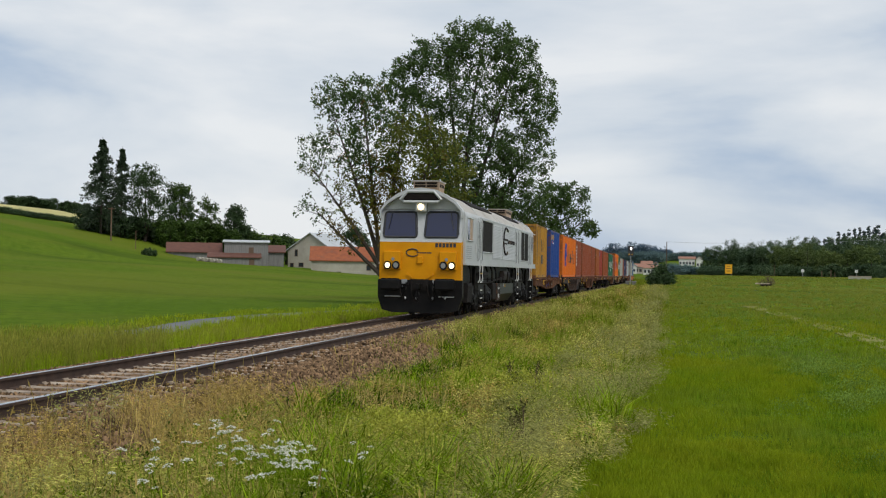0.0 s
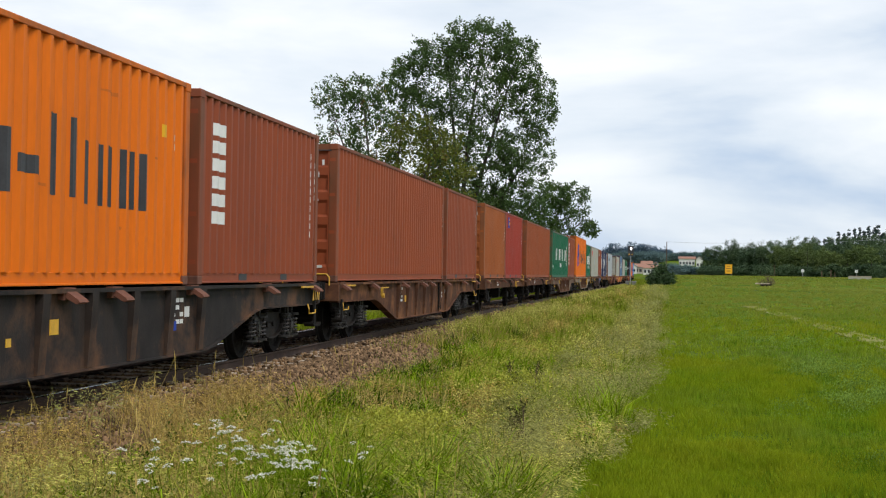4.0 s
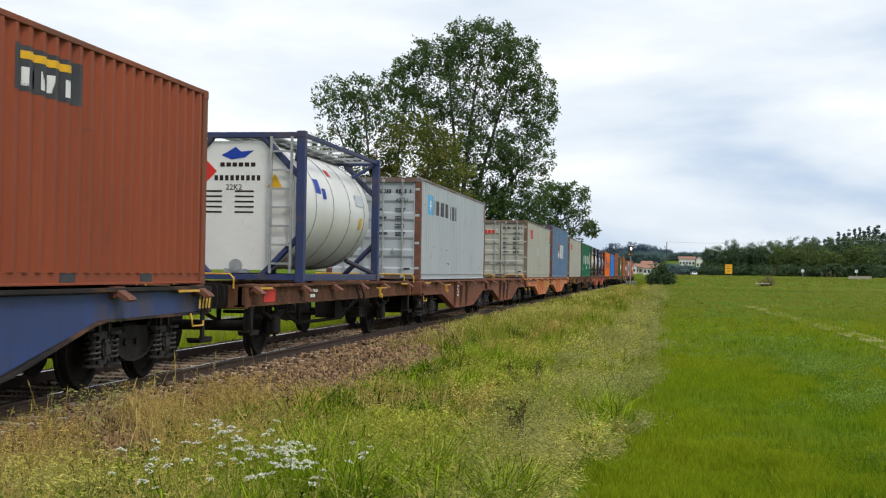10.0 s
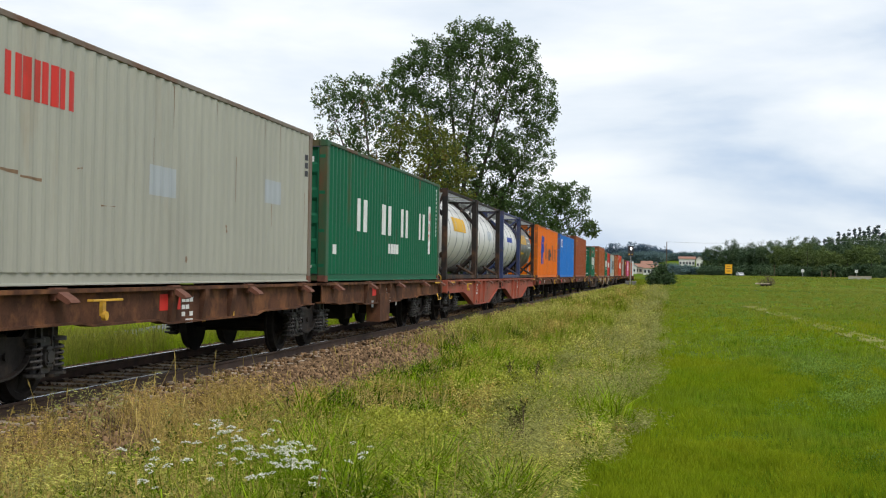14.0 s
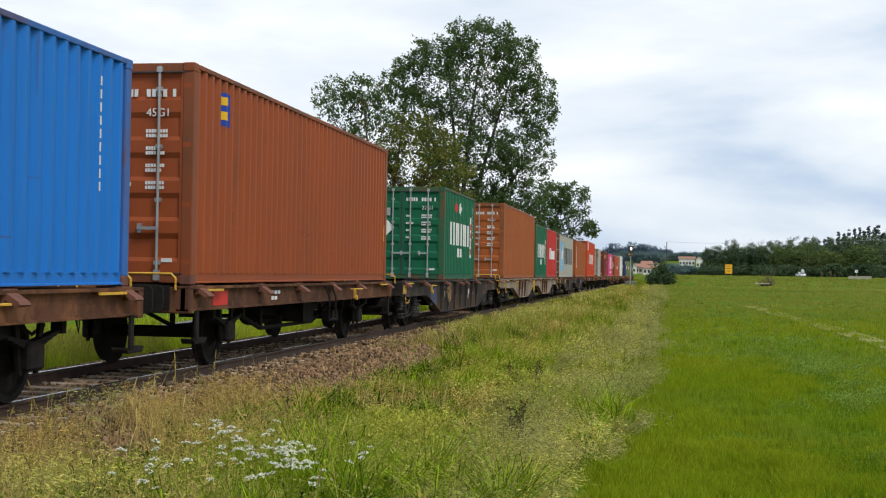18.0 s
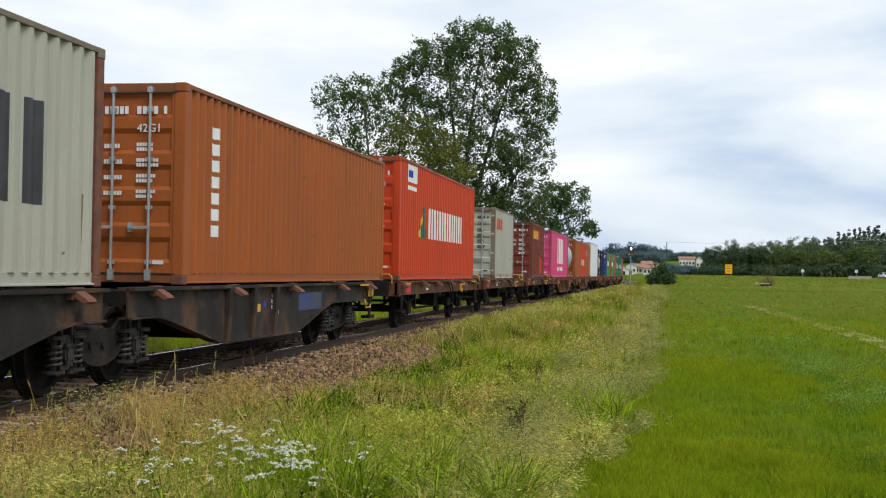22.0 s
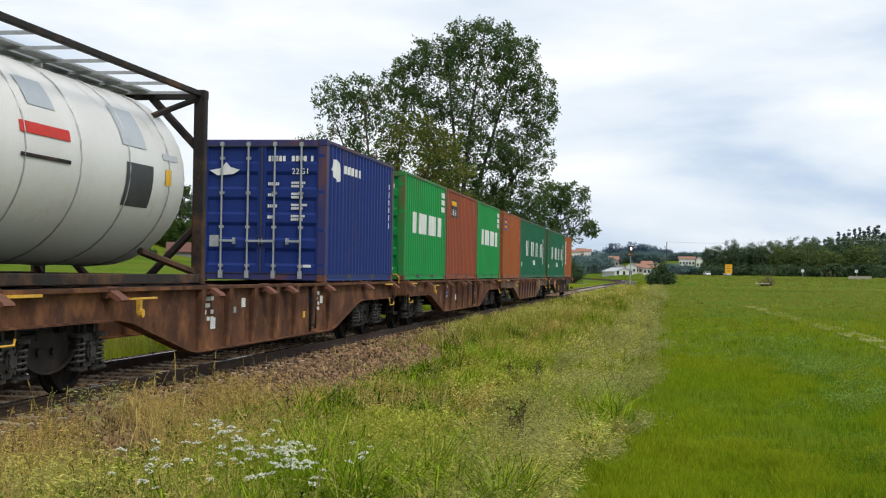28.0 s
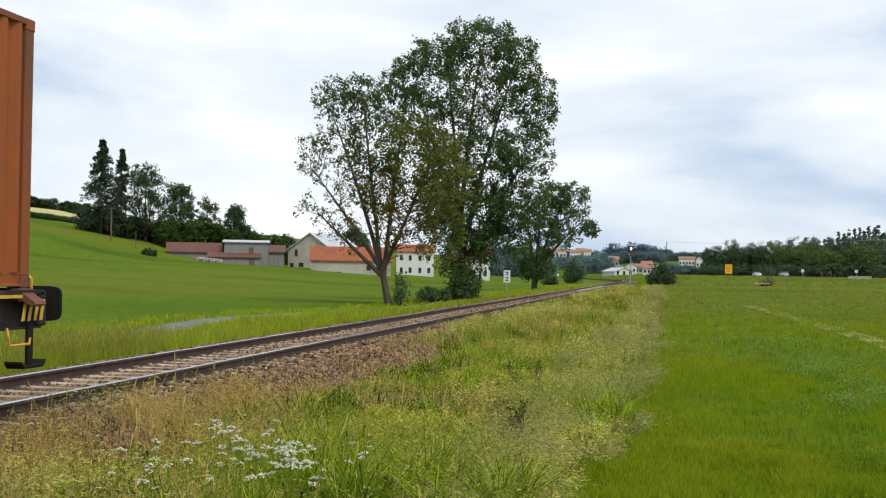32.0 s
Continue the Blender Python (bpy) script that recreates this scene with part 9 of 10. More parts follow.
M_UMBEL = grain("white_umbel_flowers", (0.88, 0.86, 0.78), (0.76, 0.75, 0.66), 0.7, 0, 3.0, 20.0, 0.0, island=0.15, trans=0.3)


def wave(x, y, a, b, c):
    return 0.5 + 0.25 * np.sin(x * a + 1.7 * np.sin(y * b)) + 0.25 * np.sin(y * c + 2.1 * np.sin(x * a * 0.7))


def blades(rng, x, y, h, w, lean=0.45, segs=2):
    """Bent tapering blades standing on the land, as arrays of triangles."""
    n = len(x)
    z = ground_z(x, y) - 0.02
    a = rng.uniform(0, 2 * np.pi, n)
    side = np.stack([np.cos(a), np.sin(a), 0 * a], 1) * (w / 2)[:, None]
    b = TUFT["turn"] + rng.normal(size=n) * 0.6 if len(TUFT["turn"]) == n else rng.uniform(0, 2 * np.pi, n)
    k = h * rng.uniform(0.1, 1.0, n) * lean
    bend = np.stack([np.cos(b) * k, np.sin(b) * k, 0 * a], 1)
    foot = np.stack([x, y, z], 1)
    up = np.stack([0 * h, 0 * h, h], 1)
    tip = foot + bend + up * (1 - 0.25 * (k / h) ** 2)[:, None]
    if segs == 1:
        v = np.stack([foot - side, foot + side, tip], 1)
        return v.reshape(-1, 3), np.arange(3 * n).reshape(-1, 3)
    if segs == 3:
        m1, m2 = foot + bend * 0.22 + up * 0.55, foot + bend * 0.75 + up * 0.92
        end = foot + bend * 1.45 + up * (0.92 - 0.30 * (k / h))[:, None]
        v = np.stack([foot - side, foot + side, m1 - side * 0.9, m1 + side * 0.9, m2 - side * 0.6, m2 + side * 0.6, end], 1)
        t = np.array([(0, 1, 3), (0, 3, 2), (2, 3, 5), (2, 5, 4), (4, 5, 6)])
        return v.reshape(-1, 3), (t[None] + 7 * np.arange(n)[:, None, None]).reshape(-1, 3)
    mid = foot + bend * 0.30 + up * 0.58
    v = np.stack([foot - side, foot + side, mid - side * 0.8, mid + side * 0.8, tip], 1)
    t = np.array([(0, 1, 3), (0, 3, 2), (2, 3, 4)])
    return v.reshape(-1, 3), (t[None] + 5 * np.arange(n)[:, None, None]).reshape(-1, 3)


def heads(rng, x, y, h, size, width):
    """A thin stem with a drooping seed head."""
    n = len(x)
    z = ground_z(x, y) - 0.02
    b = rng.uniform(0, 2 * np.pi, n)
    k = h * rng.uniform(0.05, 0.45, n)
    off = np.stack([np.cos(b) * k, np.sin(b) * k, h], 1)
    foot = np.stack([x, y, z], 1)
    top = foot + off
    a = rng.uniform(0, np.pi, n)
    side = np.stack([np.cos(a), np.sin(a), 0 * a], 1)
    w = width[:, None]
    mid = foot + off * np.array([0.35, 0.35, 0.55])
    s1 = np.stack([foot - side * w / 2, foot + side * w / 2, mid + side * w / 2, mid - side * w / 2], 1)
    s2 = np.stack([mid - side * w / 2, mid + side * w / 2, top + side * w / 2, top - side * w / 2], 1)
    d = np.stack([off[:, 0] * 0.8, off[:, 1] * 0.5, h * 0.55], 1)
    d = d / np.linalg.norm(d, axis=1, keepdims=True) * (size * rng.uniform(0.6, 1.3, n))[:, None]
    hw = (size * 0.032 + width * 0.5)[:, None]
    s3 = np.stack([top, top + d * 0.4 + side * hw, top + d, top + d * 0.4 - side * hw], 1)
    v = np.concatenate([s1, s2, s3], 1).reshape(-1, 3)
    return v, np.arange(len(v)).reshape(-1, 4)


TUFT = {"turn": np.zeros(0), "tone": np.zeros(0)}


def scatter(rng, n, y0, y1, x0, x1, dens=None):
    """Random feet between two distances, thinned where dens is low, kept near the view's wedge."""
    k = max(1, n // 22)
    cy = np.repeat(y0 + (y1 - y0) * rng.random(k), 22)
    cx = np.repeat(x0 + (x1 - x0) * rng.random(k), 22)
    wide = np.repeat(rng.uniform(0.015, 0.095, k), 22) * (1 + y0 / 40)
    dx, dy = rng.normal(size=k * 22) * wide, rng.normal(size=k * 22) * wide
    x, y = cx + dx, cy + dy
    keep = (x > -0.56 * y - 0.6) & (x < 0.20 * y + 0.6)
    if dens is not None:
        keep &= np.repeat(rng.random(k), 22) < dens(cx, cy)
    TUFT["turn"], TUFT["tone"] = np.arctan2(dy, dx)[keep], np.repeat(rng.random(k), 22)[keep]
    return x[keep], y[keep]


def stuff(name, label, sets, mat):
    v, f = join_arrays(sets)
    return tagged(new(name, mesh_arrays(name, v, f, mat)), label, "grass", kind="stuff")


rg = np.random.default_rng(17)
EDGE_L, EDGE_R = -4.75, -0.15        # the verge between ballast and meadow


def verge_edge(y):
    return EDGE_R - 0.1 - 8.0 / np.maximum(y, 4) + 0.18 * np.sin(y * 0.9) + 0.12 * np.sin(y * 2.3 + 1)


def in_verge(x, y):
    near = -4.45 - 0.35 * np.clip((20 - y) / 8, 0, 1) + 0.22 * np.sin(y * 0.8) + 0.12 * np.sin(y * 2.9)
    soft_l = np.clip((x - near) / 0.6, 0.0, 1)
    return np.where(x < verge_edge(y), 0.02 + 0.98 * soft_l, 0.0)


def lush(x, y):
    return in_verge(x, y) * np.clip(1.5 * wave(x, y, 1.1, 0.5, 0.45) - 0.35, 0.05, 1)


def pale(x, y):
    return in_verge(x, y) * np.clip((x + 2.4) / 1.6, 0.06, 1) * np.clip(2.2 * wave(x, y, 1.7, 0.8, 0.6) - 0.5, 0.1, 1) * np.clip(y / 14 - 0.3, 0.15, 1)


def dry(x, y):
    return in_verge(x, y) * np.clip((-2.6 - x) / 1.4, 0.04, 1) * np.clip((22 - y) / 8, 0.10, 1)


def drift(x, y, size, seed):
    """Smooth unevenness over the land, 0 to 1, with patches of about the given size."""
    r = np.random.default_rng(seed)
    out = np.zeros_like(x)
    for i in range(7):
        a, k = r.uniform(0, 2 * np.pi), 2 * np.pi / (size * r.uniform(1.2, 3.6))
        out += np.sin((x * np.cos(a) + 0.62 * y * np.sin(a)) * k + r.uniform(0, 6.28) + 1.3 * np.sin(y * 0.4 / size + i))
    return np.clip(0.5 + out / 5.2, 0, 1)


def by_tone(rng, x, y, h, w, lean, segs, bins, tone=None):
    """Blades of whole tufts handed to one of several sets, so that neighbouring tufts differ."""
    tone, turn = TUFT["tone"] if tone is None else tone, TUFT["turn"]
    for i, out in enumerate(bins):
        k = (tone >= i / len(bins)) & (tone < (i + 1) / len(bins))
        if k.any():
            TUFT["turn"] = turn[k]
            out.append(blades(rng, x[k], y[k], h[k], w[k], lean, segs))
    TUFT["turn"] = turn


def ground_spot(col, row, z):
    """Where a line of sight meets a height."""
    a = math.atan((col - 784) / FOCAL) - YAW
    horizon = 487.3 - (1173 - col) * 0.0159
    d = (EYE - z) / (row - horizon) * FOCAL
    return math.sin(a) * d, math.cos(a) * d


def panicles(rng, x, y, h, size, width, flecks=12, lean=0.55, toward=None):
    """An arching stem whose upper part carries a loose drooping spray of small spikelets."""
    n = len(x)
    foot = np.stack([x, y, ground_z(x, y) - 0.02], 1)
    b = rng.uniform(0, 2 * np.pi, n) if toward is None else toward + rng.normal(size=n) * 0.7
    way = np.stack([np.cos(b), np.sin(b), 0 * b], 1)
    k = h * rng.uniform(0.15, 1.0, n) * lean
    up = np.array([[0, 0, 1.0]])
    mid = foot + way * (k * 0.25)[:, None] + up * (h * 0.62)[:, None]
    top = foot + way * k[:, None] + up * (h * 0.97)[:, None]
    side = np.stack([-way[:, 1], way[:, 0], 0 * b], 1) * (width / 5)[:, None]
    v = [foot - side, foot + side, mid + side, mid - side, mid - side, mid + side, top + side * 0.6, top - side * 0.6]
    for j in range(flecks):
        t = j / flecks
        c = mid + (top - mid) * (0.35 + 0.7 * t)
        d = rng.normal(size=(n, 3)) * (size * 0.30 * (1.15 - t))[:, None] + way * (size * 0.18)[:, None]
        d[:, 2] -= size * rng.uniform(-0.1, 0.35, n) * (1 - 0.5 * t)
        p = c + d
        q = d / (np.linalg.norm(d, axis=1, keepdims=True) + 1e-9) * 0.6 + way * 0.8 - up * 0.15
        q = q / (np.linalg.norm(q, axis=1, keepdims=True) + 1e-9)
        e = np.cross(q, rng.normal(size=(n, 3)))
        e = e / (np.linalg.norm(e, axis=1, keepdims=True) + 1e-9)
        ln, wd = (size * rng.uniform(0.18, 0.42, n))[:, None], (width * rng.uniform(0.35, 0.75, n))[:, None]
        v += [p, p + q * ln * 0.5 + e * wd, p + q * ln, p + q * ln * 0.5 - e * wd]
    v = np.stack(v, 1).reshape(-1, 3)
    return v, np.arange(len(v)).reshape(-1, 4)


def at_spots(rng, spots):
    """Feet gathered round places of the verge. spots: (column, row, height, spread across, spread along, number)."""
    xs, ys = [], []
    for col, row, z, wx, wy, n in spots:
        cx, cy = ground_spot(col, row, z)
        xs.append(cx + rng.normal(size=n) * wx), ys.append(cy + rng.normal(size=n) * wy)
    x, y = np.concatenate(xs), np.concatenate(ys)
    k = (x < verge_edge(y) + 0.2) & (x > -5.5)
    TUFT["turn"] = np.zeros(0)
    return x[k], y[k]


def fringe(x, y):
    """The band of pale plumed grass beside the meadow."""
    d = verge_edge(y) - x
    wide = 0.55 + 0.75 * drift(x, y, 1.6, 5)
    return np.clip(1.15 - np.abs(d - 0.55) / wide, 0, 1) * np.clip(y / 16 - 0.25, 0.05, 1) * np.clip(2.2 * drift(x, y, 0.8, 6) - 0.4, 0.1, 1) * (d > -0.3)


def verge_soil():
    """Thatch and soil between the tufts, coloured extra dark for the deep shade there."""
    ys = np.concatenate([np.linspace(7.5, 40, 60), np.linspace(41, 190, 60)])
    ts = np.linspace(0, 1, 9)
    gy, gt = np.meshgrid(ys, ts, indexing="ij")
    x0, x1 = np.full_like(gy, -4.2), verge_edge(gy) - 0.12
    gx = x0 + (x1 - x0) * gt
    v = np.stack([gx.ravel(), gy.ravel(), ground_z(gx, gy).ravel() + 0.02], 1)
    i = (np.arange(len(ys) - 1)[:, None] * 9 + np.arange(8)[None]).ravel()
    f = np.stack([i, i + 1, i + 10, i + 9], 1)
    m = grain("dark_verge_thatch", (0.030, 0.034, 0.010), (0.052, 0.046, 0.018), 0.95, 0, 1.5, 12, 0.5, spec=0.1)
    tagged(new("verge", mesh_arrays("verge", v, f, m)), "thatch and soil under the tall verge grass, darkened as shade", "ground", kind="structure")


verge_soil()
green, fresh, straw, seeds, palegrass, deep, yellow, thatch, beige, olive = [], [], [], [], [], [], [], [], [], []
for y0, y1, n, hs, ws, segs in ((5.5, 14, 125000, 0.85, 0.0085, 3), (14, 26, 95000, 0.92, 0.0135, 2), (26, 60, 90000, 1.05, 0.022, 1), (60, 190, 90000, 1.1, 0.045, 1)):
    x, y = scatter(rg, n, y0, y1, -5.6, 0.4, in_verge)
    low = drift(x, y, 0.45 + 0.012 * y0, 1)
    tall = np.exp(1.2 * (TUFT["tone"] * 7.3 % 1.0) - 0.75) * (0.25 + 1.35 * low)
    h = hs * rg.uniform(0.12, 0.36, len(x)) * tall * (0.55 + 0.9 * wave(x, y, 1.3, 0.5, 0.9)) * np.clip((x + 5.2) / 1.6, 0.25, 1)
    # Low places get the darkest grass: shade between tufts put into the colour.
    tone = np.clip(0.70 * drift(x, y, 0.5 + 0.02 * y0, 2) + 0.40 * low + 0.55 * (TUFT["tone"] - 0.5), 0, 0.999)
    tone = np.where(verge_edge(y) - x < 1.1, np.clip(tone + 0.12, 0, 0.999), tone)
    dryness = np.clip((-3.3 - x + 0.9 * drift(x, y, 0.7, 9)) / 1.3, 0, 1) * np.clip((20 - y) / 7, 0.12, 1)
    tone = np.where(rg.random(len(x)) < dryness * 0.50, 1.05, tone)
    by_tone(rg, x, y, h, ws * rg.uniform(0.6, 1.7, len(x)), 1.15, segs, (deep, deep, deep, fresh, green, fresh, yellow, fresh) if y0 < 26 else (deep, deep, green, green, palegrass, green, fresh, palegrass), np.minimum(tone, 0.999) * (tone < 1.02) + 2.0 * (tone >= 1.02))
    by_tone(rg, x, y, h * 0.8, ws * rg.uniform(0.5, 1.1, len(x)), 1.3, segs, (thatch,), np.where(tone >= 1.02, 0.5, 2.0))
    x, y = scatter(rg, n // 3, y0, y1, -4.6, 0.2, lush)
    h = hs * rg.uniform(0.14, 0.34, len(x)) * (0.5 + 0.8 * drift(x, y, 0.8, 3))
    by_tone(rg, x, y, h, ws * rg.uniform(0.7, 1.7, len(x)), 1.2, segs, (deep, fresh, fresh, fresh), np.clip(1.2 * drift(x, y, 0.7, 4) - 0.1, 0, 0.999))
    x, y = scatter(rg, n // 9, y0, y1, -3.4, 0.3, pale)
    h = hs * rg.uniform(0.22, 0.46, len(x))
    palegrass.append(blades(rg, x, y, h, np.full(len(x), ws * 0.7), 1.1, segs))
    x, y = scatter(rg, n // 5, y0, y1, -3.6, 0.3, fringe)
    h = hs * rg.uniform(0.26, 0.58, len(x)) * (0.6 + 0.6 * drift(x, y, 0.9, 7))
    seeds.append(panicles(rg, x, y, h, np.full(len(x), 0.12 + 1.0 * ws), np.full(len(x), ws * 0.60), 14 if y0 < 20 else 8, 0.9, 0.0))
    x, y = scatter(rg, n // 16, y0, y1, -5.3, -1.6, dry)
    h = hs * rg.uniform(0.15, 0.50, len(x)) * (0.5 + 0.9 * drift(x, y, 0.6, 8))
    thatch.append(blades(rg, x, y, h, ws * rg.uniform(0.5, 1.0, len(x)), 1.2, segs))
    x, y = scatter(rg, n // 34, y0, y1, -5.2, -1.6, dry)
    h = hs * rg.uniform(0.22, 0.50, len(x))
    straw.append(heads(rg, x, y, h, np.full(len(x), 0.08 + 0.6 * ws), np.full(len(x), ws * 0.4)))
    if y0 >= 26:
        x, y = scatter(rg, n // 4, y0, y1 + 0.2 * (y1 > 100) * y1, -5.75, -4.2, lambda x, y: np.clip((y - 26) / 16, 0.03, 1) * np.clip((x + 5.85) / 0.5, 0.1, 1))
        h = hs * rg.uniform(0.22, 0.46, len(x)) * (0.5 + 0.8 * drift(x, y, 1.2, 18))
        by_tone(rg, x, y, h, ws * rg.uniform(0.6, 1.4, len(x)), 0.8, segs, (deep, green, palegrass, green, thatch, green, fresh), np.clip(0.6 * drift(x, y, 1.5, 19) + 0.7 * (TUFT["tone"] - 0.2), 0, 0.999))
        x, y = scatter(rg, n // 34, y0, y1, -5.6, -3.4, lambda x, y: np.clip((y - 26) / 16, 0.03, 1))
        beige.append(panicles(rg, x, y, hs * rg.uniform(0.28, 0.5, len(x)), np.full(len(x), 0.15 + 0.7 * ws), np.full(len(x), ws * 0.8), 6))
    if y0 < 200:
        x, y = scatter(rg, n // 9, y0, y1, -5.0, 0.1, lambda x, y: in_verge(x, y) * np.clip(4.5 * drift(x, y, 0.45 + 0.01 * y0, 14) - 1.9, 0.02, 1) * np.clip((x + 3.6) / 1.6 + np.clip((y - 14) / 30, 0, 1), 0.3, 1))
        h = hs * rg.uniform(0.24, 0.52, len(x)) * (0.65 + 0.6 * drift(x, y, 0.7, 15)) * np.clip((x + 5.6) / 1.6, 0.4, 1)
        k = rg.random(len(x)) < np.clip((-2.3 - x) / 1.5 + 0.5 * drift(x, y, 0.8, 16), 0.12, 0.9)
        for out, m in ((olive, k), (beige, ~k)):
            out.append(panicles(rg, x[m], y[m], h[m], np.full(m.sum(), 0.15 + 0.7 * ws), np.full(m.sum(), ws * 0.75), 12 if y0 < 20 else 7))
# drifts of seeding grass, and a lush broad-leaved patch in the foreground
x, y = at_spots(rg, ((690, 770, -0.2, 0.40, 0.9, 620), (640, 810, -0.2, 0.35, 0.6, 420), (800, 810, -0.2, 0.4, 0.7, 420), (1000, 800, -0.25, 0.25, 0.7, 420), (1030, 870, -0.3, 0.2, 0.4, 300), (300, 850, -0.2, 0.5, 0.5, 620), (120, 850, -0.2, 0.5, 0.5, 520), (1010, 700, -0.2, 0.3, 1.6, 420), (560, 770, -0.2, 0.5, 0.9, 420)))
beige.append(panicles(rg, x, y, rg.uniform(0.22, 0.46, len(x)), np.full(len(x), 0.15), np.full(len(x), 0.0070), 16, 0.8))
x, y = at_spots(rg, ((610, 870, -0.5, 0.26, 0.30, 1500), (500, 875, -0.5, 0.15, 0.2, 500), (720, 875, -0.5, 0.22, 0.25, 700), (830, 850, -0.5, 0.2, 0.3, 500), (1110, 830, -0.55, 0.10, 0.5, 400)))
fresh.append(blades(rg, x, y, rg.uniform(0.10, 0.28, len(x)), rg.uniform(0.008, 0.016, len(x)), 0.9, 3))
x, y = at_spots(rg, ((680, 880, -0.55, 0.3, 0.25, 700), (800, 870, -0.55, 0.25, 0.3, 600), (1120, 720, -0.5, 0.15, 1.0, 400)))
deep.append(blades(rg, x, y, rg.uniform(0.08, 0.22, len(x)), rg.uniform(0.008, 0.016, len(x)), 0.9, 3))
x, y = at_spots(rg, ((962, 886, -0.5, 0.03, 0.04, 16), (838, 880, -0.5, 0.10, 0.2, 10), (890, 880, -0.5, 0.08, 0.2, 8), (740, 870, -0.5, 0.2, 0.2, 8)))
straw.append(heads(rg, x, y, rg.uniform(0.25, 0.50, len(x)), np.full(len(x), 0.10), np.full(len(x), 0.007)))
x, y = rg.uniform(-5.6, -5.0, 34), rg.uniform(10.2, 13.6, 34)
seeds.append(panicles(rg, x, y, rg.uniform(0.40, 0.66, 34), np.full(34, 0.16), np.full(34, 0.010), 22, 0.6))
# thin dry grass reaching on to the ballast in the foreground
n = 4200
x, y = rg.uniform(-5.6, -4.5, n), rg.uniform(8.5, 15.5, n)
k = rg.random(n) < np.clip(2.6 * drift(x, y, 0.6, 12) - 1.0, 0.03, 1) * np.clip((x + 5.9) / 0.8, 0.1, 1)
x, y = x[k], y[k]
thatch.append(blades(rg, x, y, rg.uniform(0.15, 0.45, len(x)), 0.006 * rg.uniform(0.6, 1.4, len(x)), 1.2, 3))
k = rg.random(len(x)) < 0.4
olive.append(panicles(rg, x[k], y[k], rg.uniform(0.35, 0.62, k.sum()), np.full(k.sum(), 0.12), np.full(k.sum(), 0.005), 12))
# lone stalks standing over the ballast shoulder and in the foreground
for y0, y1, n, x0, x1, hh in ((8.5, 15, 60, -5.6, -4.6, 0.56), (9, 24, 60, -4.9, -3.6, 0.62), (6.5, 9, 30, -3.2, -0.8, 0.62)):
    x, y = rg.uniform(x0, x1, n), rg.uniform(y0, y1, n)
    straw.append(heads(rg, x, y, hh * rg.uniform(0.6, 1.25, n), np.full(n, 0.15), np.full(n, 0.006)))
# long grass beside the bend beyond the signal
n = 16000
s = rg.uniform(205, 430, n)
x = np.array([along(q, 0, 0).x for q in s]) + rg.uniform(2.0, 4.6, n)
TUFT["turn"] = rg.uniform(0, 6.28, n)
TUFT["tone"] = rg.random(n)
by_tone(rg, x, s, rg.uniform(0.35, 0.85, n), rg.uniform(0.06, 0.12, n), 0.6, 1, (green, palegrass, green, fresh))
stuff("verge_grass", "tall mixed green grass on the railway verge", green, M_GRASS)
stuff("lush_grass", "lush green grass tufts in the verge", fresh, M_GRASS_LUSH)
stuff("dark_grass", "green grass tufts in the verge, darkened as shaded gaps", deep, M_GRASS_DEEP)
stuff("yellowish_grass", "yellow-green grass tufts in the verge", yellow, M_YELLOWGREEN)
stuff("seeding_grass", "pale feathery seeding grass along the verge", palegrass, M_GRASS_PALE)
stuff("dry_grass", "tangled dry grass beside the ballast", thatch, M_STRAW)
stuff("dry_stems", "dry straw-coloured grass stems with seed heads by the ballast", straw, M_STRAW)
stuff("beige_panicles", "loose beige seeding grass arching over the verge", beige, M_PANICLE)
stuff("brown_panicles", "brownish seeding grass beside the ballast", olive, M_PANICLE_BROWN)
stuff("grass_seed_heads", "pale feathery grass plumes along the verge", seeds, M_PLUME)

# the mown meadow
short, short_dark, short_far = [], [], []
for y0, y1, n, ws, hh, segs in ((7, 16, 130000, 0.010, 0.13, 2), (16, 32, 120000, 0.016, 0.13, 1), (32, 80, 90000, 0.034, 0.14, 1), (80, 180, 50000, 0.08, 0.15, 1), (180, 420, 60000, 0.22, 0.22, 1)):
    x, y = scatter(rg, n, y0, y1, -0.7 if y0 < 180 else -5.0, 0.2 * y1 + 0.5, lambda x, y: (x > verge_edge(y) - 0.25).astype(float))
    lumps = drift(x, y, 0.35 + 0.012 * y0, 51)
    h = hh * rg.uniform(0.5, 1.3, len(x)) * (0.65 + 0.7 * lumps)
    right = np.clip((x - verge_edge(y) - 1.2) / 2.0, 0, 1)
    tone = np.clip(0.80 - 0.30 * (drift(x, y, 0.7 + 0.02 * y0, 52) - 0.35) * (0.4 + 0.6 * right) - 0.30 * (1 - lumps) * right + 0.55 * (TUFT["tone"] - 0.5), 0, 0.999)
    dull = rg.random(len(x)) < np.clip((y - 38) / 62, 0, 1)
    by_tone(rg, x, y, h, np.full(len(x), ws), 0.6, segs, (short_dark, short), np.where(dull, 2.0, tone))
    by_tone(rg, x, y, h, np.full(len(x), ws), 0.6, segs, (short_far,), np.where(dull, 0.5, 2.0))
stuff("meadow_grass", "short bright green meadow grass", short, M_MEADOWGRASS)
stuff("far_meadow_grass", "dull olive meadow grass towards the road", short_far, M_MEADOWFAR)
stuff("darker_meadow_grass", "darker green tufts in the meadow", short_dark, M_MEADOWDARK)
# long grass on the far side of the line
beyond, beyond_pale = [], []


def off_lane(x, y):
    """How far a foot stands from the middle of the lane; less than nothing on the line's side."""
    return np.interp(y, [q[1] for q in LANE], [q[0] for q in LANE]) - x


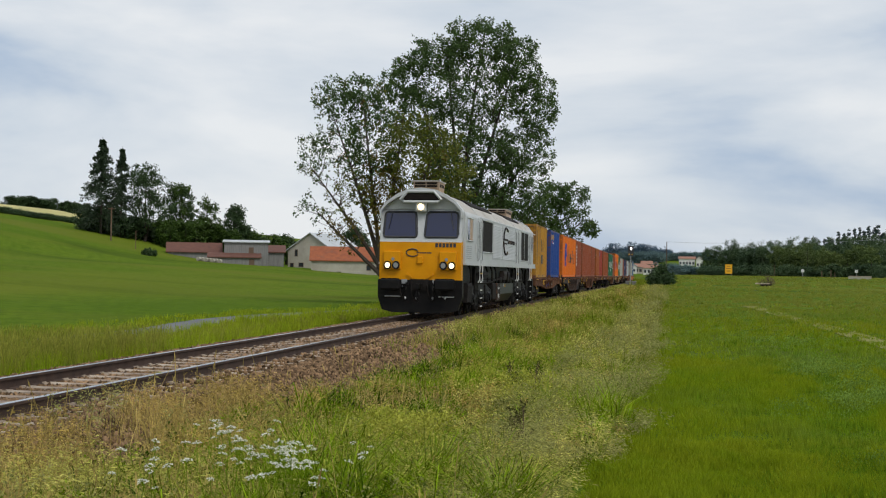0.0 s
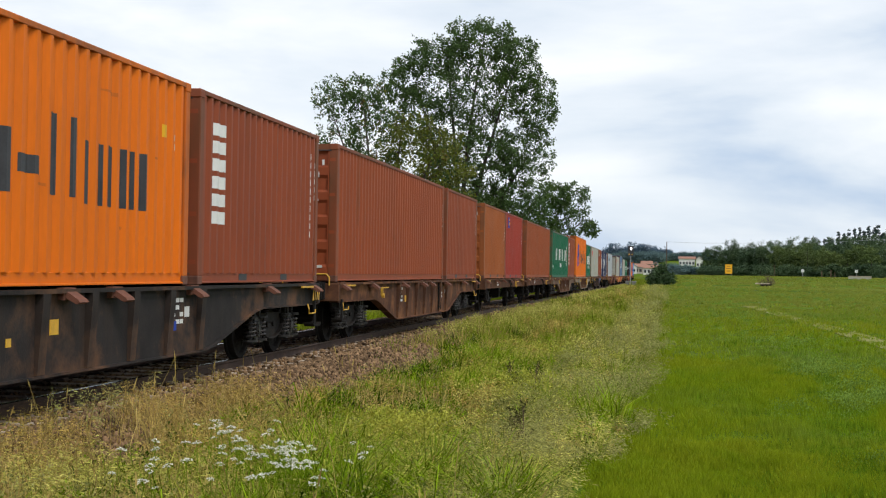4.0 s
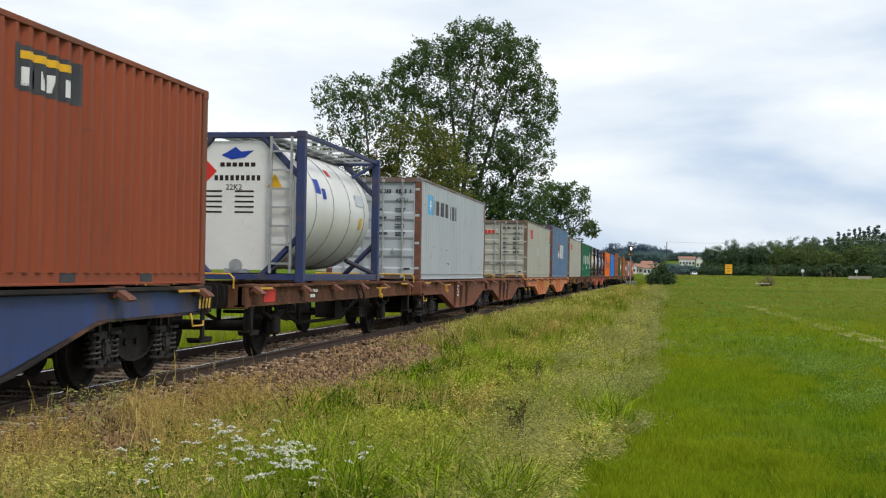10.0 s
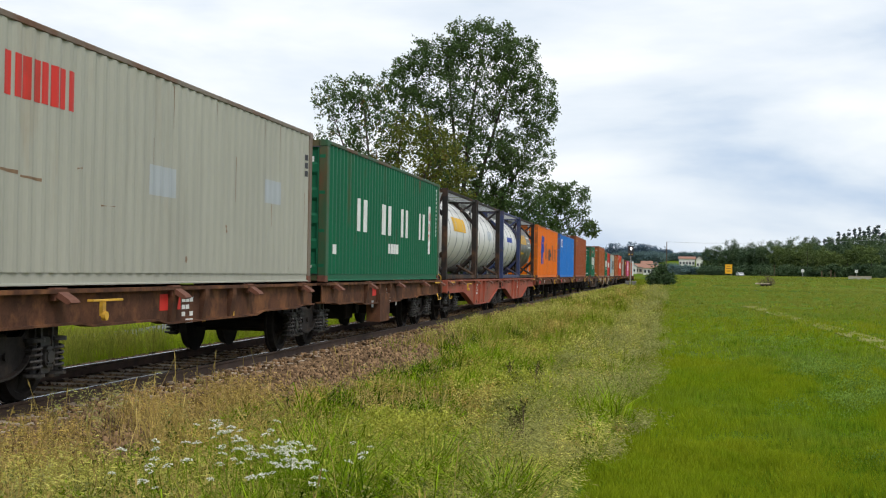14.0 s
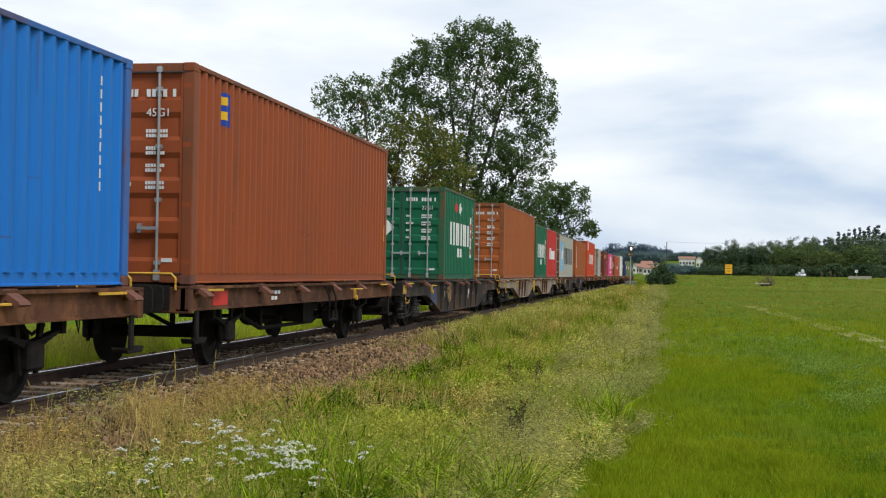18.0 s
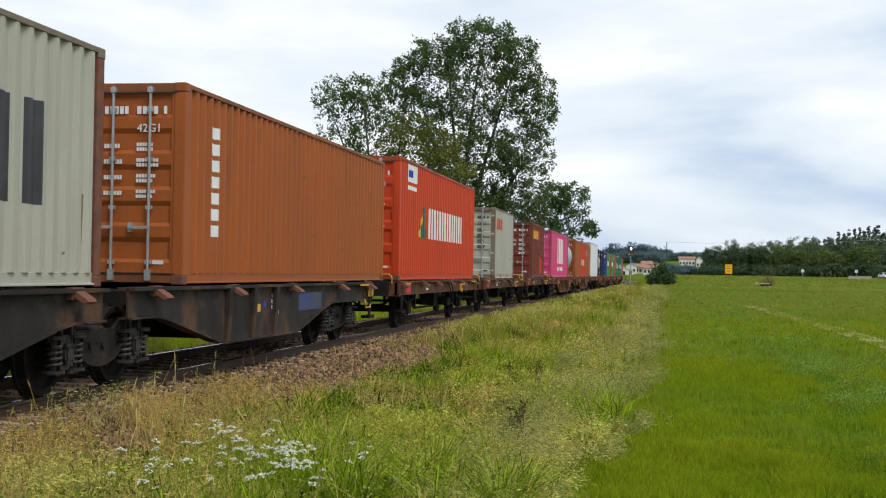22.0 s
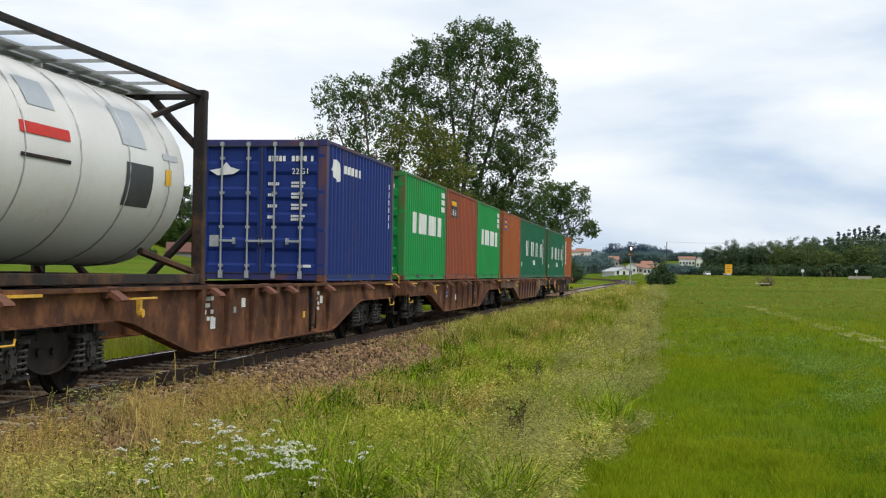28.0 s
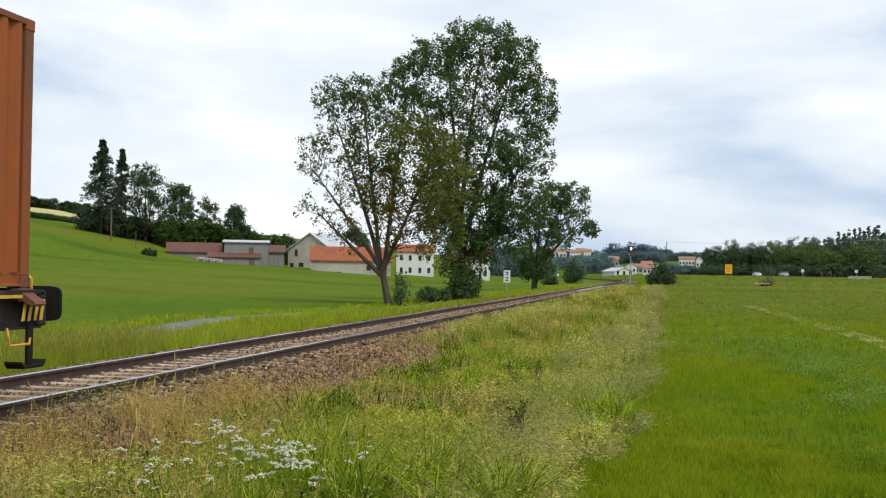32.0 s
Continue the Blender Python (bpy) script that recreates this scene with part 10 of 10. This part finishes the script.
for y0, y1, n, ws, hh in ((14, 40, 60000, 0.012, 0.35), (40, 110, 60000, 0.03, 0.34), (110, 230, 26000, 0.07, 0.4)):
    x, y = scatter(rg, n, y0, y1, -20 if y1 < 50 else -18, -10.1, lambda x, y: np.clip(np.where(off_lane(x, y) > 0, 1.25 - off_lane(x, y) / 3.2, 1.0), 0.0, 1) * (np.abs(off_lane(x, y)) > 0.85))
    h = hh * rg.uniform(0.4, 1.3, len(x)) * np.where((y < 27) & (x > -12.5), 0.95, np.where(off_lane(x, y) < 0, 0.95, 0.5))
    beyond.append(blades(rg, x, y, h, np.full(len(x), ws), 0.6, 1))
    x, y = scatter(rg, n // 3, y0, y1, -13.6, -10.1, lambda x, y: np.where(y < 27, 1.0, 0.12) * (off_lane(x, y) < -1.2))
    beyond_pale.append(heads(rg, x, y, rg.uniform(0.25, 0.5, len(x)) * np.where(y < 27, 1.2, 0.6), np.full(len(x), 0.12), np.full(len(x), ws * 0.5)))
stuff("lineside_grass", "green grass along the far side of the line", beyond, M_LINESIDE)
stuff("lineside_seed_heads", "pale seeding stems along the far side of the line", beyond_pale, M_GRASS_PALE)


def herbs(name, label, x0, x1, y0, y1, n, h, mat, seed, size, per):
    """Bushy herbs: clumps of tiny leaves on stems."""
    rng = np.random.default_rng(seed)
    x, y = rng.uniform(x0, x1, n), rng.uniform(y0, y1, n)
    c = np.stack([x, y, ground_z(x, y) + h * rng.uniform(0.4, 1.0, n)], 1)
    v, f = leaves_at(c, per, 0.10, size, rng)
    return tagged(new(name, mesh_arrays(name, v, f, mat)), label, "herbs", kind="stuff")


for i, (col, row, w, n, hh) in enumerate(((720, 725, 0.45, 110, 0.50), (915, 650, 0.9, 110, 0.5), (1000, 605, 1.2, 110, 0.5), (680, 710, 0.4, 60, 0.45), (880, 625, 0.7, 60, 0.5))):
    x, y = ground_spot(col, row, 0.0)
    herbs("bedstraw", "yellow-green flowering bedstraw in the verge", x - w, x + w, y - w * 1.6, y + w * 1.6, n, hh, M_YELLOWGREEN, 200 + i, 0.024 + 0.0007 * y, 44)
# small leaves and flecks all through the near verge
for name, label, mat, n, per, size, hh, seed in (("verge_herbs", "low leafy herbs among the verge grass", M_GRASS_LUSH, 1100, 14, 0.030, 0.32, 301), ("seed_flecks", "pale seed heads scattered through the verge", M_PLUME, 900, 14, 0.024, 0.46, 302), ("dark_herbs", "leafy herbs low in the verge, darkened as shaded gaps", M_GRASS_DEEP, 1100, 14, 0.036, 0.28, 303), ("dry_flecks", "dry brown seed heads near the ballast", M_STRAW, 900, 14, 0.024, 0.40, 304)):
    r = np.random.default_rng(seed)
    y = 6.5 + 24 * r.random(n * 3) ** 1.6
    x = r.uniform(-5.2, -0.2, n * 3) if mat is not M_STRAW else r.uniform(-5.3, -3.0, n * 3)
    keep = (r.random(n * 3) < in_verge(x, y) * np.clip(2.4 * drift(x, y, 0.7, seed) - 0.6, 0.02, 1)) & (x > -0.56 * y - 0.6)
    x, y = x[keep][:n], y[keep][:n]
    c = np.stack([x, y, ground_z(x, y) + hh * r.uniform(0.35, 1.0, len(x))], 1)
    v, f = leaves_at(c, per, 0.07, size, r)
    tagged(new(name, mesh_arrays(name, v, f, mat)), label, "herbs", kind="stuff")


def dock_plant(x, y, h, seed):
    """A branching brown-green dock: a stem, side branches, and small leaves and seeds along them."""
    rng = np.random.default_rng(seed)
    ob = tagged(new("dock_plant"), "tall branching brownish dock in the verge grass", "herb")
    ob.location = (x, y, gz(x, y) - 0.03)
    bm, cen = bmesh.new(), []
    limb(bm, (0, 0, 0), (0.02, 0, h), 0.008, 0.003, rng, 0.05, 5)
    for i in range(11):
        z, a = h * (0.35 + 0.055 * i), rng.uniform(0, 2 * math.pi)
        r = 0.15 * (1.1 - z / h) + 0.03
        tip = np.array((r * math.cos(a), r * math.sin(a), z + 0.16))
        limb(bm, (0.01, 0, z), tip, 0.004, 0.002, rng, 0.1, 3)
        cen += [np.array((0.01, 0, z)) * (1 - q) + tip * q for q in (0.35, 0.6, 0.8, 1.0)]
    part("stem", bm, M_TIMBER, ob)
    v, f = leaves_at(np.array(cen), 9, 0.022, 0.020, rng)
    tagged(part("seed_head", mesh_arrays("seeds", v, f, M_DOCK), None, ob), kind="stuff")
    v, f = leaves_at(np.array([(0, 0, h * q) for q in (0.12, 0.2, 0.28, 0.36)]), 7, 0.06, 0.09, rng)
    tagged(part("leaves", mesh_arrays("leaves", v, f, M_GRASS_DEEP), None, ob), kind="stuff")


M_DOCK = grain("brown_green_dock", (0.085, 0.085, 0.022), (0.050, 0.060, 0.014), 0.7, 0, 3, 20, 0.0, island=0.4, spec=0.05, trans=0.2)
for col, row, h, seed in ((928, 812, 0.72, 1), (912, 800, 0.55, 2), (950, 700, 0.62, 3), (905, 690, 0.55, 4)):
    dock_plant(*ground_spot(col, row, -0.45), h, 220 + seed)
rc = np.random.default_rng(77)
cl = []
for col, row, w, n in ((1545, 690, 0.9, 260), (1500, 705, 0.7, 150), (1535, 650, 1.5, 260), (1450, 655, 1.2, 120), (1400, 605, 2.2, 140), (1300, 560, 4.0, 120), (1540, 800, 0.35, 90), (1380, 720, 0.6, 60)):
    cx, cy = ground_spot(col, row, -0.6)
    ox = rc.normal(size=n) * w * 0.42
    oy = rc.normal(size=n) * w * 0.9
    px, py = cx + ox - 0.12 * oy, cy + oy
    k = rc.random(n) < np.clip(2.6 * drift(px, py, 0.5 + 0.012 * cy, 41) - 0.7, 0, 1)
    px, py = px[k], py[k]
    c = np.stack([px, py, ground_z(px, py) + rc.uniform(0.03, 0.13, len(px))], 1)
    cl.append(leaves_at(c, 42, 0.10 + 0.003 * cy, 0.014 + 0.0006 * cy, rc))
v, f = join_arrays(cl)
tagged(new("clover_patches", mesh_arrays("clover_patches", v, f, M_CLOVER)), "bluish green clover patches in the meadow", "herbs", kind="stuff")
x, y = ground_spot(640, 840, -0.2)
herbs("leafy_herbs", "bright green leafy herbs in the foreground", x - 0.5, x + 0.4, y - 0.5, y + 0.6, 90, 0.35, M_GRASS_LUSH, 221, 0.05, 26)


def me_umbel(seed):
    """A flat-topped white flower head on its forked stem."""
    rng = random.Random(seed)
    bm = bmesh.new()
    bm_tube(bm, [(0, 0, -0.5), (0.01, 0, -0.2), (0, 0, -0.05)], 0.004, 5)
    for k in range(11):
        a, q = rng.uniform(0, 2 * math.pi), rng.random() ** 0.5 * 0.055
        tip = Vector((q * math.cos(a), q * math.sin(a), rng.uniform(0.0, 0.012) - q * 0.15))
        bm_tube(bm, [(0, 0, -0.05), tip], 0.0018, 3)
    return mesh_of("stem", bm, M_GRASS_LUSH)


def me_florets(seed):
    rng = random.Random(seed)
    bm = bmesh.new()
    for k in range(26):
        a, q = rng.uniform(0, 2 * math.pi), rng.random() ** 0.5 * 0.062
        bmesh.ops.create_icosphere(bm, subdivisions=1, radius=rng.uniform(0.007, 0.012), matrix=Matrix.Translation((q * math.cos(a), q * math.sin(a), rng.uniform(0, 0.018) - q * 0.45)) @ Matrix.Diagonal((1, 1, 0.5, 1)))
    return mesh_of("flower_head", bm, M_UMBEL)


rf = random.Random(31)
spots = [(rf.gauss(440, 36), rf.gauss(800, 20)) for _ in range(34)] + [(rf.gauss(515, 16), rf.gauss(818, 10)) for _ in range(26)] + [(rf.gauss(395, 26), rf.gauss(768, 8)) for _ in range(14)]
spots += [(rf.gauss(276, 6), rf.uniform(780, 858)) for _ in range(4)]
spots += [(rf.uniform(545, 600), rf.uniform(795, 870)) for _ in range(10)] + [(rf.uniform(600, 680), rf.uniform(795, 812)) for _ in range(5)] + [(rf.uniform(190, 360), rf.uniform(770, 860)) for _ in range(9)]
for i, (col, row) in enumerate(spots):
    x, y = ground_spot(col, row, 0.08)
    ob = tagged(new("white_umbel_flower"), "flat white umbel flower in the verge grass", "flower", "white flowers in the verge")
    z = gz(x, y)
    ob.matrix_basis = Matrix.Translation((x, y, 0.0)) @ pose(0, 0, rf.uniform(0.05, 0.20), rf.uniform(-14, 14), rf.uniform(-14, 14), rf.uniform(0, 360)) @ Matrix.Diagonal((s := rf.uniform(0.38, 0.66), s, s, 1))
    part("stem", once(("umbel", i % 4), lambda: me_umbel(i % 4)), None, ob)
    part("flower_head", once(("florets", i % 4), lambda: me_florets(i % 4)), None, ob)


# ---------------------------------------------------------------- movement
def motions():
    """The whole train runs past at one speed; its wheels turn with it."""
    for ob, u, z in MOVING:
        walk(ob, [(float(t), on_track(u - SPEED * t, z)) for t in range(0, 33)])
    for ob, rows in CARS:
        walk(ob, rows)
    spin = {}
    for w, r, y in WHEELS:
        key = (r, round(y, 3))
        if key not in spin:
            step = 1.0 / FPS
            walk(w, [(i * step, pose(0, y, r, math.degrees(SPEED * i * step / r))) for i in range(0, 32 * FPS + 1)])
            spin[key] = w.animation_data
        else:
            w.rotation_mode = "QUATERNION"
            w.animation_data_create()
            w.animation_data.action = spin[key].action
            w.animation_data.action_slot = spin[key].action_slot


motions()
